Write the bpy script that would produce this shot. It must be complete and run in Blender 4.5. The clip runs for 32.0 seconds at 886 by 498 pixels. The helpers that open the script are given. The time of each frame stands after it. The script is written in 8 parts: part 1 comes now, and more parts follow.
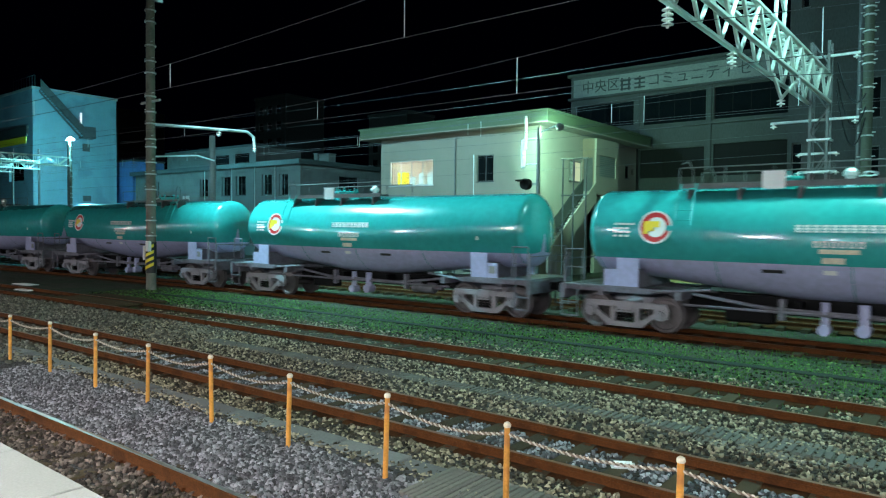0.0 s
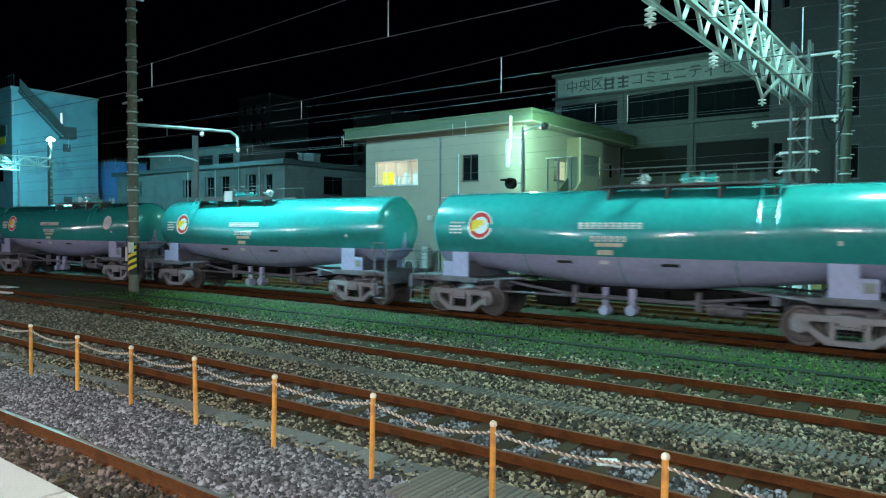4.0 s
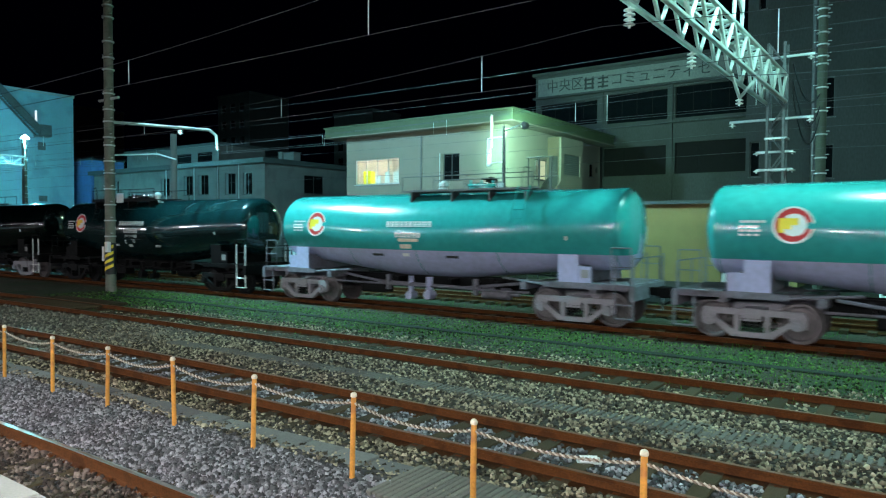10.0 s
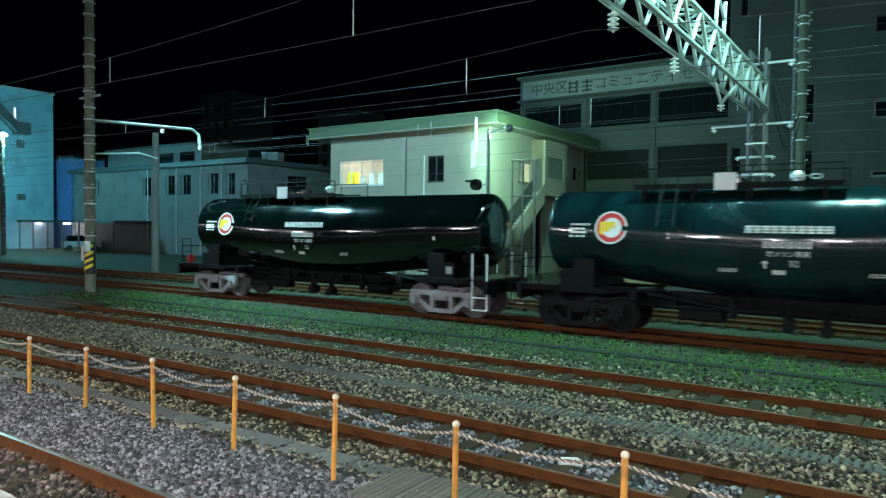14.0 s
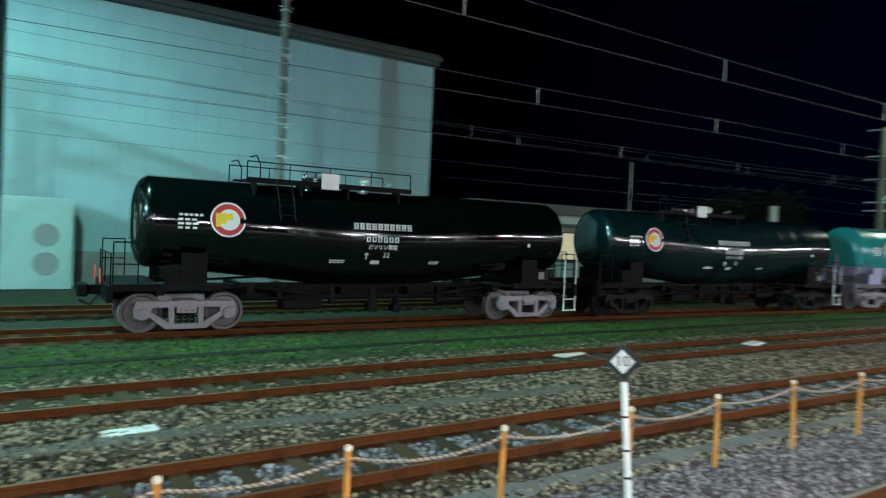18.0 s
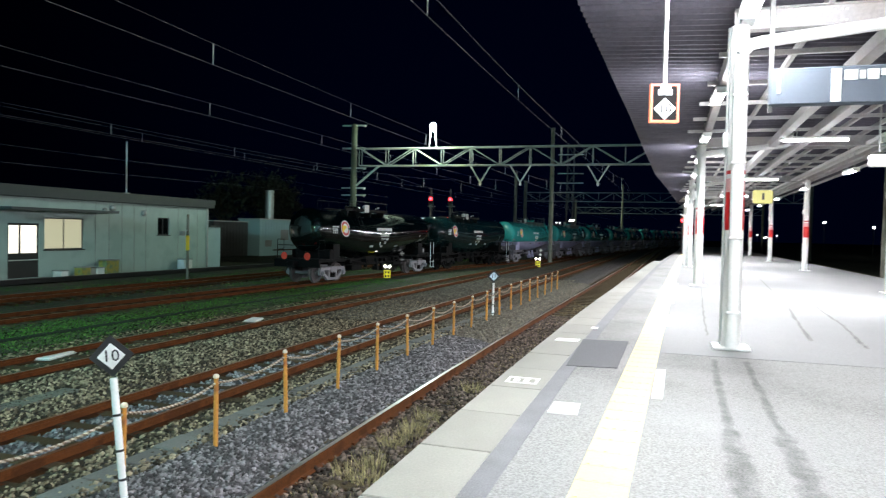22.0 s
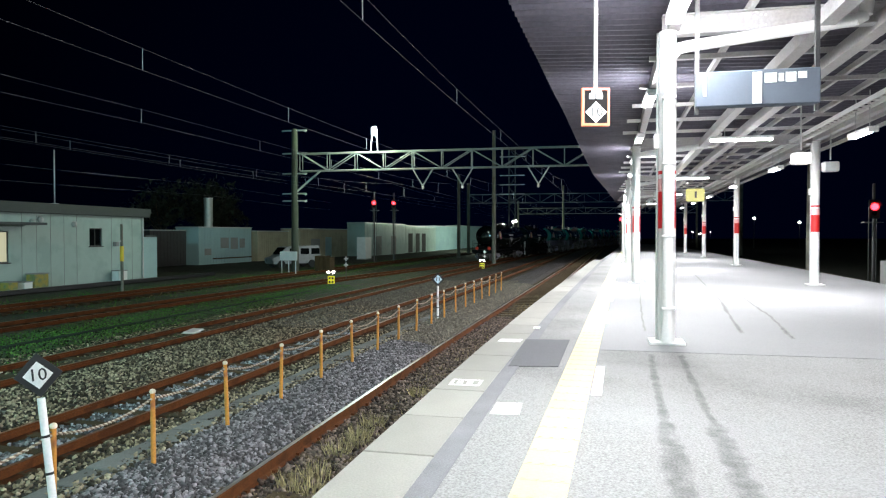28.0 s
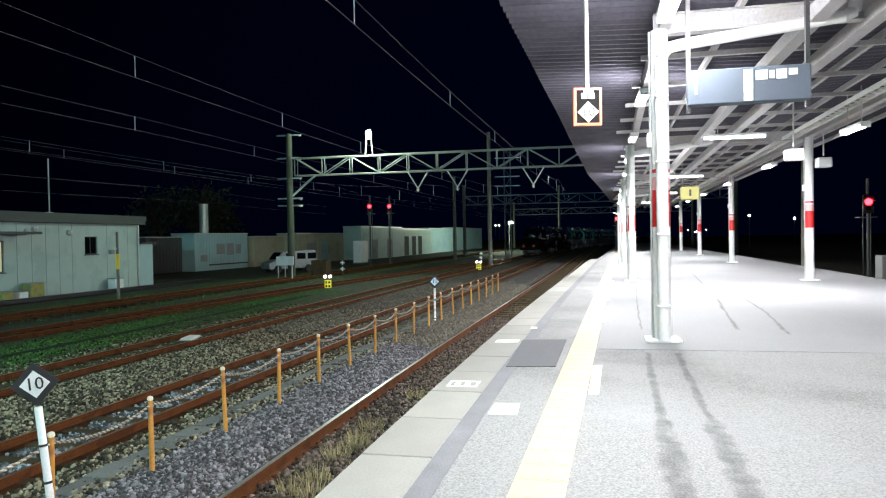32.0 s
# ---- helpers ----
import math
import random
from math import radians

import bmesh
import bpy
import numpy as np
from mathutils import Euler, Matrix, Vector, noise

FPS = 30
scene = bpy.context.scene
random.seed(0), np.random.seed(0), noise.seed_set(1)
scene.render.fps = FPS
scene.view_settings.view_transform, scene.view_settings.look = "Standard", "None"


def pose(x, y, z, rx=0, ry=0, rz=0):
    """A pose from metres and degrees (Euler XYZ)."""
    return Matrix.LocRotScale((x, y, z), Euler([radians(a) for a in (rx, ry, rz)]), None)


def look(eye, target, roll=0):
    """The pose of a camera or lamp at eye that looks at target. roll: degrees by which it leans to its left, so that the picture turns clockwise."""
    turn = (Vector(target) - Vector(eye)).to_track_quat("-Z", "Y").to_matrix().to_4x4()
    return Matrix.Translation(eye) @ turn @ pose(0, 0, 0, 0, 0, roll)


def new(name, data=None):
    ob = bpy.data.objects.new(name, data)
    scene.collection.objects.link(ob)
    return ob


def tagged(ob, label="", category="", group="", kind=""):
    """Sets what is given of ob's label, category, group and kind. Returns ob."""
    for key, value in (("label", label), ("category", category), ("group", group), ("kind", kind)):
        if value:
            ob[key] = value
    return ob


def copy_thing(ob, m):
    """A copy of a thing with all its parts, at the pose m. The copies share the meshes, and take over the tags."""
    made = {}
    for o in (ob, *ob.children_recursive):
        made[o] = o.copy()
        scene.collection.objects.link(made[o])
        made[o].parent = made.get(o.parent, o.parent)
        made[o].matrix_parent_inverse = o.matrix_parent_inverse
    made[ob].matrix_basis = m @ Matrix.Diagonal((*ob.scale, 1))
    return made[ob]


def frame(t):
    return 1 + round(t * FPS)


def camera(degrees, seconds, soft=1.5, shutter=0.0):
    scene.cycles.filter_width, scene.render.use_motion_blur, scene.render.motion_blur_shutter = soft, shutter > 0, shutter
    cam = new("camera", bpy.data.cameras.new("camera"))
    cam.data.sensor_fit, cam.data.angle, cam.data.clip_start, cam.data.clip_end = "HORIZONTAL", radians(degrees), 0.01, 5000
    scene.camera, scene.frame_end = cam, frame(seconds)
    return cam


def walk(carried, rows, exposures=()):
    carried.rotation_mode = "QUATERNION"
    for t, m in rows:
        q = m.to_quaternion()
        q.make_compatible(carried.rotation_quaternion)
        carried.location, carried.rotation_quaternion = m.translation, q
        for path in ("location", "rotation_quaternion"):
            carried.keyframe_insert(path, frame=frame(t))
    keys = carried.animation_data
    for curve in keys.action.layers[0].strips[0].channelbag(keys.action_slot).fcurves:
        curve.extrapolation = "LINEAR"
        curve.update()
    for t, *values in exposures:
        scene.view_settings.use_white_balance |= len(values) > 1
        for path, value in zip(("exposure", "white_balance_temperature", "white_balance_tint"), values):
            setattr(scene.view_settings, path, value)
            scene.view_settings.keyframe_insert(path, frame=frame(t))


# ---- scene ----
cam = camera(66.24, 32.0, 1.2, 0.5)
PATH = [
    (0, (-0.000, -0.000, 2.456), (-6.250, 7.800, 2.133), 0.58),
    (0.5, (0.000, 0.001, 2.456), (-6.250, 7.801, 2.147), 0.41),
    (1, (0.001, 0.001, 2.455), (-6.199, 7.842, 2.156), 0.46),
    (1.5, (0.001, 0.002, 2.455), (-6.190, 7.849, 2.152), 0.40),
    (2, (0.001, 0.002, 2.455), (-6.175, 7.861, 2.147), 0.24),
    (2.5, (0.002, 0.003, 2.454), (-6.157, 7.876, 2.151), 0.27),
    (3, (0.002, 0.003, 2.454), (-6.097, 7.923, 2.164), 0.34),
    (3.5, (0.002, 0.004, 2.454), (-6.096, 7.923, 2.139), 0.30),
    (5.5, (0.003, 0.006, 2.453), (-6.002, 7.994, 2.101), 0.34),
    (6, (0.004, 0.007, 2.452), (-5.993, 8.001, 2.097), 0.35),
    (6.5, (0.004, 0.007, 2.452), (-5.962, 8.025, 2.111), 0.37),
    (7, (0.004, 0.008, 2.452), (-5.919, 8.057, 2.098), 0.38),
    (7.5, (0.005, 0.008, 2.452), (-5.880, 8.086, 2.098), 0.30),
    (8, (0.005, 0.009, 2.451), (-5.911, 8.064, 2.117), 0.27),
    (8.5, (0.005, 0.009, 2.451), (-5.887, 8.082, 2.113), 0.23),
    (9, (0.006, 0.010, 2.451), (-5.881, 8.087, 2.107), 0.33),
    (9.5, (0.006, 0.011, 2.450), (-5.891, 8.080, 2.109), 0.31),
    (10, (0.006, 0.011, 2.450), (-5.855, 8.106, 2.111), 0.26),
    (10.5, (0.007, 0.012, 2.450), (-5.844, 8.115, 2.130), 0.31),
    (11, (0.007, 0.012, 2.449), (-5.819, 8.134, 2.138), 0.25),
    (11.5, (0.007, 0.013, 2.449), (-5.841, 8.119, 2.163), 0.27),
    (12, (0.008, 0.013, 2.449), (-5.817, 8.137, 2.163), 0.30),
    (12.5, (0.008, 0.014, 2.449), (-5.818, 8.136, 2.162), 0.33),
    (13, (0.008, 0.014, 2.448), (-5.798, 8.151, 2.151), 0.35),
    (13.5, (0.008, 0.015, 2.448), (-5.794, 8.154, 2.154), 0.54),
    (15.5, (0.076, 0.048, 2.439), (-3.658, 9.314, 1.994), 0.69),
    (16, (0.147, 0.108, 2.448), (-2.230, 9.809, 1.963), 0.83),
    (16.5, (0.208, 0.150, 2.456), (-0.502, 10.112, 1.956), 1.03),
    (17, (0.261, 0.173, 2.462), (1.276, 10.116, 2.133), 1.49),
    (17.5, (0.297, 0.214, 2.464), (3.789, 9.576, 2.078), 2.11),
    (18, (0.288, 0.256, 2.468), (5.791, 8.602, 2.205), 2.61),
    (18.5, (0.233, 0.301, 2.475), (6.991, 7.662, 2.107), 3.57),
    (19, (0.245, 0.295, 2.468), (7.772, 6.868, 2.077), 3.41),
    (19.5, (0.290, 0.295, 2.458), (8.356, 6.196, 2.107), 3.18),
    (20, (0.367, 0.301, 2.444), (8.882, 5.533, 2.114), 2.91),
    (20.5, (0.404, 0.288, 2.446), (9.242, 4.949, 2.049), 2.51),
    (21, (0.429, 0.265, 2.450), (9.667, 4.077, 2.101), 2.31),
    (21.5, (0.442, 0.232, 2.455), (9.907, 3.443, 2.146), 1.74),
    (22, (0.446, 0.207, 2.461), (10.028, 3.055, 2.205), 1.29),
    (22.5, (0.450, 0.182, 2.467), (10.192, 2.433, 2.295), 0.78),
    (23, (0.447, 0.174, 2.469), (10.239, 2.197, 2.292), 0.50),
    (23.5, (0.444, 0.167, 2.472), (10.215, 2.288, 2.300), 0.10),
    (24, (0.444, 0.165, 2.472), (10.211, 2.307, 2.307), 0.15),
    (24.5, (0.444, 0.164, 2.472), (10.211, 2.306, 2.295), 0.36),
    (25, (0.445, 0.163, 2.473), (10.216, 2.283, 2.295), 0.24),
    (25.5, (0.445, 0.162, 2.473), (10.212, 2.301, 2.302), 0.07),
    (27.5, (0.446, 0.158, 2.474), (10.224, 2.239, 2.261), 0.20),
    (28, (0.446, 0.157, 2.474), (10.228, 2.222, 2.275), -0.06),
    (28.5, (0.445, 0.155, 2.473), (10.224, 2.236, 2.276), -0.47),
    (29, (0.443, 0.154, 2.473), (10.227, 2.216, 2.291), -0.33),
    (29.5, (0.442, 0.152, 2.472), (10.227, 2.206, 2.300), -0.67),
    (30, (0.440, 0.150, 2.472), (10.226, 2.198, 2.255), -0.58),
    (30.5, (0.439, 0.148, 2.471), (10.228, 2.180, 2.275), -0.63),
    (31, (0.438, 0.146, 2.471), (10.230, 2.163, 2.277), -0.70),
    (31.5, (0.436, 0.144, 2.470), (10.229, 2.160, 2.276), -0.88),
    (32, (0.435, 0.142, 2.470), (10.229, 2.157, 2.304), -1.05),
]
walk(cam, [(t, look(eye, target, roll)) for t, eye, target, roll in PATH])

# ---- world and light ----
world = bpy.data.worlds.new("night_sky")
scene.world = world
world.use_nodes = True
bg = world.node_tree.nodes["Background"]
bg.inputs["Color"].default_value = (0.012, 0.085, 0.75, 1)
wn, wl = world.node_tree.nodes.new, world.node_tree.links.new
sky_way, sky_axis, sky_glow = wn("ShaderNodeTexCoord"), wn("ShaderNodeSeparateXYZ"), wn("ShaderNodeMapRange")
sky_glow.interpolation_type = "SMOOTHSTEP"
sky_glow.inputs["From Min"].default_value, sky_glow.inputs["From Max"].default_value = 0.55, 1.0
sky_glow.inputs["To Min"].default_value, sky_glow.inputs["To Max"].default_value = 0.0008, 0.0062
wl(sky_way.outputs["Generated"], sky_axis.inputs[0]), wl(sky_axis.outputs["X"], sky_glow.inputs["Value"])
wl(sky_glow.outputs[0], bg.inputs["Strength"])


def lamp(name, kind, eye, target, power, colour, size=0.3, spot=120, long=0.0, soft_edge=0.5):
    data = bpy.data.lights.new(name, kind)
    data.energy, data.color = power, colour
    if kind == "SPOT":
        data.spot_size, data.spot_blend, data.shadow_soft_size = radians(spot), soft_edge, size
    elif kind == "AREA":
        data.shape, data.size, data.size_y = "RECTANGLE", size, long or size
    else:
        data.shadow_soft_size = size
    ob = new(name, data)
    ob.matrix_world = look(eye, target)
    return ob


# ---- track geometry: everything follows one gentle bend ----
K, K_TRAIN, FAR, FAR_AHEAD = 0.0023, 0.0033, 45.0, 18.0
T1, T2, T3, T4 = 3.084, 6.846, 10.64, 16.44  # track centres
HALF = 0.566
PLAT, EDGE, BACK = 0.95, 1.75, -8.3  # platform height, near edge, far edge


def sag(x, k):
    """Sideways shift of the curve at x; past its end the line runs straight on."""
    end = FAR_AHEAD if x > 0 and k == K else FAR
    a = min(abs(x), end)
    return -k * a * a / 2 - k * end * max(abs(x) - end, 0)


def bend(x, y, train=False):
    return y + sag(x, K_TRAIN if train and x > 0 else K)


def turn(x, train=False):
    k = K_TRAIN if train and x > 0 else K
    return math.degrees(math.atan(-k * max(-FAR, min(FAR_AHEAD if k == K else FAR, x))))


# floodlight on the tall concrete pole, yard lamps on the portals, the tubes under the canopy
TEAL, COOL, WARM = (0.36, 0.90, 1.0), (0.93, 0.94, 0.98), (1.0, 0.78, 0.42)
lamp("pole_floodlight_light", "SPOT", (-23.0, 12.6, 12.35), (-13.5, 31.4, 10.9), 27000, TEAL, 0.12, 178, soft_edge=0.45)
lamp("portal_floodlight_light", "SPOT", (-1.2, 15.6, 11.6), (-3.0, 18.0, 0.0), 7200, (0.40, 1.0, 0.92), 0.2, 164, soft_edge=0.35)
lamp("siding_lamp_light", "POINT", (-61.8, 25.4, 9.3), (-61.8, 20, 0), 12000, (0.2, 0.85, 1.0), 0.3)
lamp("post_tube_light", "POINT", (-16.6, 28.3, 7.0), (-17, 20, 0), 700, (0.5, 1.0, 0.6), 0.2)
# Spot added to brighten the house's side wall; the post's real lamp is the tube.
lamp("post_flood_light", "SPOT", (-15.3, 27.55, 7.0), (-18.4, 38.5, 6.0), 7000, (0.38, 1.0, 0.72), 0.15, 86, soft_edge=0.5)
lamp("far_portal_light", "POINT", (43.75, 14.1, 9.4), (44, 10, 0), 3300, (0.80, 1.0, 0.80), 0.2)
lamp("hut_lamp_light", "POINT", (118.0, 14.4, 5.0), (118, 20, 0), 6000, (0.85, 1.0, 0.8), 0.2)
for i in range(16):
    x = -54.2 + 7.5 * i
    lamp("canopy_tube_light", "AREA", (x, bend(x, -0.55), 4.3), (x, bend(x, 2.2), 0), 280, COOL, 1.2, long=0.3)
for x in (-8.5, 3.15, 8.98, 14.81, 26.47, 38.13, 49.79):
    lamp("canopy_tube_glow", "POINT", (x, bend(x, -0.84), 5.05), (x, 0, 0), 400, COOL, 0.25)
for x in (-5.4, 19.8, 32.4, 45.0, 57.6):
    lamp("inner_tube_light", "AREA", (x, bend(x, -3.4), 4.9), (x, bend(x, -3.4), 0), 760, COOL, 0.3, long=2.2)
for x in (8.9, 17.5, 26.1, 43.3):
    lamp("far_row_tube_light", "AREA", (x, bend(x, -5.6), 4.66), (x, bend(x, -5.6), 0), 260, COOL, 0.25, long=1.2)
lamp("shed_wall_light", "POINT", (-6.9, 31.2, 3.3), (-7, 33, 0), 550, WARM, 0.08)
lamp("house_room_light", "POINT", (-26.5, 33.2, 6.6), (-26.5, 33, 0), 200, (1.0, 0.97, 0.85), 0.2)
lamp("house_side_room_light", "POINT", (-20.0, 34.6, 6.6), (-20, 33, 0), 90, (1.0, 0.9, 0.65), 0.2)
lamp("office_room_light", "POINT", (25.6, 28.6, 2.6), (25, 29, 0), 120, (0.95, 1.0, 0.85), 0.2)
lamp("shelter_light", "POINT", (-70, 33.5, 2.3), (-70, 33, 0), 300, COOL, 0.2)


# ---- materials ----
def mat(name, colour, rough=0.8, metal=0.0, scale=2.0, vary=0.25, bump=0.2, spec=0.5, fine=40.0, second=None, patch=(0.5, 0.62), island=0.0,
        per_object=0.0, coat=0.0, stretch=(1, 1, 1), distance=0.01):
    m = bpy.data.materials.new(name)
    m.use_nodes = True
    nt = m.node_tree
    link, node = nt.links.new, nt.nodes.new
    b = nt.nodes["Principled BSDF"]
    b.inputs["Metallic"].default_value, b.inputs["Specular IOR Level"].default_value = metal, spec
    b.inputs["Coat Weight"].default_value, b.inputs["Coat Roughness"].default_value = coat, 0.05
    tc, mp = node("ShaderNodeTexCoord"), node("ShaderNodeMapping")
    mp.inputs["Scale"].default_value = stretch
    link(tc.outputs["Object"], mp.inputs["Vector"])
    n1, n2 = node("ShaderNodeTexNoise"), node("ShaderNodeTexNoise")
    for n, sc in ((n1, scale), (n2, fine)):
        n.inputs["Scale"].default_value, n.inputs["Detail"].default_value = sc, 5
        link(mp.outputs[0], n.inputs["Vector"])
    add = node("ShaderNodeMath")
    add.operation = "ADD"
    link(n1.outputs["Fac"], add.inputs[0]), link(n2.outputs["Fac"], add.inputs[1])
    ramp = node("ShaderNodeMapRange")
    ramp.inputs["From Min"].default_value, ramp.inputs["From Max"].default_value = 0.7, 1.3
    ramp.inputs["To Min"].default_value, ramp.inputs["To Max"].default_value = 1 - vary, 1 + vary
    link(add.outputs[0], ramp.inputs["Value"])
    fac = ramp.outputs[0]
    for amount, kind, out in ((island, "ShaderNodeNewGeometry", "Random Per Island"), (per_object, "ShaderNodeObjectInfo", "Random")):
        if amount:
            g, r, mu = node(kind), node("ShaderNodeMapRange"), node("ShaderNodeMath")
            r.inputs["To Min"].default_value, r.inputs["To Max"].default_value = 1 - amount, 1 + amount
            if kind == "ShaderNodeNewGeometry":
                few = node("ShaderNodeMath")
                few.operation = "POWER"
                few.inputs[1].default_value = 2.2
                link(g.outputs[out], few.inputs[0]), link(few.outputs[0], r.inputs["Value"])
                r.inputs["To Max"].default_value = 1 + 1.45 * amount
            else:
                link(g.outputs[out], r.inputs["Value"])
            mu.operation = "MULTIPLY"
            link(fac, mu.inputs[0]), link(r.outputs[0], mu.inputs[1])
            fac = mu.outputs[0]
    mix = node("ShaderNodeMix")
    mix.data_type = "RGBA"
    mix.inputs["A"].default_value = (*colour, 1)
    mix.inputs["B"].default_value = (*(second or colour), 1)
    edge = node("ShaderNodeMapRange")
    edge.inputs["From Min"].default_value, edge.inputs["From Max"].default_value = patch
    link(n1.outputs["Fac"], edge.inputs["Value"])
    link(edge.outputs[0], mix.inputs["Factor"])
    mul = node("ShaderNodeVectorMath")
    mul.operation = "SCALE"
    link(mix.outputs["Result"], mul.inputs[0]), link(fac, mul.inputs["Scale"])
    link(mul.outputs["Vector"], b.inputs["Base Color"])
    rr = node("ShaderNodeMapRange")
    rr.inputs["From Min"].default_value, rr.inputs["From Max"].default_value = 0.3, 0.7
    rr.inputs["To Min"].default_value, rr.inputs["To Max"].default_value = max(rough - 0.08, 0.02), min(rough + 0.08, 1)
    link(n1.outputs["Fac"], rr.inputs["Value"]), link(rr.outputs[0], b.inputs["Roughness"])
    if bump:
        bp = node("ShaderNodeBump")
        bp.inputs["Strength"].default_value, bp.inputs["Distance"].default_value = bump, distance
        link(add.outputs[0], bp.inputs["Height"]), link(bp.outputs["Normal"], b.inputs["Normal"])
    return m


def glow(name, colour, power):
    m = bpy.data.materials.new(name)
    m.use_nodes = True
    b = m.node_tree.nodes["Principled BSDF"]
    b.inputs["Base Color"].default_value = (*[0.2 * c for c in colour], 1)
    b.inputs["Emission Color"].default_value, b.inputs["Emission Strength"].default_value = (*colour, 1), power
    return m


def gravel(name, dark, light, green=None, cell=22.0):
    """Crushed stone seen as a surface: cells of many greys with gaps between them."""
    m = mat(name, dark, 0.9, bump=0)
    nt = m.node_tree
    link, node = nt.links.new, nt.nodes.new
    b = nt.nodes["Principled BSDF"]
    tc, v, n = node("ShaderNodeTexCoord"), node("ShaderNodeTexVoronoi"), node("ShaderNodeTexNoise")
    v.inputs["Scale"].default_value, n.inputs["Scale"].default_value, n.inputs["Detail"].default_value = cell, 0.55, 6
    link(tc.outputs["Object"], v.inputs["Vector"]), link(tc.outputs["Object"], n.inputs["Vector"])
    mix, mix2 = node("ShaderNodeMix"), node("ShaderNodeMix")
    for x in (mix, mix2):
        x.data_type = "RGBA"
    sep = node("ShaderNodeSeparateColor")
    link(v.outputs["Color"], sep.inputs[0]), link(sep.outputs[0], mix.inputs["Factor"])
    mix.inputs["A"].default_value, mix.inputs["B"].default_value = (*dark, 1), (*light, 1)
    link(mix.outputs["Result"], mix2.inputs["A"])
    mix2.inputs["B"].default_value = (*(green or dark), 1)
    e = node("ShaderNodeMapRange")
    e.inputs["From Min"].default_value, e.inputs["From Max"].default_value = 0.42, 0.62
    link(n.outputs["Fac"], e.inputs["Value"]), link(e.outputs[0], mix2.inputs["Factor"])
    link(mix2.outputs["Result"], b.inputs["Base Color"])
    bp = node("ShaderNodeBump")
    bp.invert = True
    bp.inputs["Strength"].default_value, bp.inputs["Distance"].default_value = 1.0, 0.03
    link(v.outputs["Distance"], bp.inputs["Height"]), link(bp.outputs["Normal"], b.inputs["Normal"])
    return m


# Near and mid beds are almost black, painting the shade between loose stones.
m_bed_near = gravel("shaded_purple_bed", (0.006, 0.005, 0.005), (0.05, 0.042, 0.043), (0.02, 0.015, 0.011))
m_bed_mid = gravel("shaded_grey_bed", (0.006, 0.004, 0.0025), (0.05, 0.04, 0.026), (0.016, 0.010, 0.005))
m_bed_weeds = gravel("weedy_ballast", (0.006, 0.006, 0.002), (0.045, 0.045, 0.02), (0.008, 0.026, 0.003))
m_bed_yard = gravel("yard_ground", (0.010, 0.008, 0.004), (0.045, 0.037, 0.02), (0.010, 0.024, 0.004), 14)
m_stone_near = mat("purple_grey_stone", (0.150, 0.142, 0.149), 0.85, island=0.72, vary=0.2, fine=25, bump=0.1, spec=0.2)
m_stone_rusty = mat("rust_stained_stone", (0.115, 0.088, 0.074), 0.9, island=0.7, vary=0.2, fine=25, bump=0.1, spec=0.1)
m_stone_blue = mat("blue_grey_stone", (0.165, 0.175, 0.185), 0.85, island=0.75, vary=0.2, fine=25, bump=0.1, spec=0.2)
m_stone_mid = mat("brown_grey_stone", (0.190, 0.158, 0.108), 0.85, island=0.9, vary=0.2, fine=25, bump=0.1, spec=0.2)
m_stone_weed = mat("mossy_stone", (0.060, 0.100, 0.030), 0.9, island=0.9, vary=0.2, fine=25, bump=0.1, spec=0.15)
m_stone_far = mat("dull_brown_grey_stone", (0.125, 0.112, 0.085), 0.9, island=0.5, vary=0.2, fine=25, bump=0.1)
m_rail = mat("rusty_rail", (0.094, 0.033, 0.010), 0.9, scale=3, fine=60, second=(0.052, 0.019, 0.007), vary=0.35, spec=0.12)
m_rust_dirt = mat("rust_stained_dirt", (0.050, 0.021, 0.008), 0.95, scale=4, fine=45, second=(0.022, 0.012, 0.006), vary=0.4, bump=0.6, spec=0.05)
m_head = mat("worn_rail_head", (0.62, 0.60, 0.57), 0.38, 0.9, scale=1, second=(0.3, 0.2, 0.14), bump=0.05, stretch=(0.3, 8, 1))
m_head_dull = mat("dull_rail_head", (0.16, 0.06, 0.024), 0.5, 0.4, scale=1.5, second=(0.14, 0.055, 0.03), bump=0.05, stretch=(0.4, 4, 1))
m_sleeper = mat("old_timber_sleeper", (0.056, 0.040, 0.022), 0.9, scale=3, fine=30, per_object=0.35, stretch=(6, 1, 1), bump=0.5, spec=0.15)
m_timber = mat("weathered_timber", (0.12, 0.108, 0.09), 0.9, scale=2, per_object=0.2, stretch=(1, 8, 1), bump=0.4)
m_duct = mat("mossy_duct", (0.025, 0.033, 0.026), 0.95, scale=2, spec=0.1)
m_trough = mat("dark_concrete", (0.12, 0.12, 0.115), 0.9, scale=2, per_object=0.2, bump=0.3)
m_orange = mat("orange_post_paint", (0.58, 0.25, 0.04), 0.6, scale=5, fine=40, second=(0.28, 0.1, 0.035), patch=(0.52, 0.66), per_object=0.15)
m_rope = mat("grey_brown_rope", (0.48, 0.41, 0.33), 0.9, scale=20, vary=0.3)
m_rope_dark = mat("dark_rope_strand", (0.2, 0.14, 0.1), 0.9, scale=20, vary=0.3)
m_white = mat("white_paint", (0.78, 0.78, 0.76), 0.5, vary=0.1, scale=3)
m_black = mat("black_paint", (0.012, 0.012, 0.013), 0.4, vary=0.1)
m_matt_black = mat("matt_black_paint", (0.01, 0.009, 0.009), 0.9, vary=0.1, spec=0.05)
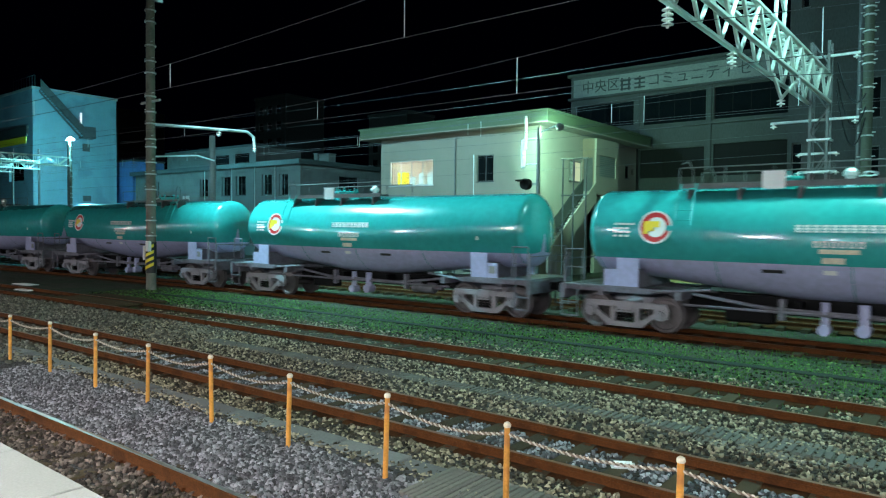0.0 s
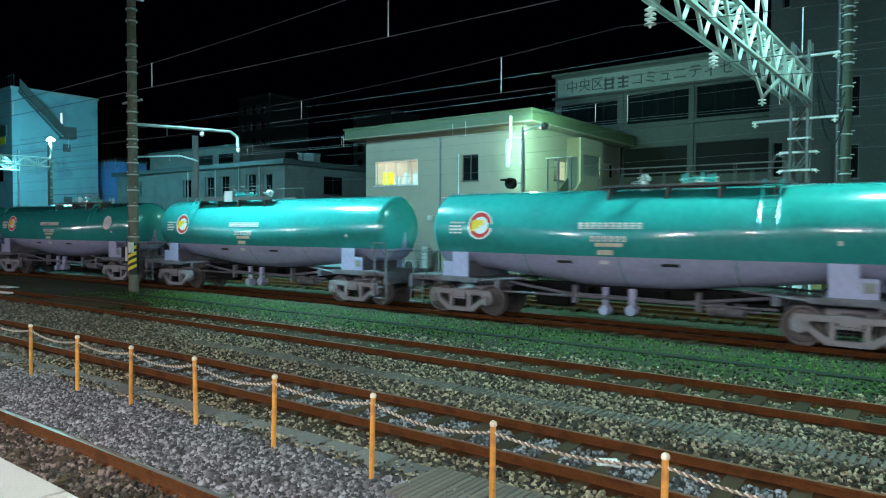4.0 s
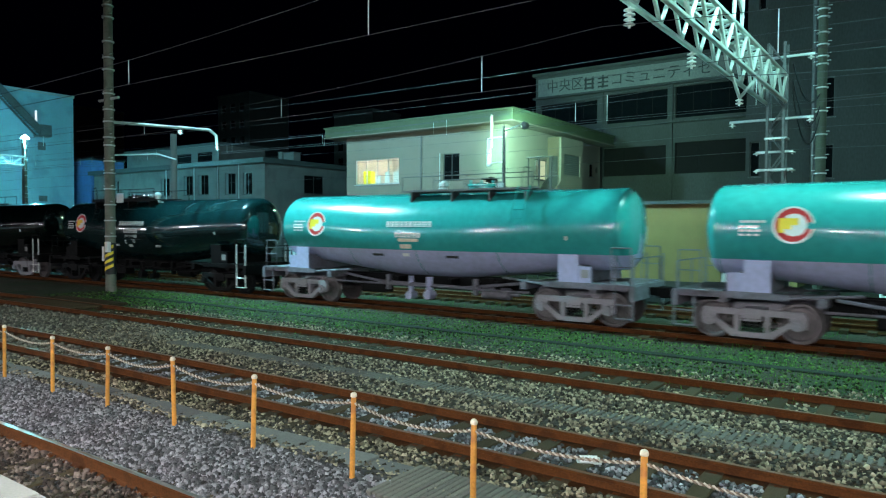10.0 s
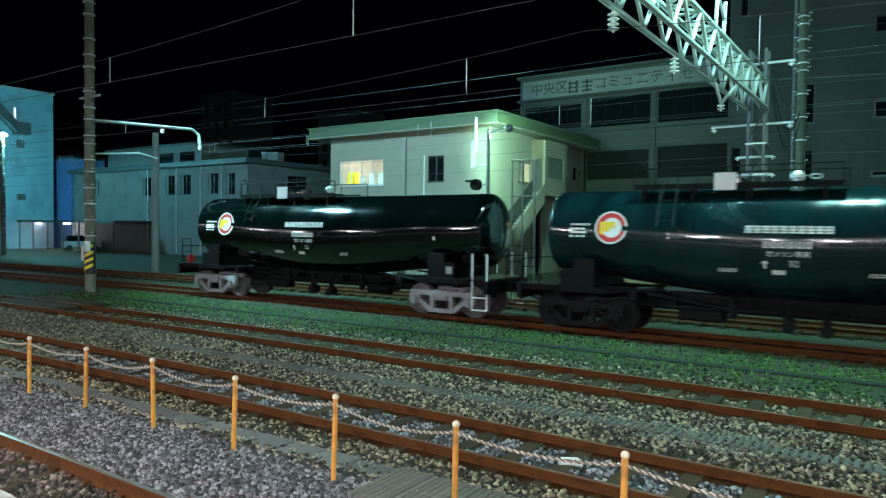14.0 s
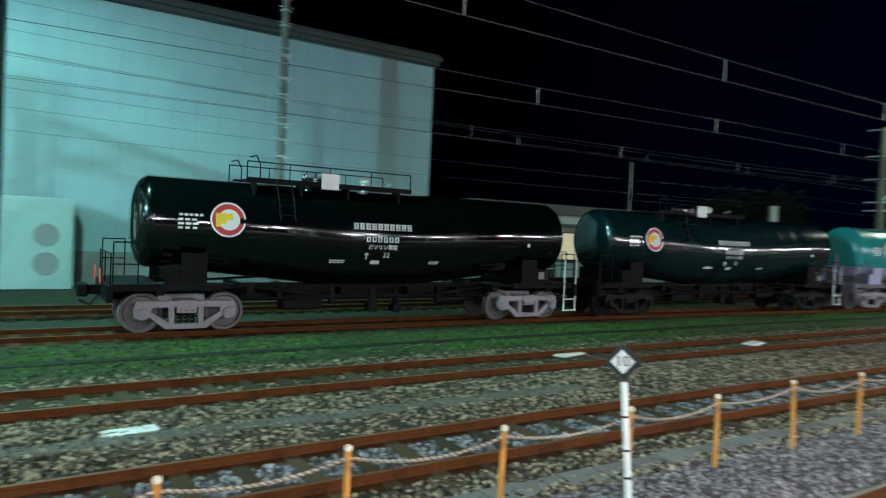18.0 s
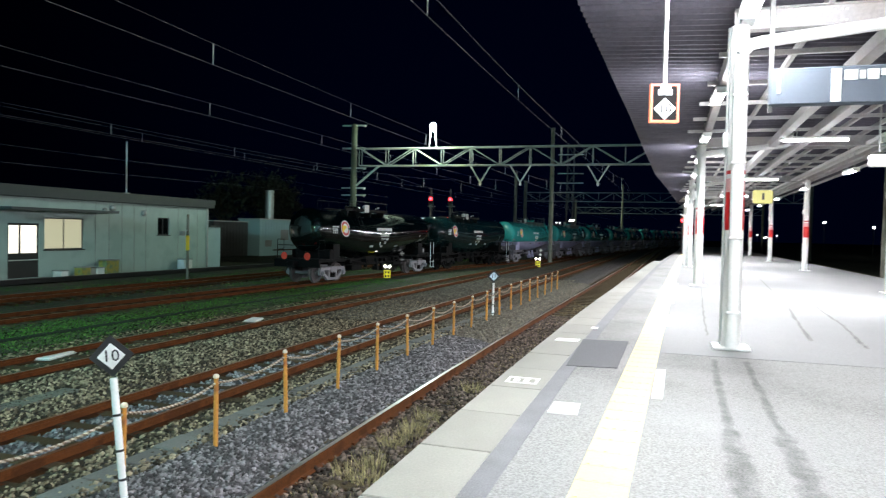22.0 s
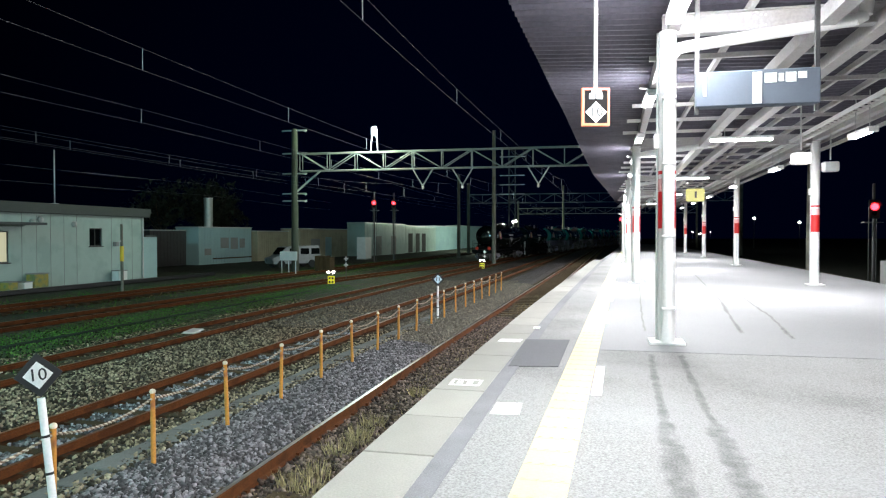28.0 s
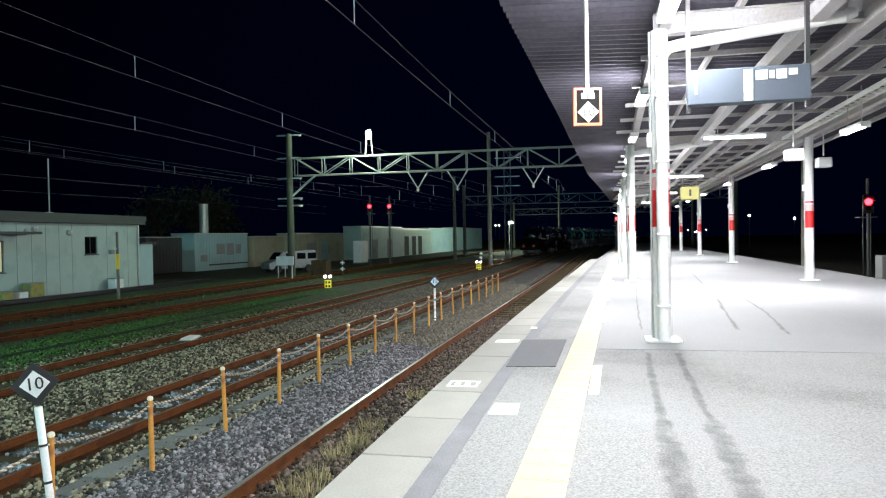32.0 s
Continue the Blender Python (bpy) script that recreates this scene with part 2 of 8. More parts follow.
m_asphalt = mat("pale_platform_asphalt", (0.236, 0.235, 0.228), 0.85, scale=0.5, fine=62, vary=0.55, second=(0.19, 0.19, 0.188), patch=(0.48, 0.66), bump=0.25, distance=0.006)
m_slab = mat("platform_edge_slab", (0.275, 0.268, 0.24), 0.8, scale=2.5, fine=60, vary=0.12, per_object=0.06)
m_smooth = mat("smooth_grey_asphalt", (0.225, 0.226, 0.228), 0.75, scale=0.35, fine=45, vary=0.22, second=(0.185, 0.187, 0.19), patch=(0.45, 0.68), bump=0.1, distance=0.004)
m_band = mat("grey_asphalt_band", (0.175, 0.176, 0.186), 0.85, scale=3, fine=80, vary=0.25)
m_patch = mat("dark_asphalt_patch", (0.10, 0.10, 0.108), 0.85, scale=2, fine=80, vary=0.15)
m_tactile = mat("yellow_tactile_tile", (0.62, 0.53, 0.27), 0.6, scale=4, vary=0.08, per_object=0.05)
m_concrete = mat("weathered_concrete", (0.36, 0.35, 0.33), 0.85, scale=0.7, fine=20, vary=0.25, second=(0.25, 0.245, 0.23), patch=(0.45, 0.65))
m_pole = mat("concrete_pole", (0.17, 0.165, 0.135), 0.85, scale=2, fine=30, second=(0.10, 0.10, 0.08))
m_steel = mat("galvanised_steel", (0.52, 0.54, 0.53), 0.45, 0.55, scale=3, vary=0.15)
m_steel_dark = mat("dark_steel", (0.10, 0.10, 0.10), 0.5, 0.6, scale=4)
m_truss = mat("pale_painted_truss", (0.46, 0.50, 0.46), 0.45, 0.2, scale=3, vary=0.15)
# Darker copy of the truss colour, standing in for steel the lamp leaves unlit.
m_truss_grey = mat("dimmed_truss", (0.20, 0.22, 0.21), 0.5, 0.2, scale=3, vary=0.2)
m_cap = mat("dull_beige_cap", (0.68, 0.6, 0.46), 0.6, scale=8, vary=0.25)
# Dark tone stands in for a pole that its lamp leaves unlit.
m_dark_pole = mat("darkened_pole", (0.05, 0.055, 0.04), 0.85, scale=2, fine=30)
m_wire = mat("overhead_wire", (0.05, 0.052, 0.058), 0.5, 0.4, vary=0.1, bump=0)
m_porcelain = mat("white_porcelain", (0.75, 0.74, 0.7), 0.2, vary=0.08, bump=0)
m_house = mat("cream_mortar_wall", (0.20, 0.163, 0.135), 0.85, scale=0.6, fine=25, vary=0.12, second=(0.16, 0.145, 0.115), patch=(0.5, 0.7))
m_brown = mat("brown_boarded_panel", (0.11, 0.075, 0.05), 0.8, scale=2, stretch=(1, 8, 0.4))
m_fascia = mat("pale_green_fascia", (0.052, 0.066, 0.036), 0.7, scale=1, vary=0.15)
m_bigwall = mat("pale_panel_wall", (0.33, 0.48, 0.50), 0.75, scale=0.35, fine=12, vary=0.1, second=(0.29, 0.41, 0.45))
# Tone cut far below bare concrete, standing in for dim light on it.
m_dark_concrete = mat("dimmed_concrete", (0.034, 0.033, 0.032), 0.9, scale=0.5, fine=14, vary=0.3, second=(0.024, 0.023, 0.021), patch=(0.42, 0.66), stretch=(1, 1, 0.35))
# Lighter than the wall it belongs to, standing in for light behind the letters.
m_lit_band = mat("lightened_sign_band", (0.12, 0.118, 0.112), 0.9, scale=0.5, fine=14, vary=0.25)
# Half-tone copy of grey_white_render, standing in for weaker light on the row office.
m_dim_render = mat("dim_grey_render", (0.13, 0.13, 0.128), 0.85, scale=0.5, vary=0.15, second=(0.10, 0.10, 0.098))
m_dark_roof = mat("dark_roof_edge", (0.045, 0.055, 0.056), 0.6, scale=1)
m_office = mat("grey_white_render", (0.27, 0.27, 0.265), 0.85, scale=0.5, vary=0.15, second=(0.21, 0.21, 0.205))
m_shed = mat("pale_metal_siding", (0.38, 0.49, 0.46), 0.55, scale=0.8, vary=0.1, second=(0.31, 0.41, 0.385))
m_yellow_wall = mat("yellow_plaster", (0.27, 0.195, 0.075), 0.85, scale=1.2, vary=0.15)
m_frame = mat("dark_window_frame", (0.05, 0.05, 0.05), 0.4, 0.4, vary=0.1)
m_frame_light = mat("aluminium_frame", (0.5, 0.5, 0.5), 0.4, 0.6, vary=0.1)
m_room = mat("room_lining", (0.6, 0.58, 0.52), 0.9, vary=0.15)
m_dark_room = mat("dark_room_lining", (0.03, 0.03, 0.03), 0.9)
m_teal = mat("teal_tank_paint", (0.03, 0.33, 0.315), 0.2, scale=0.7, fine=6, vary=0.12, second=(0.03, 0.275, 0.265), patch=(0.48, 0.7), bump=0.05, coat=1.0)
m_grey_paint = mat("lavender_grey_paint", (0.41, 0.42, 0.62), 0.4, scale=0.9, fine=7, vary=0.15, second=(0.34, 0.345, 0.50), patch=(0.5, 0.7), bump=0.03)
m_black_tank = mat("black_tank_paint", (0.0009, 0.0032, 0.0032), 0.12, scale=0.8, fine=2.5, vary=0.15, bump=0.05, coat=1.0, spec=0.4)
m_dark_tank = mat("streaked_black_paint", (0.005, 0.027, 0.030), 0.15, scale=1.5, fine=3, vary=0.4, second=(0.0012, 0.005, 0.006), patch=(0.4, 0.68), bump=0.03, coat=0.8, stretch=(1.6, 0.2, 0.2))
m_black_steel = mat("black_underframe", (0.004, 0.004, 0.0045), 0.6, scale=4, vary=0.3, spec=0.12)
m_bogie = mat("light_grey_bogie", (0.30, 0.29, 0.32), 0.55, scale=3, fine=20, vary=0.2, second=(0.25, 0.23, 0.24), patch=(0.5, 0.7))
m_bogie_black = mat("black_bogie", (0.009, 0.009, 0.010), 0.6, scale=3, vary=0.3, spec=0.15)
m_under = mat("grimy_grey_underframe", (0.17, 0.165, 0.20), 0.6, scale=3, fine=18, vary=0.3, second=(0.09, 0.085, 0.095), patch=(0.45, 0.65))
m_wheel = mat("dull_wheel_steel", (0.15, 0.13, 0.135), 0.5, 0.5, scale=5, vary=0.25)
m_red = mat("red_paint", (0.55, 0.02, 0.02), 0.4, vary=0.1)
m_tail = mat("tail_disc_red", (0.8, 0.075, 0.045), 0.7, vary=0.1)
m_yellow = mat("yellow_paint", (0.85, 0.60, 0.03), 0.4, vary=0.1)
m_pink = mat("pale_pink_paint", (0.75, 0.42, 0.42), 0.5, vary=0.1)
m_canopy = mat("corrugated_roof_sheet", (0.105, 0.10, 0.125), 0.85, scale=1, fine=15, vary=0.18, second=(0.08, 0.076, 0.095), spec=0.15)
m_canopy_beam = mat("aged_white_beam_paint", (0.50, 0.49, 0.49), 0.6, scale=1.5, fine=25, vary=0.15, second=(0.42, 0.40, 0.38), patch=(0.5, 0.7))
m_canopy_steel = mat("white_painted_steel", (0.82, 0.82, 0.80), 0.45, scale=2, fine=25, vary=0.06)
m_glass = mat("dark_glass", (0.004, 0.005, 0.006), 0.1, vary=0.1, bump=0, spec=0.08)
link_out = m_glass.node_tree.links
for joint in list(m_glass.node_tree.nodes["Principled BSDF"].inputs["Roughness"].links):
    link_out.remove(joint)
m_glass.node_tree.nodes["Principled BSDF"].inputs["Roughness"].default_value = 0.03
m_curtain = mat("pale_curtain", (0.13, 0.14, 0.14), 0.9, scale=6, vary=0.2, stretch=(6, 6, 0.3))
m_grass = mat("green_weeds", (0.045, 0.17, 0.012), 0.9, island=0.5, bump=0)
m_straw = mat("dry_grass", (0.36, 0.30, 0.15), 0.9, island=0.4, bump=0)
m_leaf = mat("dark_leaves", (0.012, 0.018, 0.008), 0.9, island=0.5, bump=0)
# Pale paint lowered to grey, standing in for the shade round the van.
m_van = mat("greyed_van_paint", (0.30, 0.30, 0.31), 0.3, vary=0.06, bump=0, coat=0.4)
m_tyre = mat("black_rubber", (0.02, 0.02, 0.02), 0.8)
g_tube = glow("lit_fluorescent_tube", (0.95, 0.95, 1.0), 60)
g_lamp = glow("lit_yard_lamp", (0.9, 1.0, 0.95), 30)
g_red = glow("lit_red_lens", (1.0, 0.012, 0.02), 26)
g_white = glow("lit_white_lens", (1.0, 0.92, 0.8), 9)
g_warm = glow("lit_warm_bulb", (1.0, 0.8, 0.45), 25)
g_window = glow("lit_frosted_pane", (1.0, 0.97, 0.85), 1.6)
g_blind = glow("lit_roller_blind", (0.85, 0.82, 0.55), 0.55)
g_sign = glow("lit_sign_face", (0.95, 1.0, 1.0), 1.0)
g_far = glow("far_lit_lamp", (1.0, 0.95, 0.85), 12)
g_yellow = glow("lit_yellow_sign", (0.85, 0.8, 0.3), 0.8)
g_orange = glow("lit_orange_border", (1.0, 0.22, 0.08), 1.5)
g_yellow_strong = glow("lit_yellow_panel", (0.9, 0.85, 0.05), 0.7)


# ---- mesh tools ----
def box(bm, x0, x1, y0, y1, z0, z1, bevel=0.0, slot=0):
    vs = [bm.verts.new((x, y, z)) for x in (x0, x1) for y in (y0, y1) for z in (z0, z1)]
    fs = [(0, 1, 3, 2), (4, 6, 7, 5), (0, 4, 5, 1), (2, 3, 7, 6), (0, 2, 6, 4), (1, 5, 7, 3)]
    faces = [bm.faces.new([vs[i] for i in f]) for f in fs]
    for f in faces:
        f.material_index = slot
    if bevel:
        bmesh.ops.bevel(bm, geom=list({e for f in faces for e in f.edges}), offset=bevel, segments=1, affect="EDGES")
    return bm


def tube(bm, p, q, r0, r1=None, n=10):
    p, q = Vector(p), Vector(q)
    d = q - p
    m = Matrix.Translation((p + q) / 2) @ d.to_track_quat("Z", "Y").to_matrix().to_4x4()
    bmesh.ops.create_cone(bm, cap_ends=True, segments=n, radius1=r0, radius2=r0 if r1 is None else r1, depth=d.length, matrix=m)
    return bm


def pipe(bm, points, r, n=6):
    """A bent bar through points."""
    for p, q in zip(points, points[1:]):
        tube(bm, p, q, r, n=n)
    return bm


def spin(bm, profile, n=24, axis="z", at=(0, 0, 0)):
    """A turned body from (radius, height) pairs."""
    rings = []
    for r, h in profile:
        ring = []
        for i in range(n):
            a = 2 * math.pi * i / n
            u, v = r * math.cos(a), r * math.sin(a)
            p = {"z": (u, v, h), "y": (u, h, v), "x": (h, u, v)}[axis]
            ring.append(bm.verts.new(Vector(p) + Vector(at)))
        rings.append(ring)
    for a, b in zip(rings, rings[1:]):
        for i in range(n):
            bm.faces.new([a[i], a[(i + 1) % n], b[(i + 1) % n], b[i]])
    bm.faces.new(rings[0])
    bm.faces.new(rings[-1])
    bmesh.ops.recalc_face_normals(bm, faces=bm.faces)
    return bm


def mesh_of(bm, name, material, smooth=False):
    me = bpy.data.meshes.new(name)
    if smooth:
        for f in bm.faces:
            f.smooth = True
    bm.to_mesh(me)
    bm.free()
    for m in material if isinstance(material, (list, tuple)) else [material]:
        me.materials.append(m)
    if smooth:
        me.set_sharp_from_angle(angle=radians(40))
    return me


def part(name, bm, material, parent=None, label="", smooth=False):
    ob = new(name, mesh_of(bm, name, material, smooth))
    if parent:
        ob.parent = parent
    if label:
        ob["label"] = label
    return ob


def thing(name, m, label="", category="", group="", kind=""):
    ob = new(name)
    ob.empty_display_size = 0.2
    ob.matrix_basis = m
    return tagged(ob, label, category, group, kind)


def piece(name, me, parent, m):
    ob = new(name, me)
    ob.parent = parent
    ob.matrix_basis = m
    return ob


def B():
    return bmesh.new()


def strip(bm, profile, xs, train=False, slots=None, closed=True, course=None):
    """Sweeps a (y, z) profile along the bend, or along a course of its own."""
    rows = [[bm.verts.new((x, course(x, y) if course else bend(x, y, train), z)) for y, z in profile] for x in xs]
    n = len(profile)
    for a, b in zip(rows, rows[1:]):
        for i in range(n if closed else n - 1):
            f = bm.faces.new([a[i], b[i], b[(i + 1) % n], a[(i + 1) % n]])
            if slots:
                f.material_index = slots[i]
    if closed:
        bm.faces.new(rows[0]), bm.faces.new(rows[-1])
    bmesh.ops.recalc_face_normals(bm, faces=bm.faces)
    return bm


def lettering(name, text, size, material, parent, m, label=""):
    """Raised letters from the built-in font, flat in the xz plane of m."""
    cu = bpy.data.curves.new(name, "FONT")
    cu.body, cu.size, cu.extrude, cu.align_x, cu.align_y = text, size, 0.004, "CENTER", "CENTER"
    cu.resolution_u = 2
    ob = new(name, cu)
    bpy.context.view_layer.update()
    me = bpy.data.meshes.new_from_object(ob.evaluated_get(bpy.context.evaluated_depsgraph_get()))
    bpy.data.objects.remove(ob)
    me.materials.clear()
    me.materials.append(material)
    o = piece(name, me, parent, m @ pose(0, 0, 0, 90, 0, 0))
    if label:
        o["label"] = label
    return o


def wall(bm, length, height, thick, holes, base=0.0):
    """A wall along x from 0, its outer face at y=0, with real openings (x0, x1, z0, z1)."""
    xs = sorted({0.0, length, *(h[0] for h in holes), *(h[1] for h in holes)})
    for x0, x1 in zip(xs, xs[1:]):
        mid, z = (x0 + x1) / 2, base
        for h in sorted((h for h in holes if h[0] < mid < h[1]), key=lambda h: h[2]):
            if h[2] > z:
                box(bm, x0, x1, 0, thick, z, h[2])
            z = h[3]
        if z < height:
            box(bm, x0, x1, 0, thick, z, height)
    bmesh.ops.remove_doubles(bm, verts=bm.verts, dist=0.0005)
    return bm


def window(parent, x0, x1, z0, z1, frame, pane, panes=2, y=0.06, m=None, rail=0.05, sill=True):
    """A sliding window in an opening of a wall that runs along x: frame > each pane, and a sill."""
    bm = B()
    w = (x1 - x0) / panes
    for a, b, c, d in ((x0, x1, z0, z0 + rail), (x0, x1, z1 - rail, z1)):
        box(bm, a, b, y, y + 0.07, c, d)
    for i in range(panes + 1):
        c = min(max(x0 + i * w, x0 + rail / 2), x1 - rail / 2)
        box(bm, c - rail / 2, c + rail / 2, y + 0.004, y + 0.066, z0 + rail, z1 - rail)
    win = part("window", bm, frame, parent)
    if m:
        win.matrix_basis = m
    for i in range(panes):
        bm = B()
        box(bm, x0 + i * w + rail / 2, x0 + (i + 1) * w - rail / 2, y + 0.02 + 0.012 * (i % 2), y + 0.028 + 0.012 * (i % 2), z0 + rail, z1 - rail)
        part("pane", bm, pane[i % len(pane)] if isinstance(pane, (list, tuple)) else pane, win)
    if sill:
        bm = B()
        box(bm, x0 - 0.06, x1 + 0.06, -0.06, y, z0 - 0.05, z0)
        part("sill", bm, frame, win)
    return win


m_clear = mat("clear_glass", (0.95, 0.97, 0.97), 0.08, vary=0.02, bump=0)
m_clear.node_tree.nodes["Principled BSDF"].inputs["Transmission Weight"].default_value = 1.0

# ---- ground: one sheet, with the ballast beds of the tracks ----
PROFILE = [(-400, -0.35, 3), (-20, -0.3, 3), (-14.5, -0.16, 1), (-9.5, -0.16, 1), (BACK, -0.3, 0), (EDGE - 0.1, -0.22, 0), (2.2, -0.17, 0), (3.9, -0.16, 0), (4.35, -0.06, 0), (5.1, -0.03, 0),
           (5.75, -0.11, 1), (6.3, -0.13, 1), (7.5, -0.13, 1), (8.1, -0.09, 1), (9.2, -0.10, 1), (10.0, -0.13, 2), (11.4, -0.13, 2), (12.2, -0.10, 2), (14.6, -0.12, 2),
           (15.6, -0.13, 2), (17.4, -0.14, 2), (19.0, -0.2, 3), (24.0, -0.22, 3), (400, -0.22, 3)]
XS_WIDE = [-500, -300, -200, -140, -100] + list(range(-80, 121, 4)) + [140, 180, 260, 400, 600]
bm = B()
rng = random.Random(3)
rows = []
for x in XS_WIDE:
    rows.append([bm.verts.new((x, (bend(x, y) if abs(y) < 100 else y), z + rng.uniform(-0.012, 0.012))) for y, z, s in PROFILE])
for a, b in zip(rows, rows[1:]):
    for i in range(len(PROFILE) - 1):
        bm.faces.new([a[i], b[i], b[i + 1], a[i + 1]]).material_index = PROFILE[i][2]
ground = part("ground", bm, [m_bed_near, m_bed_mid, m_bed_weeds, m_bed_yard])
tagged(ground, "dark gravel and weedy ground of the rail yard", "ground", kind="structure")

XS = list(range(-100, 161, 4))
RAIL = [(-0.065, -0.15), (-0.065, -0.138), (-0.012, -0.125), (-0.012, -0.045), (-0.034, -0.035), (-0.034, -0.004), (-0.028, 0.0), (0.028, 0.0), (0.034, -0.004), (0.034, -0.035),
        (0.012, -0.045), (0.012, -0.125), (0.065, -0.138), (0.065, -0.15)]
RAIL_SLOTS = [1 if i == 6 else 0 for i in range(len(RAIL))]


def track(label, centre, head, train=False, near=(-14, 26), sunk=0.0):
    """A track: two rails, each sleeper near the platform, the rest of the sleepers joined."""
    t = thing("track", pose(0, 0, 0), label, "railway track", kind="structure")
    for d in (-HALF, HALF):
        bm = strip(B(), [(centre + d + y, z) for y, z in RAIL], XS, train, RAIL_SLOTS)
        part("rail", bm, [m_rail, head], t)
        if centre > 5:
            bed = [(centre + d + y, z) for y, z in ((-0.25, -0.17), (-0.2, -0.126), (-0.08, -0.112), (0.08, -0.112), (0.18, -0.128), (0.22, -0.17))]
            part("rail_bed", strip(B(), bed, XS, train), m_rust_dirt, t, "rust-stained dirt along the rail")
        bm = B()
        x = near[0]
        while x < near[1]:
            for e in (-1, 1):
                yy = bend(x, centre + d, train)
                box(bm, x - 0.035, x + 0.035, yy + e * 0.035 - 0.02, yy + e * 0.075 + 0.02 * e, -0.142, -0.105)
            x += 0.61
        if centre < 8:
            tagged(part("rail_spikes", bm, m_rail, t), kind="stuff")
        else:
            bm.free()
    rng = random.Random(centre)
    me = mesh_of(box(B(), -0.1, 0.1, -1.05, 1.05, -0.26, -0.108, 0.012), "sleeper", m_sleeper)
    x, far = -100.0, B()
    while x < 158:
        yy = bend(x, centre, train)
        if near[0] < x < near[1]:
            piece("sleeper", me, t, pose(x, yy, rng.uniform(-0.006, 0.006) - sunk, 0, 0, turn(x, train) + rng.uniform(-1.2, 1.2)))
        else:
            box(far, x - 0.1, x + 0.1, yy - 1.05, yy + 1.05, -0.26, -0.112)
        x += 0.61
    tagged(part("far_sleepers", far, m_sleeper, t), kind="stuff")
    return t


track("rusty rails with one polished head on dark sleepers beside the platform", T1, m_head, sunk=0.03)
track("rust-brown rails on timber sleepers in grey stone behind the rope fence", T2, m_head_dull)
track("rust-brown rails sunk in weedy gravel of the yard", T3, m_head_dull, near=(-6, 6))
track("rusty main yard rails under the passing tank wagons", T4, m_head_dull, True, near=(-4, 8))
track("dark rails on the far side of the platform", -11.6, m_head_dull, near=(18, 20))
track("overgrown siding rails beyond the wagons", 20.6, m_head_dull, near=(18, 20))


def stones(name, label, material, count, x0, x1, y0, y1, size, seed, height, skip=(), bays=False):
    """Loose crushed stones lying on the bed."""
    r = np.random.RandomState(seed)
    cube = np.array([(a, b, c) for a in (-1, 1) for b in (-1, 1) for c in (-1, 1)], float) * 0.5
    quads = np.array([(0, 1, 3, 2), (4, 6, 7, 5), (0, 4, 5, 1), (2, 3, 7, 6), (0, 2, 6, 4), (1, 5, 7, 3)])
    xs, ys = r.uniform(x0, x1, count), r.uniform(y0, y1, count)
    for a, b in skip:
        keep = (ys < a) | (ys > b)
        xs, ys = xs[keep], ys[keep]
    if bays:  # the sleepers stay clear
        keep = np.abs((xs + 100.305) % 0.61 - 0.305) > 0.115 + 0.03 * r.uniform(-1, 1, len(xs))
        xs, ys = xs[keep], ys[keep]
    n = len(xs)
    s = size * r.uniform(0.55, 1.25, (n, 1, 1)) * r.uniform(0.65, 1.2, (n, 1, 3))
    v = cube[None] * (1 + r.uniform(-0.45, 0.25, (n, 8, 3))) * s
    q = r.normal(size=(n, 4))
    q /= np.linalg.norm(q, axis=1)[:, None]
    w, i, j, k = q.T
    rot = np.stack([1 - 2 * (j * j + k * k), 2 * (i * j - k * w), 2 * (i * k + j * w), 2 * (i * j + k * w), 1 - 2 * (i * i + k * k), 2 * (j * k - i * w),
                    2 * (i * k - j * w), 2 * (j * k + i * w), 1 - 2 * (i * i + j * j)], -1).reshape(n, 3, 3)
    v = np.einsum("nab,nvb->nva", rot, v)
    py, pz = [p[0] for p in PROFILE], [p[1] for p in PROFILE]
    v[:, :, 0] += xs[:, None]
    v[:, :, 1] += (ys + np.array([sag(x, K) for x in xs]))[:, None]
    v[:, :, 2] += (np.interp(ys, py, pz) + height + size * r.uniform(0.0, 0.35, n))[:, None]
    me = bpy.data.meshes.new(name)
    me.vertices.add(8 * n), me.loops.add(24 * n), me.polygons.add(6 * n)
    me.vertices.foreach_set("co", v.ravel())
    me.loops.foreach_set("vertex_index", (quads[None] + 8 * np.arange(n)[:, None, None]).ravel())
    me.polygons.foreach_set("loop_start", np.arange(0, 24 * n, 4))
    me.polygons.foreach_set("loop_total", np.full(6 * n, 4))
    me.update(calc_edges=True)
    me.materials.append(material)
    return tagged(new(name, me), label, "ballast stones", kind="stuff")


RAILS = [(c + d - (0.05 if c == T1 else 0.17), c + d + (0.05 if c == T1 else 0.12)) for c in (T1, T2, T3) for d in (-HALF, HALF)]
stones("ballast_stones", "loose purple-grey crushed stones beside the platform track", m_stone_near, 44000, -13, 16, 3.7, 5.0, 0.04, 1, 0.0, RAILS)
stones("ballast_stones", "rust-stained crushed stones half burying the nearest sleepers", m_stone_rusty, 26000, -14, 22, 1.8, 3.7, 0.045, 2, 0.012, RAILS)
stones("ballast_stones", "blue-grey crushed stones between the rails of the roped-off track", m_stone_blue, 13000, -14, 18, 6.36, 7.33, 0.043, 3, 0.0, RAILS, True)
stones("ballast_stones", "mixed brown and grey stones beside the roped-off track", m_stone_mid, 14000, -14, 18, 5.0, 6.25, 0.04, 4, 0.0, RAILS)
stones("ballast_stones", "mixed brown and grey stones between the tracks", m_stone_mid, 42000, -17, 24, 7.45, 10.0, 0.04, 5, 0.0, RAILS)
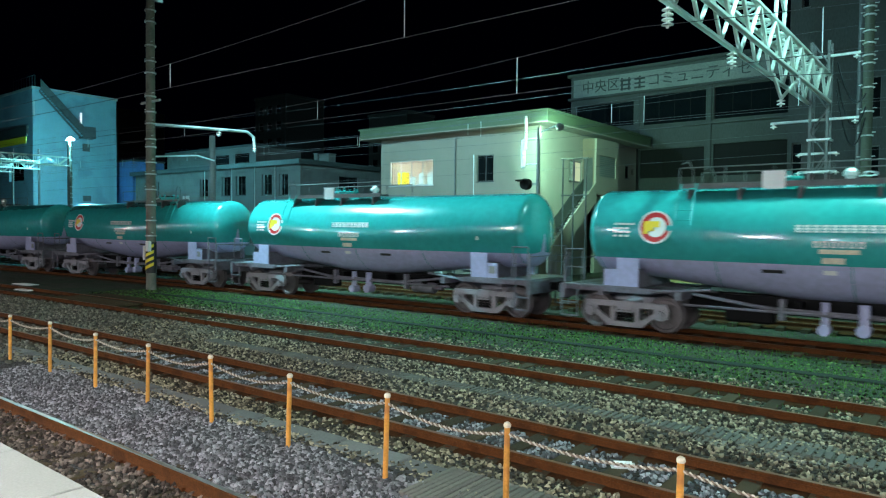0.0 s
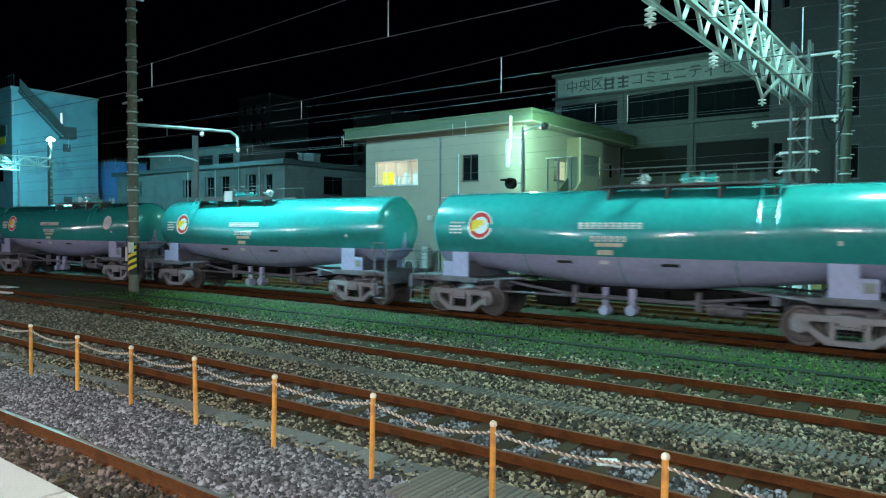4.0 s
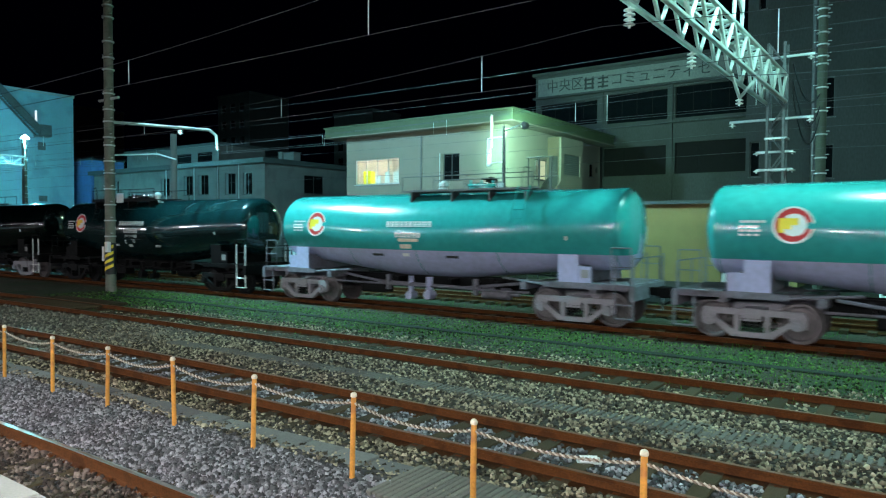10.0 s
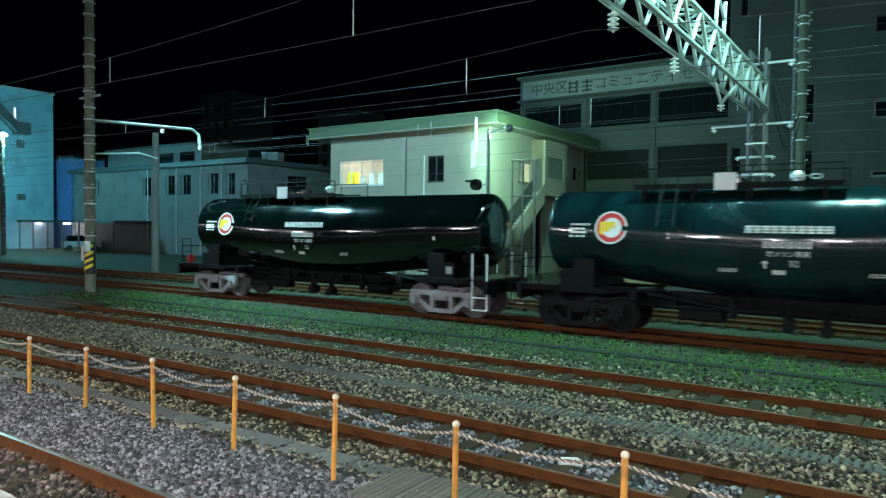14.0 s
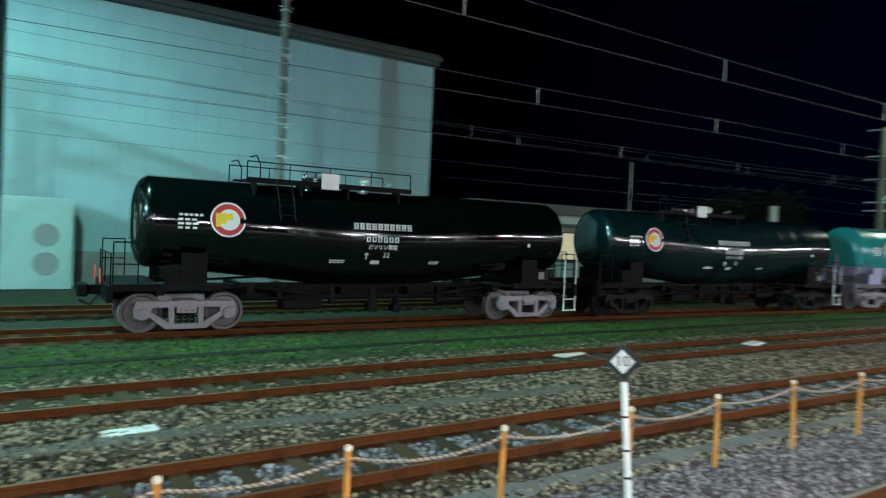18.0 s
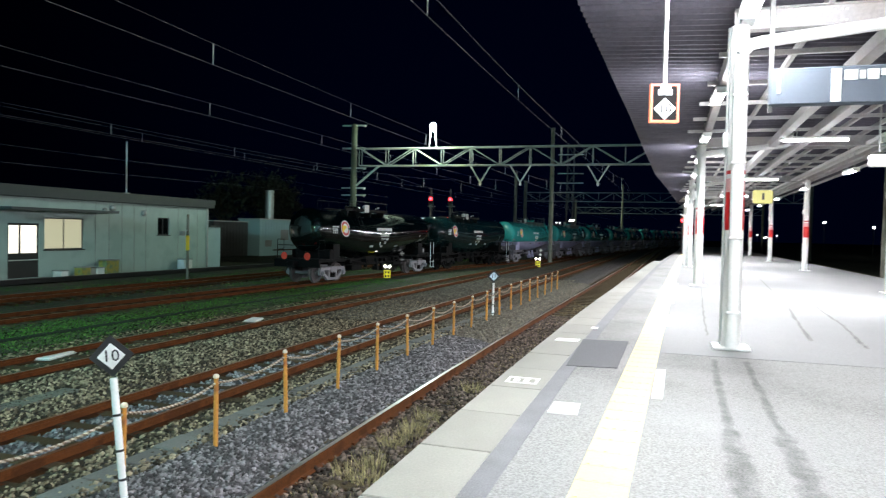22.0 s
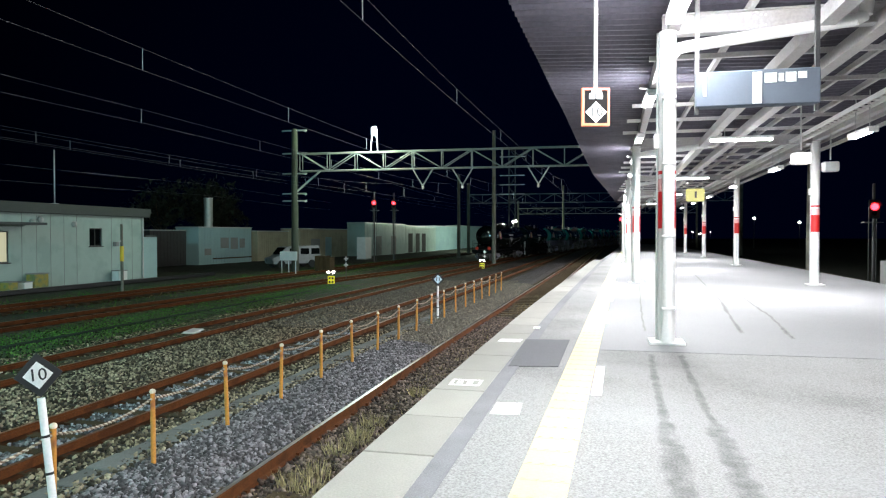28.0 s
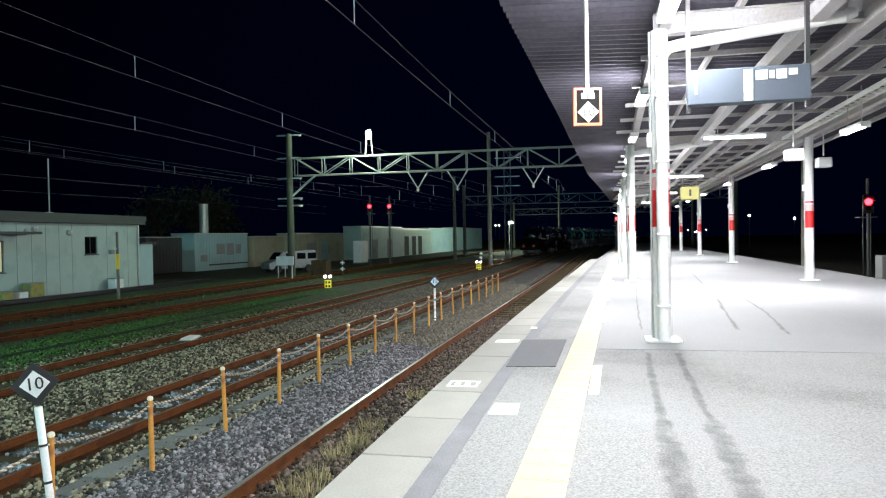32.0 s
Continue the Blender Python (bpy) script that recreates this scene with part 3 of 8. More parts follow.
stones("ballast_stones", "pale stones scattered on the weedy bed", m_stone_mid, 7000, -20, 26, 10.2, 11.1, 0.042, 6, -0.012, RAILS, True)
stones("ballast_stones", "pale stones beside the weedy track", m_stone_mid, 9000, -20, 26, 11.25, 12.2, 0.042, 16, -0.008, RAILS)
stones("ballast_stones", "dark mossy stones scattered among the weeds", m_stone_weed, 15000, -26, 26, 12.0, 15.4, 0.042, 7, -0.010, RAILS)
stones("ballast_stones", "dull stones towards the far end of the roped-off track", m_stone_far, 15000, -34, -13.5, 3.7, 10.0, 0.06, 17, 0.0, RAILS)
stones("ballast_stones", "purple-grey stones further along the rope fence", m_stone_far, 17000, 16, 36, 3.7, 5.0, 0.045, 8, 0.0, RAILS)
stones("ballast_stones", "mixed stones further along the roped-off track", m_stone_far, 20000, 18, 38, 5.0, 10.0, 0.05, 9, 0.0, RAILS)


def blades(name, label, material, spots, seed, tall, spread, count):
    """Thin leaning blades of grass in tufts round the given spots."""
    r, verts, faces = random.Random(seed), [], []
    for x, y, z in spots:
        for _ in range(count):
            a, d = r.uniform(0, 6.283), spread * math.sqrt(r.random())
            px, py, h, lean = x + d * math.cos(a), y + d * math.sin(a), tall * r.uniform(0.4, 1.1), r.uniform(0.1, 0.7)
            w, t = 0.006, r.uniform(0, 6.283)
            n = len(verts)
            verts += [(px - w * math.cos(t), py - w * math.sin(t), z), (px + w * math.cos(t), py + w * math.sin(t), z),
                      (px + lean * h * math.cos(a), py + lean * h * math.sin(a), z + h)]
            faces.append((n, n + 1, n + 2))
    me = bpy.data.meshes.new(name)
    me.from_pydata(verts, [], faces)
    me.materials.append(material)
    return tagged(new(name, me), label, "grass", kind="stuff")


rng = random.Random(8)
blades("weeds", "low green weeds growing in the gravel of the yard", m_grass,
       [(x, bend(x, y), -0.13) for x, y in ((rng.uniform(-24, 34), rng.gauss(13.5, 0.95)) for _ in range(7000))], 1, 0.075, 0.28, 10)
blades("weeds", "dark grass along the back of the yard", m_grass,
       [(x, bend(x, y), -0.21) for x, y in ((rng.uniform(-60, 60), rng.uniform(18, 25)) for _ in range(1400))], 2, 0.16, 0.4, 8)
blades("weeds", "low grass and weeds spreading over the far yard tracks", m_grass,
       [(x, bend(x, y), -0.17) for x, y in ((rng.uniform(22, 80), rng.choice((8.8, 12.8, 13.6, 18.5, 22.5)) + rng.gauss(0, 0.6)) for _ in range(2600))], 7, 0.1, 0.5, 9)
blades("dry_grass", "thin brown grass between the far yard tracks", m_straw,
       [(x, bend(x, y), -0.17) for x, y in ((rng.uniform(20, 80), rng.uniform(8, 23)) for _ in range(900))], 9, 0.09, 0.5, 7)
blades("dry_grass", "dry straw-coloured tufts growing between the platform rails", m_straw,
       [(x, bend(x, y), -0.16) for x, y in ((8.8, 3.12), (8.1, 3.14), (9.36, 3.13), (7.33, 3.08), (8.5, 3.05), (6.9, 2.95), (11.2, 3.0), (7.0, 3.2))], 3, 0.2, 0.15, 90)
blades("dry_grass", "short dry grass between the platform rails", m_straw,
       [(x, bend(x, y), -0.17) for x, y in ((rng.uniform(3, 30), rng.uniform(2.65, 3.4)) for _ in range(300))], 4, 0.08, 0.2, 11)

# ---- small things on the ground ----
RIBBED, DUCT = 8.6, 13.5
rng = random.Random(5)
trough = thing("cable_trough", pose(0, 0, 0), "line of dark concrete cable trough lids half sunk in ballast", "cable trough", kind="structure")
me = mesh_of(box(B(), -0.245, 0.245, -0.2, 0.2, -0.05, 0.03, 0.01), "trough_lid", m_trough)
for i in range(76):
    x = -15 + 0.5 * i
    piece("trough_lid", me, trough, pose(x, bend(x, 5.28), -0.055 + rng.uniform(-0.01, 0.01), rng.uniform(-2, 2), rng.uniform(-1.5, 1.5), turn(x) + rng.uniform(-1, 1)))
boards = thing("timber_walkway", pose(-3.45, bend(-3.4, 5.05), -0.02, 0, 0, 0.6), "weathered ribbed timber boards lying in the ballast", "walkway")
me = mesh_of(box(B(), -0.028, 0.028, -0.42, 0.42, -0.02, 0.025, 0.006), "board", m_timber)
for i in range(22):
    piece("board", me, boards, pose(-0.72 + 0.068 * i, rng.uniform(-0.01, 0.01), rng.uniform(-0.004, 0.004)))
m_ribbed = mat("ribbed_trough_concrete", (0.10, 0.095, 0.08), 0.9, scale=2, per_object=0.15, bump=0.3)
ribbed = thing("cable_trough", pose(0, 0, 0), "line of ribbed concrete trough lids sunk between two tracks", "cable trough", kind="structure")
bm = box(B(), -0.245, 0.245, -0.17, 0.17, -0.05, 0.0, 0.006)
for i in range(5):
    box(bm, -0.225 + 0.098 * i, -0.17 + 0.098 * i, -0.16, 0.16, 0.0, 0.02, 0.004)
me = mesh_of(bm, "trough_lid", m_ribbed)
for i in range(44):
    x = -13 + 0.5 * i
    piece("trough_lid", me, ribbed, pose(x, bend(x, RIBBED), -0.075 + rng.uniform(-0.008, 0.008), rng.uniform(-1, 1), rng.uniform(-1, 1), turn(x) + rng.uniform(-0.6, 0.6)))
sunk = part("cable_duct", strip(B(), [(DUCT - 0.13, -0.2), (DUCT - 0.13, -0.085), (DUCT - 0.1, -0.075), (DUCT + 0.1, -0.075), (DUCT + 0.13, -0.085), (DUCT + 0.13, -0.2)], list(range(-24, 31, 2))), m_duct)
tagged(sunk, "dark smooth cable duct half sunk in weeds", "cable duct", kind="structure")
boards2 = copy_thing(boards, pose(-2.0, bend(-2, 8.62), -0.1, 0, 0, 0.4))
boards2["label"] = "weathered ribbed timber boards between two tracks"
for x, y, w, d, a in ((1.68, 8.95, 0.62, 0.3, 2), (10.8, 11.17, 0.75, 0.32, 12), (16.9, 10.83, 0.75, 0.3, 14), (-3.0, 6.9, 0.2, 0.12, 30), (-31, 12.2, 1.2, 0.5, 5), (-28.5, 11.2, 0.9, 0.5, 8)):
    p = thing("cable_cover", pose(x, bend(x, y), -0.085, rng.uniform(-3, 3), rng.uniform(-2, 2), a), "white painted steel cable cover lying on the gravel", "cable cover", "white cable covers")
    part("plate", box(B(), -w / 2, w / 2, -d / 2, d / 2, -0.012, 0.018, 0.006), m_white, p)
    part("flange", box(B(), -w / 2 - 0.03, w / 2 + 0.03, -d / 2 - 0.025, d / 2 + 0.025, -0.03, -0.013), m_steel, p)
# a dark timber crossing deck by the tall pole
deck = thing("track_crossing", pose(-22.5, bend(-22, 11.0), -0.03, 0, 0, turn(-22)), "dark timber track crossing boards", "track crossing")
for i in range(8):
    part("plank", box(B(), -1.9, 1.9, -0.9 + 0.24 * i, -0.68 + 0.24 * i, -0.05, 0.01, 0.008), m_sleeper, deck)

# ---- rope fence ----
POSTS = [-20.2, -18.6, -17.0, -15.3, -13.7, -12.1, -10.55, -9.05, -7.52, -6.05, -4.57, -3.16, -1.68, -0.23, 1.21, 2.54, 4.01, 5.62, 7.03, 8.55, 10.08, 11.6, 13.1, 14.6, 16.1, 17.6, 19.1, 20.6,
         22.1, 23.6, 25.1, 26.6, 28.1, 29.6, 31.1]
FENCE = 4.85
first = thing("fence_post", pose(POSTS[0], bend(POSTS[0], FENCE), -0.06), "orange-painted rusty steel post of the rope fence in ballast", "fence post", "rope fence posts")
bm = spin(B(), [(0.027, -0.1), (0.027, 0.2), (0.026, 0.6), (0.025, 0.835)], 12)
part("tube", bm, m_orange, first, smooth=True)
bm = spin(B(), [(0.025, 0.828), (0.031, 0.832), (0.033, 0.848), (0.027, 0.866), (0.012, 0.875)], 12)
part("cap", bm, m_cap, first, "pale round cap", smooth=True)
bm = B()
for i in range(12):
    a = 2 * math.pi * i / 12
    tube(bm, (0, 0.034 + 0.024 * math.cos(a), 0.775 + 0.024 * math.sin(a)), (0, 0.034 + 0.024 * math.cos(a + 0.524), 0.775 + 0.024 * math.sin(a + 0.524)), 0.006, n=5)
part("rope_eye", bm, m_steel_dark, first, "dark wire eye")
rng = random.Random(6)
tops = []
for i, x in enumerate(POSTS):
    m = pose(x, bend(x, FENCE), -0.06 + rng.uniform(-0.02, 0.02), rng.uniform(-1.6, 1.6), rng.uniform(-1.6, 1.6), rng.uniform(0, 90))
    tops.append(m @ Vector((0, 0, 0.775)))
    if i:
        copy_thing(first, m)
    else:
        first.matrix_basis = m
for a, b in zip(tops, tops[1:]):
    bm, n = B(), 84
    hang = rng.uniform(0.06, 0.105)
    rope = thing("rope", Matrix.Translation(a), "sagging grey-brown twisted rope between two fence posts", "rope", "fence ropes")
    for strand in range(2):
        rings = []
        for i in range(n + 1):
            u = i / n
            c = (b - a) * u - Vector((0, 0, 4 * hang * u * (1 - u)))
            ph = u * 2 * math.pi * 24 + math.pi * strand
            c += Vector((0, 0.0085 * math.cos(ph), 0.0085 * math.sin(ph)))
            rings.append([bm.verts.new(c + Vector((0, 0.0095 * math.cos(q), 0.0095 * math.sin(q)))) for q in (0, 1.57, 3.14, 4.71)])
        for r0, r1 in zip(rings, rings[1:]):
            for i in range(4):
                bm.faces.new([r0[i], r0[(i + 1) % 4], r1[(i + 1) % 4], r1[i]]).material_index = strand
    part("twisted_line", bm, [m_rope, m_rope_dark], rope, smooth=True)

# ---- stop markers ----
def stop_marker(x, y, z, text, lean, size, label, plate):
    s = thing("stop_marker", pose(x, bend(x, y), z, lean[0], lean[1], 0), label, "stop marker", "car stop markers")
    bm = B()
    tube(bm, (0, 0, -0.1), (0, 0, 1.04), 0.032, n=14)
    part("post", bm, m_white, s, smooth=True)
    for h in (0.12, 0.38, 0.7):
        bm = B()
        tube(bm, (0, 0, h), (0, 0, h + 0.022), 0.0345, n=14)
        part("band", bm, m_black, s, "thin black band")
    m = pose(0, 0, 1.24, 0, 0, -62)
    for k, (w, mt, dy, nm) in enumerate(((size, m_black, 0.0, "back_plate"), (size * 0.62, plate, -0.012, "diamond"))):
        bm = B()
        box(bm, -w / 2, w / 2, dy - 0.006, dy + 0.006, -w / 2, w / 2, 0.003)
        o = part(nm, bm, mt, s)
        o.matrix_basis = m @ pose(0, 0, 0, 0, 45, 0)
    if text:
        lettering("number", text, size * 0.56, m_black, s, m @ pose(0, -0.021, -0.0))
    return s


stop_marker(5.42, 4.65, 0.05, "10", (-6.0, -1.0), 0.27, "white post with black bands and a diamond plate reading 10", m_white)
stop_marker(20.3, 4.98, -0.08, "11", (0, 1), 0.3, "white post with a small pale blue diamond plate", mat("pale_blue_plate", (0.45, 0.62, 0.72), 0.4))

# ---- platform ----
XP = list(range(-62, 121, 2))


def edge_y(x, y):
    """The platform's edge leaves the curve of the track a little further along."""
    return bend(x, y) - (float(np.interp(x, [4, 10, 18, 40, 105], [0.0, 0.08, 0.18, 0.5, 2.3])) if y > 0.7 else 0.0)


def lane(x):
    """Middle of the yellow tactile line."""
    return 0.655 - 0.02 * x if x < 0 else 0.655 - 0.0505 * x - 0.00012 * x * x


bm = strip(B(), [(BACK + 0.4, -0.4), (BACK + 0.4, PLAT - 0.2), (BACK, PLAT - 0.2), (BACK, PLAT - 0.004), (EDGE - 0.55, PLAT - 0.004), (EDGE - 0.55, PLAT - 0.2), (EDGE - 0.18, PLAT - 0.2), (EDGE - 0.18, -0.4)],
           XP, slots=[1, 1, 1, 0, 1, 1, 1, 1], course=edge_y)
plat = part("platform", bm, [m_asphalt, m_concrete])
tagged(plat, "long station platform with pale worn asphalt", "platform", kind="structure")
rng = random.Random(9)
me = mesh_of(box(B(), -0.494, 0.494, -0.26, 0.26, -0.16, 0.0, 0.006), "edge_slab", m_slab)
for i in range(58):
    x = -13.5 + 1.0 * i
    piece("edge_slab", me, plat, pose(x, edge_y(x, EDGE - 0.265), PLAT + rng.uniform(-0.003, 0.003), 0, 0, turn(x) - (0.7 if x > 4 else 0)))
bm = box(B(), -0.1485, 0.1485, -0.165, 0.165, -0.02, 0.006, 0.003)
for k in range(4):
    box(bm, -0.13, 0.13, -0.138 + 0.082 * k, -0.108 + 0.082 * k, 0.006, 0.009)
me = mesh_of(bm, "tactile_tile", m_tactile)
for i in range(150):
    x = -6 + 0.3 * i
    piece("tactile_tile", me, plat, pose(x, lane(x), PLAT - 0.001, 0, 0, math.degrees(math.atan((lane(x + 0.1) - lane(x - 0.1)) / 0.2))))
tagged(part("tactile_paving", strip(B(), [(-0.165, PLAT - 0.01), (-0.165, PLAT + 0.007), (0.165, PLAT + 0.007), (0.165, PLAT - 0.01)], [39.3] + list(range(40, 121, 4)), course=lambda x, y: lane(x) + y), m_tactile, plat), kind="stuff")
part("asphalt_band", strip(B(), [(1.06, PLAT - 0.05), (1.06, PLAT + 0.001), (1.222, PLAT + 0.001), (1.222, PLAT - 0.05)], XP, course=edge_y), m_band, plat, "grey asphalt band behind the edge slabs")


def mark(name, material, corners, z=0.005):
    bm = B()
    lo = [bm.verts.new((x, y, PLAT - 0.004)) for x, y in corners]
    hi = [bm.verts.new((x, y, PLAT + z)) for x, y in corners]
    bm.faces.new(hi)
    for i in range(len(lo)):
        bm.faces.new([lo[i], lo[(i + 1) % len(lo)], hi[(i + 1) % len(lo)], hi[i]])
    bmesh.ops.recalc_face_normals(bm, faces=bm.faces)
    return part(name, bm, material, plat)


mark("repair_patch", m_patch, [(8.32, 1.04), (8.4, 0.47), (10.47, 0.39), (10.39, 1.02)], 0.006)["label"] = "dark square asphalt patch"
for corners in ([(6.18, 0.96), (6.2, 0.71), (6.58, 0.72), (6.56, 0.95)], [(7.05, 0.11), (7.06, 0.01), (8.51, -0.06), (8.49, 0.04)], [(12.5, -0.14), (12.52, -0.23), (14.24, -0.31), (14.22, -0.22)],
                [(16.6, -0.37), (16.62, -0.46), (18.2, -0.54), (18.18, -0.45)], [(22.0, -0.68), (22.02, -0.77), (23.4, -0.85), (23.38, -0.76)],
                [(10.12, 1.4), (10.14, 1.08), (10.38, 1.06), (10.36, 1.38)], [(11.6, 1.0), (11.6, 0.9), (11.8, 0.9), (11.8, 1.0)]):
    mark("paint_mark", m_white, corners, 0.007)
# worn white frame with a word on the edge slabs
for corners in ([(7.2, 1.53), (7.2, 1.21), (7.24, 1.21), (7.24, 1.53)], [(7.44, 1.53), (7.44, 1.21), (7.48, 1.21), (7.48, 1.53)], [(7.24, 1.53), (7.24, 1.5), (7.44, 1.5), (7.44, 1.53)], [(7.24, 1.24), (7.24, 1.21), (7.44, 1.21), (7.44, 1.24)],
                [(7.29, 1.46), (7.29, 1.4), (7.39, 1.4), (7.39, 1.46)], [(7.29, 1.36), (7.29, 1.3), (7.39, 1.3), (7.39, 1.36)]):
    mark("paint_mark", m_white, corners, 0.007)
# the resurfaced, smoother stretch that begins with a joint across the platform
resurfaced = strip(B(), [(-8.1, PLAT - 0.02), (-8.1, PLAT + 0.0005), (-0.3, PLAT + 0.0005), (-0.3, PLAT - 0.02)], [9.7] + list(range(11, 121, 2)), course=lambda x, y: lane(x) - 0.185 if y > -1 else bend(x, y))
part("resurfaced_asphalt", resurfaced, m_smooth, plat, "smoother grey resurfaced asphalt")
m_stain = m_asphalt.copy()
m_stain.name = "water_stained_asphalt"
nt = m_stain.node_tree
base = nt.nodes["Principled BSDF"].inputs["Base Color"]
source = base.links[0].from_socket
wet, ragged, tc = nt.nodes.new("ShaderNodeAttribute"), nt.nodes.new("ShaderNodeTexNoise"), nt.nodes.new("ShaderNodeTexCoord")
wet.attribute_name = "wet"
ragged.inputs["Scale"].default_value, ragged.inputs["Detail"].default_value = 9.0, 8.0
nt.links.new(tc.outputs["Object"], ragged.inputs["Vector"])
total, soft = nt.nodes.new("ShaderNodeMath"), nt.nodes.new("ShaderNodeMapRange")
nt.links.new(wet.outputs["Fac"], total.inputs[0]), nt.links.new(ragged.outputs["Fac"], total.inputs[1])
soft.inputs["From Min"].default_value, soft.inputs["From Max"].default_value = 0.8, 1.35
nt.links.new(total.outputs[0], soft.inputs["Value"])
dark, blend = nt.nodes.new("ShaderNodeVectorMath"), nt.nodes.new("ShaderNodeMix")
dark.operation = "SCALE"
dark.inputs["Scale"].default_value = 0.5
blend.data_type = "RGBA"
nt.links.new(source, dark.inputs[0]), nt.links.new(source, blend.inputs["A"])
nt.links.new(dark.outputs["Vector"], blend.inputs["B"]), nt.links.new(soft.outputs[0], blend.inputs["Factor"])
nt.links.new(blend.outputs["Result"], base)


def stain(pts, w, seed):
    """A ragged trickle mark: strongest along its middle, fading into the asphalt."""
    r, bm = random.Random(seed), B()
    layer = bm.verts.layers.float.new("wet")
    rows, n = [], 40
    xs, ys = [p[0] for p in pts][::-1], [p[1] for p in pts][::-1]
    for i in range(n + 1):
        x = xs[0] + (xs[-1] - xs[0]) * i / n
        y, half = float(np.interp(x, xs, ys)) + r.uniform(-0.012, 0.012), w * r.uniform(0.8, 1.3) * (1.5 if x < 6.2 else 0.8)
        row = []
        for d, v in ((-1.6, 0.0), (-0.7, 0.7), (0, 0.85), (0.7, 0.7), (1.6, 0.0)):
            q = bm.verts.new((x, bend(x, y + d * half), PLAT + 0.0012 + 0.0004 * seed))
            q[layer] = v * (0.55 if i in (0, n) else r.uniform(0.75, 1.0))
            row.append(q)
        rows.append(row)
    for a, b in zip(rows, rows[1:]):
        for k in range(4):
            bm.faces.new([a[k], b[k], b[k + 1], a[k + 1]])
    bmesh.ops.recalc_face_normals(bm, faces=bm.faces)
    return part("stain", bm, m_stain, plat, "ragged dark water stain")


for i, (pts, w) in enumerate(((((9.5, -0.56), (7.34, -0.47), (6.04, -0.42), (4.94, -0.40), (3.0, -0.33)), 0.05), (((9.5, -0.92), (7.75, -0.86), (6.33, -0.81), (5.38, -0.79), (4.7, -0.755), (3.0, -0.68)), 0.05),
                              (((21.8, -0.9), (11.6, -0.6)), 0.02), (((28, -3.15), (17.3, -2.57), (11.7, -2.05)), 0.03), (((18.4, -3.23), (14, -2.98), (11.2, -2.67)), 0.035))):
    stain(pts, w, i)


# ---- tank wagons ----
TOP, PAINT, REAR, FRONT = 3.42, 1.76, 5.46, 5.75


def tank_half(x):
    """Radius and axis height of the tank at x: the belly sinks towards the middle, the ends are domed."""
    a = abs(x)
    low = 0.95 + 0.43 * min(max(a - 1.0, 0) / 4.2, 1)
    r = (TOP - low) / 2
    zc = (TOP + low) / 2
    end = REAR if x < 0 else FRONT
    if a > end:
        r *= max(1 - ((a - end) / 0.36) ** 2.3, 0.0004) ** (1 / 2.3)
    return r, zc


STATIONS = [-REAR - d for d in (0.359, 0.352, 0.335, 0.305, 0.26, 0.2, 0.12, 0.05, 0)] + [-4.2, -3.1, -2.0, -1.0, 0, 1.0, 2.0, 3.1, 4.2] + [FRONT + d for d in (0, 0.05, 0.12, 0.2, 0.26, 0.305, 0.335, 0.352, 0.359)]


def tank_mesh(mats, two_tone):
    bm, rings = B(), []
    for x in STATIONS:
        r, zc = tank_half(x)
        s = max(-0.98, min(0.98, (PAINT - zc) / r))
        a0 = math.asin(s)
        up = [a0 + (math.pi - 2 * a0) * i / 26 for i in range(26)]
        down = [math.pi - a0 + (math.pi + 2 * a0) * i / 22 for i in range(22)]
        rings.append([bm.verts.new((x, r * math.cos(q), zc + r * math.sin(q))) for q in up + down])
    n = 48
    for p, q in zip(rings, rings[1:]):
        for i in range(n):
            bm.faces.new([p[i], q[i], q[(i + 1) % n], p[(i + 1) % n]]).material_index = 1 if two_tone and i >= 26 else 0
    for ring in (rings[0], rings[-1]):
        bm.faces.new(ring)
    bmesh.ops.recalc_face_normals(bm, faces=bm.faces)
    return mesh_of(bm, "tank", mats, True)


def on_tank(x, z, side, out=0.004):
    """A pose on the tank's flank, x along it and facing outwards."""
    r, zc = tank_half(x)
    s = math.asin((z - zc) / r)
    lean = math.degrees(s)
    y = (r + out) * math.cos(s)
    m = pose(x, -y * side, zc + (r + out) * math.sin(s), 0, 0, 0 if side > 0 else 180)
    return m @ pose(0, 0, 0, -lean)


def disc(bm, r0, r1, thick=0.003, n=28):
    a = [[bm.verts.new((r * math.cos(2 * math.pi * i / n), y, r * math.sin(2 * math.pi * i / n))) for i in range(n)] for r, y in ((r1, 0), (r1, -thick), (max(r0, 0.001), -thick), (max(r0, 0.001), 0))]
    for p, q in zip(a, a[1:]):
        for i in range(n):
            bm.faces.new([p[i], p[(i + 1) % n], q[(i + 1) % n], q[i]])
    bmesh.ops.recalc_face_normals(bm, faces=bm.faces)
    return bm


def bars(specs, thick=0.003):
    """Flat plates (x0, x1, z0, z1), for writing too small to read and for marks."""
    bm = B()
    for x0, x1, z0, z1 in specs:
        box(bm, x0, x1, -thick, 0.002, z0, z1)
    return bm


MESH = {}


def shared(key, make):
    if key not in MESH:
        MESH[key] = make()
    return MESH[key]


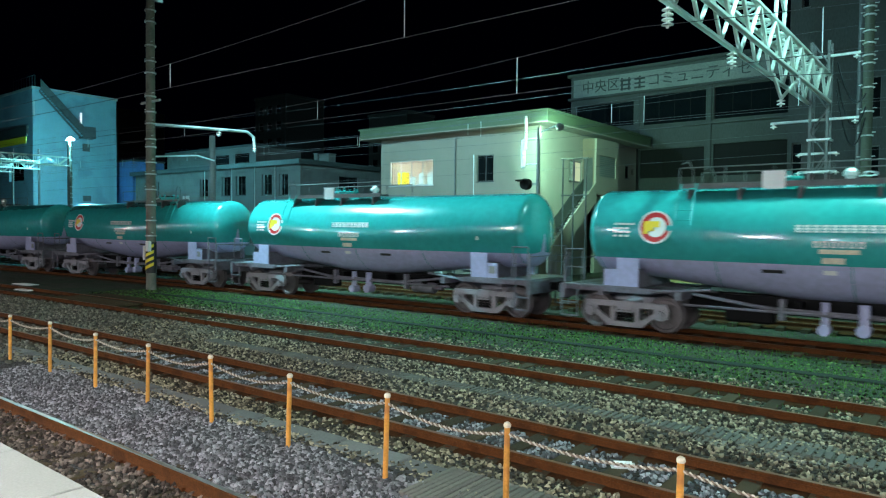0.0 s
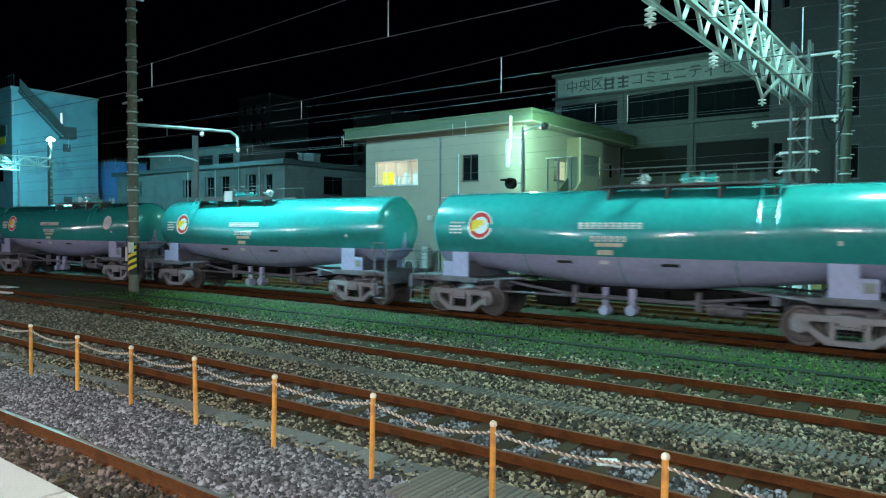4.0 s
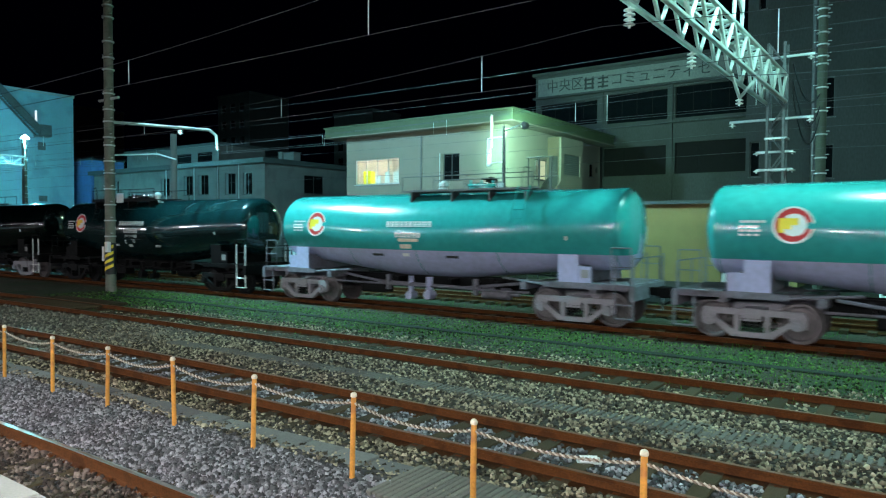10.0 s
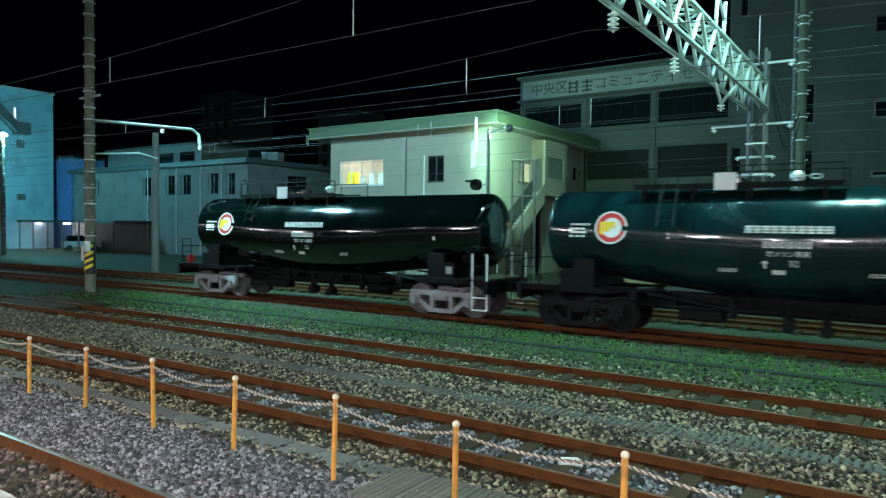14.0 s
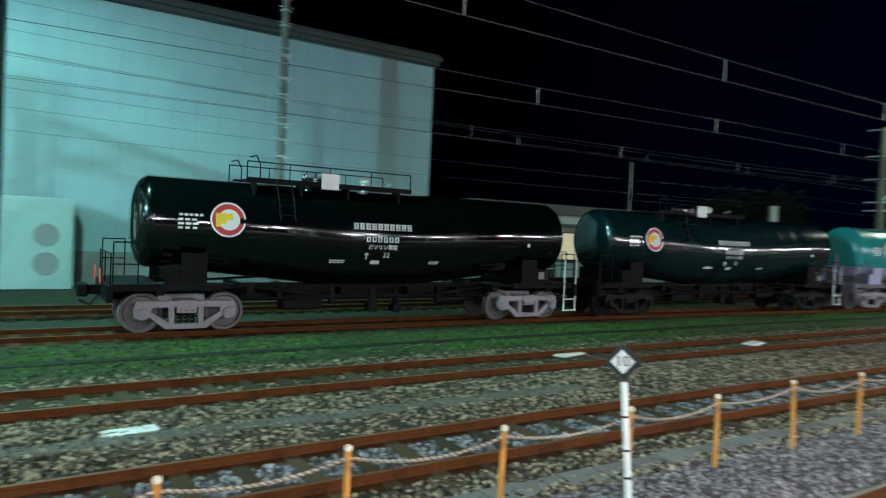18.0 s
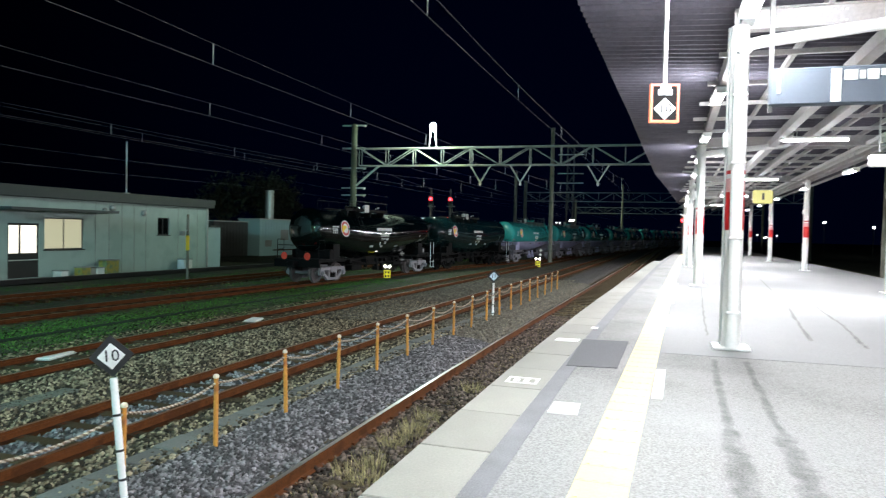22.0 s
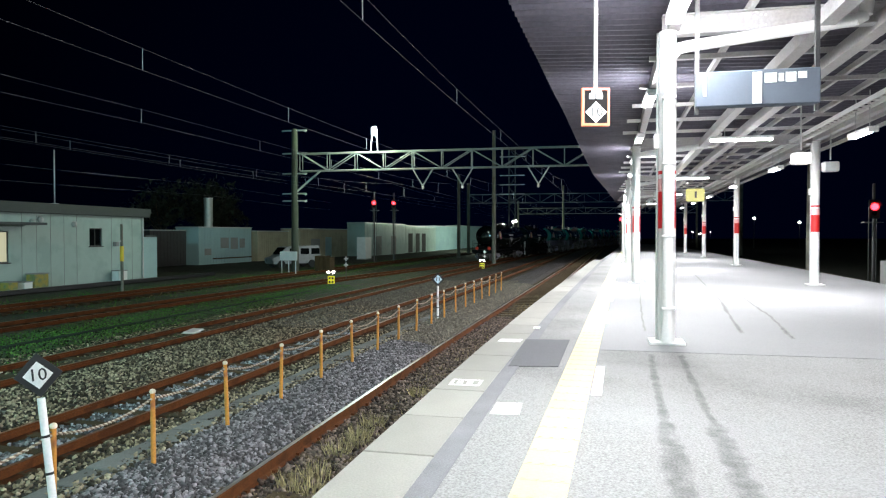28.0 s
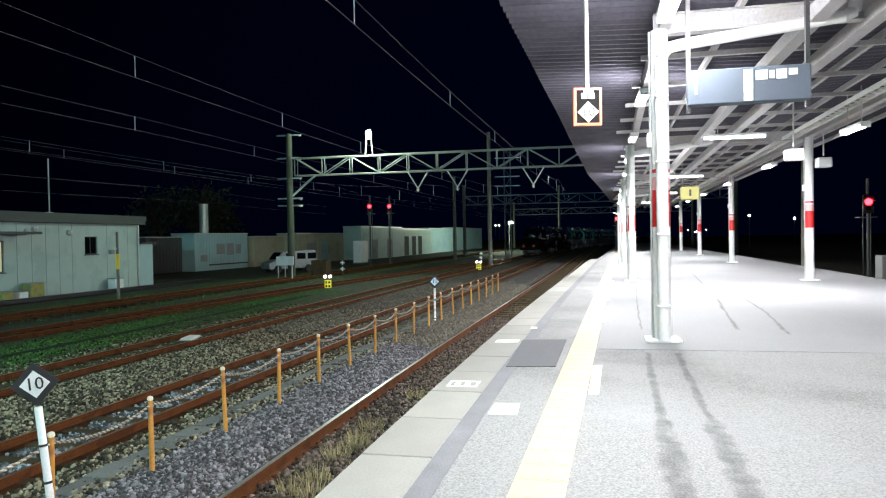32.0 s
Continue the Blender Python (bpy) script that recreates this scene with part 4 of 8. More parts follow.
def side_frame():
    """Cast bogie side frame: a straight top chord, two triangular windows and a spring window over a trough-shaped lower chord."""
    bm = B()
    segs = [[(-1.06, 0.56), (-1.0, 0.70), (1.0, 0.70), (1.06, 0.56), (0.98, 0.57), (-0.98, 0.57)],
            [(-1.06, 0.56), (-1.04, 0.36), (-0.90, 0.30), (-0.74, 0.36), (-0.70, 0.57)], [(1.06, 0.56), (1.04, 0.36), (0.90, 0.30), (0.74, 0.36), (0.70, 0.57)],
            [(-0.76, 0.50), (-0.74, 0.36), (-0.42, 0.10), (-0.30, 0.10), (-0.34, 0.22)], [(0.76, 0.50), (0.74, 0.36), (0.42, 0.10), (0.30, 0.10), (0.34, 0.22)],
            [(-0.42, 0.10), (0.42, 0.10), (0.34, 0.21), (-0.34, 0.21)], [(-0.36, 0.58), (-0.25, 0.58), (-0.25, 0.2), (-0.36, 0.2)], [(0.36, 0.58), (0.25, 0.58), (0.25, 0.2), (0.36, 0.2)]]
    for seg in segs:
        a = [bm.verts.new((x, -0.06, z)) for x, z in seg]
        b = [bm.verts.new((x, 0.06, z)) for x, z in seg]
        bm.faces.new(a), bm.faces.new(b)
        for i in range(len(seg)):
            bm.faces.new([a[i], a[(i + 1) % len(seg)], b[(i + 1) % len(seg)], b[i]])
    for x in (-0.875, 0.875):
        tube(bm, (x, -0.13, 0.43), (x, 0.1, 0.43), 0.115, 0.13, 14)
        tube(bm, (x, -0.17, 0.43), (x, -0.12, 0.43), 0.07, n=10)
        for d in (-0.07, 0.07):
            tube(bm, (x + d, -0.15, 0.5), (x + d, -0.12, 0.5), 0.018, n=6)
    bmesh.ops.recalc_face_normals(bm, faces=bm.faces)
    return bm


def spring_mesh():
    bm = B()
    for dx in (0.0,):
        for i in range(30):
            a, b = i * 0.95, (i + 1) * 0.95
            tube(bm, (dx + 0.06 * math.cos(a), -0.04 + 0.05 * math.sin(a), 0.23 + 0.011 * i), (dx + 0.06 * math.cos(b), -0.04 + 0.05 * math.sin(b), 0.23 + 0.011 * (i + 1)), 0.013, n=4)
    return bm


def wheelset_mesh():
    bm = spin(B(), [(0.08, -0.72), (0.08, -0.6), (0.12, -0.6), (0.13, -0.575), (0.34, -0.56), (0.37, -0.6), (0.43, -0.6), (0.435, -0.5), (0.455, -0.485), (0.455, -0.465), (0.37, -0.465), (0.33, -0.5), (0.12, -0.5), (0.085, -0.44),
                    (0.085, 0.44), (0.12, 0.5), (0.33, 0.5), (0.37, 0.465), (0.455, 0.465), (0.455, 0.485), (0.435, 0.5), (0.43, 0.6), (0.37, 0.6), (0.34, 0.56), (0.13, 0.575), (0.12, 0.6), (0.08, 0.6), (0.08, 0.72)], 26, "y")
    for i in range(6):
        a = i * math.pi / 3
        for y in (-0.575, 0.575):
            tube(bm, (0.22 * math.cos(a), y - 0.012, 0.22 * math.sin(a)), (0.22 * math.cos(a), y + 0.012, 0.22 * math.sin(a)), 0.03, n=8)
    return bm


WHEELS = []


def wagon(index, kind, facing, marks=True):
    """One four-axle tank wagon. kind: teal, black or streaked. facing: which end the ladder is on."""
    labels = {"teal": "teal tank wagon with lavender-grey belly on the yard track",
              "black": "glossy black tank wagon with white lettering and red tail disc",
              "streaked": "black tank wagon with greenish streaks on its top"}
    w = thing("tank_wagon", pose(0, 0, 0), labels[kind], "tank wagon", "freight train")
    teal = kind == "teal"
    body, under, bog = (m_grey_paint, m_under, m_bogie) if teal else (m_black_steel, m_black_steel, m_bogie if kind == "black" else m_bogie_black)
    tank_mats = {"teal": [m_teal, m_grey_paint], "black": [m_black_tank], "streaked": [m_dark_tank]}[kind]
    f = facing

    def add(name, key, make, mats, parent=w, m=None, label="", smooth=False):
        me = shared((key, kind), lambda: mesh_of(make(), name, mats, smooth))
        o = piece(name, me, parent, m or Matrix())
        if label:
            o["label"] = label
        return o

    tank = piece("tank", shared(("tank", kind), lambda: tank_mesh(tank_mats, teal)), w, Matrix())
    # weld seams
    def seam(x):
        bm, n = B(), 40
        r, zc = tank_half(x)
        for i in range(n):
            a, b = 2 * math.pi * i / n, 2 * math.pi * (i + 1) / n
            bm.faces.new([bm.verts.new((x + d, (r + 0.003) * math.cos(q), zc + (r + 0.003) * math.sin(q))) for d, q in ((-0.012, a), (0.012, a), (0.012, b), (-0.012, b))])
        return bm
    for x in (-REAR, -2.6, 0.02, 2.6, FRONT):
        add("weld_seam", f"seam{x}", lambda x=x: seam(x), tank_mats[0], tank)
    # end platforms and underframe
    for e in (-1, 1):
        def platform_end(e=e):
            bm = B()
            for y in (-1.08, 1.08):
                box(bm, min(e * 6.28, e * 4.0), max(e * 6.28, e * 4.0), y - 0.04, y + 0.04, 0.94, 1.06)
                tube(bm, (e * 4.0, y, 1.0), (e * 2.7, y * 0.8, 1.1), 0.03, n=6)
            box(bm, e * 6.28 - 0.06, e * 6.28 + 0.06, -1.2, 1.2, 0.72, 1.06)
            box(bm, min(e * 6.2, e * 2.9), max(e * 6.2, e * 2.9), -0.22, 0.22, 0.68, 1.0)
            box(bm, min(e * 6.24, e * 5.3), max(e * 6.24, e * 5.3), -1.2, 1.2, 1.06, 1.09)
            for x in (3.4, 5.3):
                box(bm, e * x - 0.08, e * x + 0.08, -1.08, 1.08, 0.84, 1.02)
            return bm
        add("end_frame", f"end{e}", platform_end, under)
        plate = m_grey_paint if teal else m_black_steel
        for y in (-1.02, 1.02):
            add("saddle_plate", f"sp{e}", lambda e=e: box(B(), e * 4.62 - 0.27, e * 4.62 + 0.27, -0.02, 0.02, 1.08, 1.75, 0.006), plate, m=pose(0, y, 0), label="pale grey saddle plate" if teal else "black saddle plate")
            add("saddle_wing", f"sw{e}", lambda e=e: box(B(), e * 5.06 - 0.165, e * 5.06 + 0.165, -0.018, 0.018, 1.08, 1.48, 0.006), plate, m=pose(0, y, 0))
            add("saddle_foot", f"sf{e}", lambda e=e: box(B(), e * 4.75 - 0.48, e * 4.75 + 0.48, -0.07, 0.07, 1.06, 1.082), under, m=pose(0, y, 0))
        add("cradle", f"cr{e}", lambda e=e: box(B(), e * 4.7 - 0.3, e * 4.7 + 0.3, -0.99, 0.99, 1.06, 1.5), under)
        def coupler(e=e):
            bm = box(B(), min(e * 6.3, e * 6.62), max(e * 6.3, e * 6.62), -0.09, 0.09, 0.78, 0.98)
            return box(bm, min(e * 6.58, e * 6.8), max(e * 6.58, e * 6.8), -0.16, 0.16, 0.74, 1.02, 0.03)
        add("coupler", f"coup{e}", coupler, m_black_steel)
        add("brake_hose", f"hose{e}", lambda e=e: pipe(B(), [(e * 6.3, 0.45, 0.8), (e * 6.5, 0.48, 0.5), (e * 6.72, 0.45, 0.62)], 0.03), m_tyre)
        def rails(e=e):
            bm = B()
            r = 0.015
            pipe(bm, [(e * 6.26, -1.1, 1.06), (e * 6.26, -1.1, 1.7), (e * 6.26, 1.1, 1.7), (e * 6.26, 1.1, 1.06)], r)
            tube(bm, (e * 6.26, 0, 1.06), (e * 6.26, 0, 1.7), r, n=6)
            return bm
        add("end_rail", f"rail{e}", rails, m_under if teal else m_black_steel)
        def side_rail(e=e):
            bm = pipe(B(), [(e * 6.22, 0, 1.06), (e * 6.22, 0, 1.95), (e * 5.75, 0, 1.95), (e * 5.75, 0, 1.06)], 0.015)
            return tube(bm, (e * 6.22, 0, 1.5), (e * 5.75, 0, 1.5), 0.013, n=6)
        for y in (-1.12, 1.12):
            add("handrail", f"side_rail{e}", side_rail, m_under if teal else m_black_steel, m=pose(0, y, 0))
        def steps(e=e):
            bm = B()
            for x in (e * 6.3, e * 5.86):
                tube(bm, (x, 0, 1.78 if e > 0 else 1.1), (x, 0, 0.28), 0.022, n=8)
            for z in (0.29, 0.62):
                box(bm, min(e * 5.86, e * 6.3), max(e * 5.86, e * 6.3), -0.06, 0.06, z - 0.012, z + 0.012)
            return bm
        for y in (-1.16, 1.16) if e > 0 or teal else ():
            add("step_ladder", f"steps{e}", steps, m_white if not teal else m_under, m=pose(0, y, 0), label="white painted side steps" if not teal else "")
        # bogie
        bg_ob = add("bogie", "bolster", lambda: box(box(B(), -0.2, 0.2, -0.95, 0.95, 0.45, 0.72), -0.5, 0.5, -0.3, 0.3, 0.55, 0.8), bog, m=pose(e * 4.73, 0, 0))
        for y in (-0.86, 0.86):
            add("side_frame", "frame", lambda: side_frame(), bog, bg_ob, pose(0, y, 0, 0, 0, 0 if y < 0 else 180))
            for dx in (-0.13, 0.0, 0.13):
                add("spring", "spring", spring_mesh, m_black_steel, bg_ob, pose(dx, y, 0, 0, 0, 0 if y < 0 else 180))
        for x in (-0.875, 0.875):
            ws = add("wheelset", "wheels", wheelset_mesh, m_wheel if kind != "streaked" else m_bogie_black, bg_ob, pose(x, 0, 0.43), smooth=True)
            WHEELS.append((ws, x, index))
    # pipes, brake gear and outlets under the belly
    def gear():
        bm = B()
        tube(bm, (-3.4, -0.75, 0.72), (3.4, -0.75, 0.72), 0.03)
        tube(bm, (-3.4, 0.6, 0.66), (3.4, 0.6, 0.66), 0.03)
        pipe(bm, [(-3.2, -0.7, 0.98), (-1.6, -0.7, 0.78), (1.4, -0.7, 0.74), (3.2, -0.7, 0.95)], 0.04)
        for x in (-1.3, 1.75):
            box(bm, x - 0.06, x + 0.06, -0.78, -0.62, 0.55, 1.0, 0.01)
        return bm
    def sill():
        bm = B()
        for y in (-0.32, 0.22):
            box(bm, -3.4, 3.4, y, y + 0.1, 0.62, 1.0)
        for x in (-2.6, -1.0, 0.9, 2.4):
            box(bm, x - 0.06, x + 0.06, -0.7, 0.7, 0.7, 0.95)
        box(bm, -2.5, -1.5, -0.62, -0.2, 0.42, 0.8, 0.04)
        return bm
    # Black on teal wagons as well, painting the shade below the belly.
    add("centre_sill", "sill", sill, m_black_steel)
    add("brake_gear", "gear", gear, m_under if teal else m_black_steel)
    add("brake_cylinder", "cyl", lambda: tube(tube(B(), (1.9, -0.5, 0.62), (2.7, -0.5, 0.62), 0.16, n=16), (2.7, -0.5, 0.62), (3.0, -0.5, 0.62), 0.05), m_under if teal else m_black_steel)
    add("outlet_valve", "valve", lambda: tube(tube(B(), (-0.2 * f, -0.72, 0.98), (-0.2 * f, -0.72, 0.42), 0.1, n=12), (-0.2 * f, -0.85, 0.47), (-0.2 * f, -0.55, 0.47), 0.13, n=12), m_grey_paint if teal else m_black_steel)
    add("outlet_valve", "valve2", lambda: tube(tube(B(), (0.5 * f, -0.66, 0.98), (0.5 * f, -0.66, 0.36), 0.08, n=12), (0.5 * f, -0.8, 0.42), (0.5 * f, -0.5, 0.42), 0.12, n=12), m_grey_paint if teal else m_black_steel)
    # top walkway with dome, hatches, railing and ladder
    mt = m_steel_dark if teal else m_black_steel
    def deck():
        bm = B()
        for y in (-0.62, 0.62):
            box(bm, -3.5, 0.75, y - 0.2, y + 0.2, 3.42, 3.46)
            box(bm, -3.5, 0.75, y - 0.215, y - 0.2, 3.38, 3.5)
            for x in (-3.3, -2.2, -1.0, 0.4):
                box(bm, x - 0.03, x + 0.03, y - 0.18, y + 0.18, 3.12, 3.42)
        return bm
    mir = pose(0, 0, 0) if f > 0 else pose(0, 0, 0, 0, 0, 180)
    walkway = add("walkway", "deck", deck, mt, m=mir)
    def railing():
        bm = B()
        for y in (-0.8, 0.8):
            pipe(bm, [(-3.5, y, 3.46), (-3.5, y, 3.86), (0.72, y, 3.86), (0.72, y, 3.46)], 0.015)
            for x in (-2.5, -1.5, -0.4):
                tube(bm, (x, y, 3.46), (x, y, 3.86), 0.012, n=6)
            pipe(bm, [(-3.45, y, 3.95), (-3.3, y, 4.0), (-3.2, y, 3.8), (-3.2, y, 3.46)], 0.015)
        return bm
    add("walkway_rail", "toprail", railing, mt, walkway)
    def dome():
        bm = spin(B(), [(0.38, 3.36), (0.38, 3.56), (0.42, 3.58), (0.42, 3.63), (0.2, 3.68)], 18, at=(-1.5, 0, 0))
        for a in range(6):
            q = a * math.pi / 3
            tube(bm, (-1.5 + 0.36 * math.cos(q), 0.36 * math.sin(q), 3.6), (-1.5 + 0.36 * math.cos(q), 0.36 * math.sin(q), 3.74), 0.025, n=6)
        return bm
    add("manhole_dome", "dome", dome, m_teal if teal else m_black_tank, walkway, smooth=True)
    add("safety_valve", "sv", lambda: spin(B(), [(0.09, 3.36), (0.09, 3.6), (0.14, 3.62), (0.14, 3.7), (0.05, 3.78)], 12, at=(-0.2, 0, 0)), m_steel, walkway)
    add("hatch_plate", "hp", lambda: box(B(), -1.72, -1.28, -0.85, -0.82, 3.34, 3.72), m_steel, walkway, label="bright steel plate on the walkway")
    add("valve_wheel", "vw", lambda: disc(B(), 0.09, 0.12, 0.02, 14), m_steel, walkway, pose(0.2, -0.5, 3.62, 70, 0, 0))
    def ladder():
        bm = B()
        for x in (-3.45, -3.1):
            pipe(bm, [(x, -0.82, 3.5), (x, -1.1, 3.0), (x, -1.27, 2.55)], 0.018)
        for p, q in zip(((-0.82, 3.5), (-1.1, 3.0)), ((-1.1, 3.0), (-1.27, 2.55))):
            for i in range(2):
                u = (i + 0.5) / 2
                y, z = p[0] + (q[0] - p[0]) * u, p[1] + (q[1] - p[1]) * u
                tube(bm, (-3.45, y, z), (-3.1, y, z), 0.012, n=5)
        return bm
    if teal:
        add("ladder", "ladder", ladder, m_teal, m=pose(0, 0, 0) if f > 0 else Matrix.Diagonal((-1, 1, 1, 1)))
    else:
        add("ladder", "ladder", ladder, m_black_steel, m=pose(0.62, 0.0, 0))
    # round company mark, as plain shapes
    logo = piece("round_mark", shared(("logo", 0), lambda: mesh_of(disc(B(), 0.0, 0.385), "round_mark", m_red)), tank, on_tank(-3.95, 2.5, 1, 0.006))
    logo["label"] = "round red, white and yellow mark"
    piece("rim", shared(("rim", 0), lambda: mesh_of(disc(B(), 0.35, 0.388, 0.006), "rim", m_white)), logo, pose(0, -0.001, 0))
    piece("white_disc", shared(("wd", 0), lambda: mesh_of(disc(B(), 0.0, 0.235, 0.007), "white_disc", m_white)), logo, pose(0.02, -0.001, 0))
    piece("yellow_shape", shared(("ys", 0), lambda: mesh_of(bars([(-0.27, 0.1, 0.0, 0.14), (-0.27, -0.03, -0.09, 0.0), (-0.27, -0.16, -0.16, -0.09)], 0.012), "yellow_shape", m_yellow)), logo, pose(0, -0.001, 0))
    # writing on the flank
    pen = m_white
    def row(n, w, h, gap, z, x0=0.0):
        return [(x0 + i * (w + gap), x0 + i * (w + gap) + w, z, z + h) for i in range(n)]
    def name_bars():
        out = []
        for x0, x1, z0, z1 in row(10, 0.135, 0.155, 0.028, 0, -0.8):
            out += [(x0, x1, z0, z0 + 0.03), (x0, x1, z1 - 0.035, z1), (x0, x1, z0 + 0.06, z0 + 0.09), (x0 + 0.02, x0 + 0.05, z0, z1), (x1 - 0.045, x1 - 0.015, z0, z1)]
        return bars(out)
    piece("name_bar", shared(("name", 0), lambda: mesh_of(name_bars(), "name_bar", pen)), tank, on_tank(-0.2, 2.42, 1, 0.006))["kind"] = "stuff"
    piece("number_bar", shared(("num", 0), lambda: mesh_of(bars([q for x0, x1, z0, z1 in row(6, 0.11, 0.13, 0.045, 0, -0.46) for q in ((x0, x1, z0, z0 + 0.028), (x0, x1, z1 - 0.028, z1), (x0, x0 + 0.03, z0, z1), (x1 - 0.03, x1, z0, z1))]), "number_bar", pen)), tank, on_tank(-0.2, 2.12, 1, 0.006))["kind"] = "stuff"
    if not teal:
        lettering("writing", "\u30ac\u30bd\u30ea\u30f3\u5c02\u7528", 0.135, pen, tank, on_tank(-0.2, 1.99, 1, 0.008))
        piece("arrow", shared(("arrow", 0), lambda: mesh_of(bars([(-0.02, 0.02, -0.09, 0.05), (-0.055, 0.055, 0.02, 0.05), (-0.035, 0.035, 0.05, 0.075)]), "arrow", pen)), tank, on_tank(-0.62, 1.78, 1, 0.006))
        lettering("writing", "32", 0.19, pen, tank, on_tank(-0.08, 1.8, 1, 0.008))
    else:
        for key, q in (("wb", (-0.35, 0.35, 0.0, 0.09)), ("wc", (-0.3, 0.1, -0.2, -0.08))):
            piece("writing_bar", shared((key, 0), lambda: mesh_of(bars([q]), "writing_bar", m_cap)), tank, on_tank(-0.2, 2.0, 1, 0.006))
        piece("belly_label", shared(("bl", 0), lambda: mesh_of(bars([(-0.28, 0.28, -0.04, 0.04)]), "belly_label", m_black)), tank, on_tank(-1.35, 1.6, 1, 0.006))
        piece("belly_label", MESH[("bl", 0)], tank, on_tank(1.15, 1.6, 1, 0.006))
    piece("plate_mark", shared(("pm", 0), lambda: mesh_of(bars([(-0.12, 0.12, -0.05, 0.05)]), "plate_mark", pen)), tank, on_tank(-0.36, 1.62, 1, 0.006))
    small = shared(("small", 0), lambda: mesh_of(bars(row(5, 0.075, 0.05, 0.03, 0.12, -0.25) + row(3, 0.1, 0.045, 0.04, 0.02, -0.27) + row(3, 0.12, 0.045, 0.03, -0.07, -0.27) + row(3, 0.09, 0.045, 0.06, -0.16, -0.27)), "small_writing", pen))
    piece("small_writing", small, tank, on_tank(-4.72, 2.43, 1, 0.006))["kind"] = "stuff"
    tiny = shared(("tiny", 0), lambda: mesh_of(bars(row(7, 0.045, 0.03, 0.015, 0.02, -0.25) + row(4, 0.07, 0.03, 0.03, -0.03, -0.25)), "small_writing", pen))
    for x in (-1.3, 1.35):
        if not teal:
            piece("small_writing", tiny, tank, on_tank(x, 1.62, 1, 0.006))["kind"] = "stuff"
    piece("small_plate", shared(("sp", 0), lambda: mesh_of(bars([(-0.035, 0.035, -0.05, 0.05)]), "small_plate", pen)), tank, on_tank(4.55, 2.16, 1, 0.006))
    piece("end_plate", shared(("ep", 0), lambda: mesh_of(bars([(-0.1, 0.1, -0.1, 0.1)]), "end_plate", m_office)), w, pose(5.06, -1.045, 1.3))
    return w


def tail_discs(w):
    for y in (-0.62, 0.62):
        o = part("tail_disc", spin(B(), [(0.02, 0), (0.165, 0.005), (0.17, 0.02), (0.02, 0.03)], 20, "x"), m_tail, w, "red round tail disc")
        o.matrix_basis = pose(-6.42, y, 1.22)


WAGONS = []
for i in range(14):
    WAGONS.append(wagon(i, "black" if i == 0 else "streaked" if i == 1 else "teal", -1 if i in (2, 3, 5) else 1))
tail_discs(WAGONS[0])
# one wagon carries a white disc with a coloured edge
o = piece("white_badge", mesh_of(disc(B(), 0.0, 0.3), "white_badge", m_white), next(c for c in WAGONS[3].children if c.name.startswith("tank")), on_tank(4.3, 2.55, 1, 0.006))
o["label"] = "round white badge"


# ---- buildings behind the yard ----
def room(parent, x0, x1, y0, y1, z0, z1, material, tube_at=None):
    """A lined room behind a window, open towards the wall."""
    bm = B()
    box(bm, x0, x1, y1, y1 + 0.05, z0, z1)
    box(bm, x0, x1, y0, y1, z0 - 0.05, z0)
    box(bm, x0, x1, y0, y1, z1, z1 + 0.05)
    box(bm, x0 - 0.05, x0, y0, y1, z0, z1)
    box(bm, x1, x1 + 0.05, y0, y1, z0, z1)
    part("room_lining", bm, material, parent)


def fix_glass(win):
    for p in win.children:
        if p.name.startswith("pane"):
            p.visible_shadow = False


# signal house
house = thing("signal_house", pose(-29.7, 30.8, -0.2), "two-storey cream signal house with a broad flat green-lit roof", "house")
L = 11.4
WA, WBX = (0.75, 4.2, 5.14, 6.64), (7.4, 8.5, 5.2, 6.66)
bm = wall(B(), L, 7.8, 0.25, [WA, WBX])
part("front_wall", bm, m_house, house)
win = window(house, *WA, m_frame_light, m_clear, panes=4)
fix_glass(win)
room(house, 0.3, 4.8, 0.26, 4.0, 4.6, 7.4, m_room)
bm = B()
box(bm, 0.95, 1.55, 0.5, 0.9, 5.2, 6.0)
part("yellow_cupboard", bm, m_yellow, house, "yellow cupboard inside the window")
for x in (2.0, 2.7, 3.4):
    part("window_shelf", box(B(), x, x + 0.4, 0.5, 0.8, 5.2, 5.2 + 0.5 + 0.2 * (x > 2.4)), m_room, house)
win = window(house, *WBX, m_frame, m_glass, panes=2)
bm = B()
box(bm, 0.0, 0.25, 0.25, 12.4, 0, 7.8)
box(bm, 0.25, L - 0.3, 12.2, 12.4, 0, 7.8)
part("back_walls", bm, m_house, house)
# side wall that faces along the track, seen under the roof: it runs along y
side = wall(B(), 5.2, 7.8, 0.25, [(3.0, 4.5, 5.3, 6.46)])
sw = part("side_wall", side, m_house, house)
sw.matrix_basis = pose(L, 0.255, 0, 0, 0, 90)
sm = pose(L, 0.255, 0, 0, 0, 90)
win = window(house, 3.0, 4.5, 5.3, 6.46, m_frame, [m_clear, g_blind], panes=2, m=sm)
room(house, 8.4, 11.1, 2.2, 6.0, 4.6, 7.4, m_room)
bm = wall(B(), 5.9, 7.8, 0.25, [(4.2, 4.8, 5.9, 6.75), (5.2, 5.5, 6.2, 6.6)])
o = part("stair_wall", bm, m_house, house)
o.matrix_basis = pose(L, 6.5, 0, 0, 0, 90)
window(house, 4.2, 4.8, 5.9, 6.75, m_frame, m_glass, panes=1, m=pose(L, 6.5, 0, 0, 0, 90))
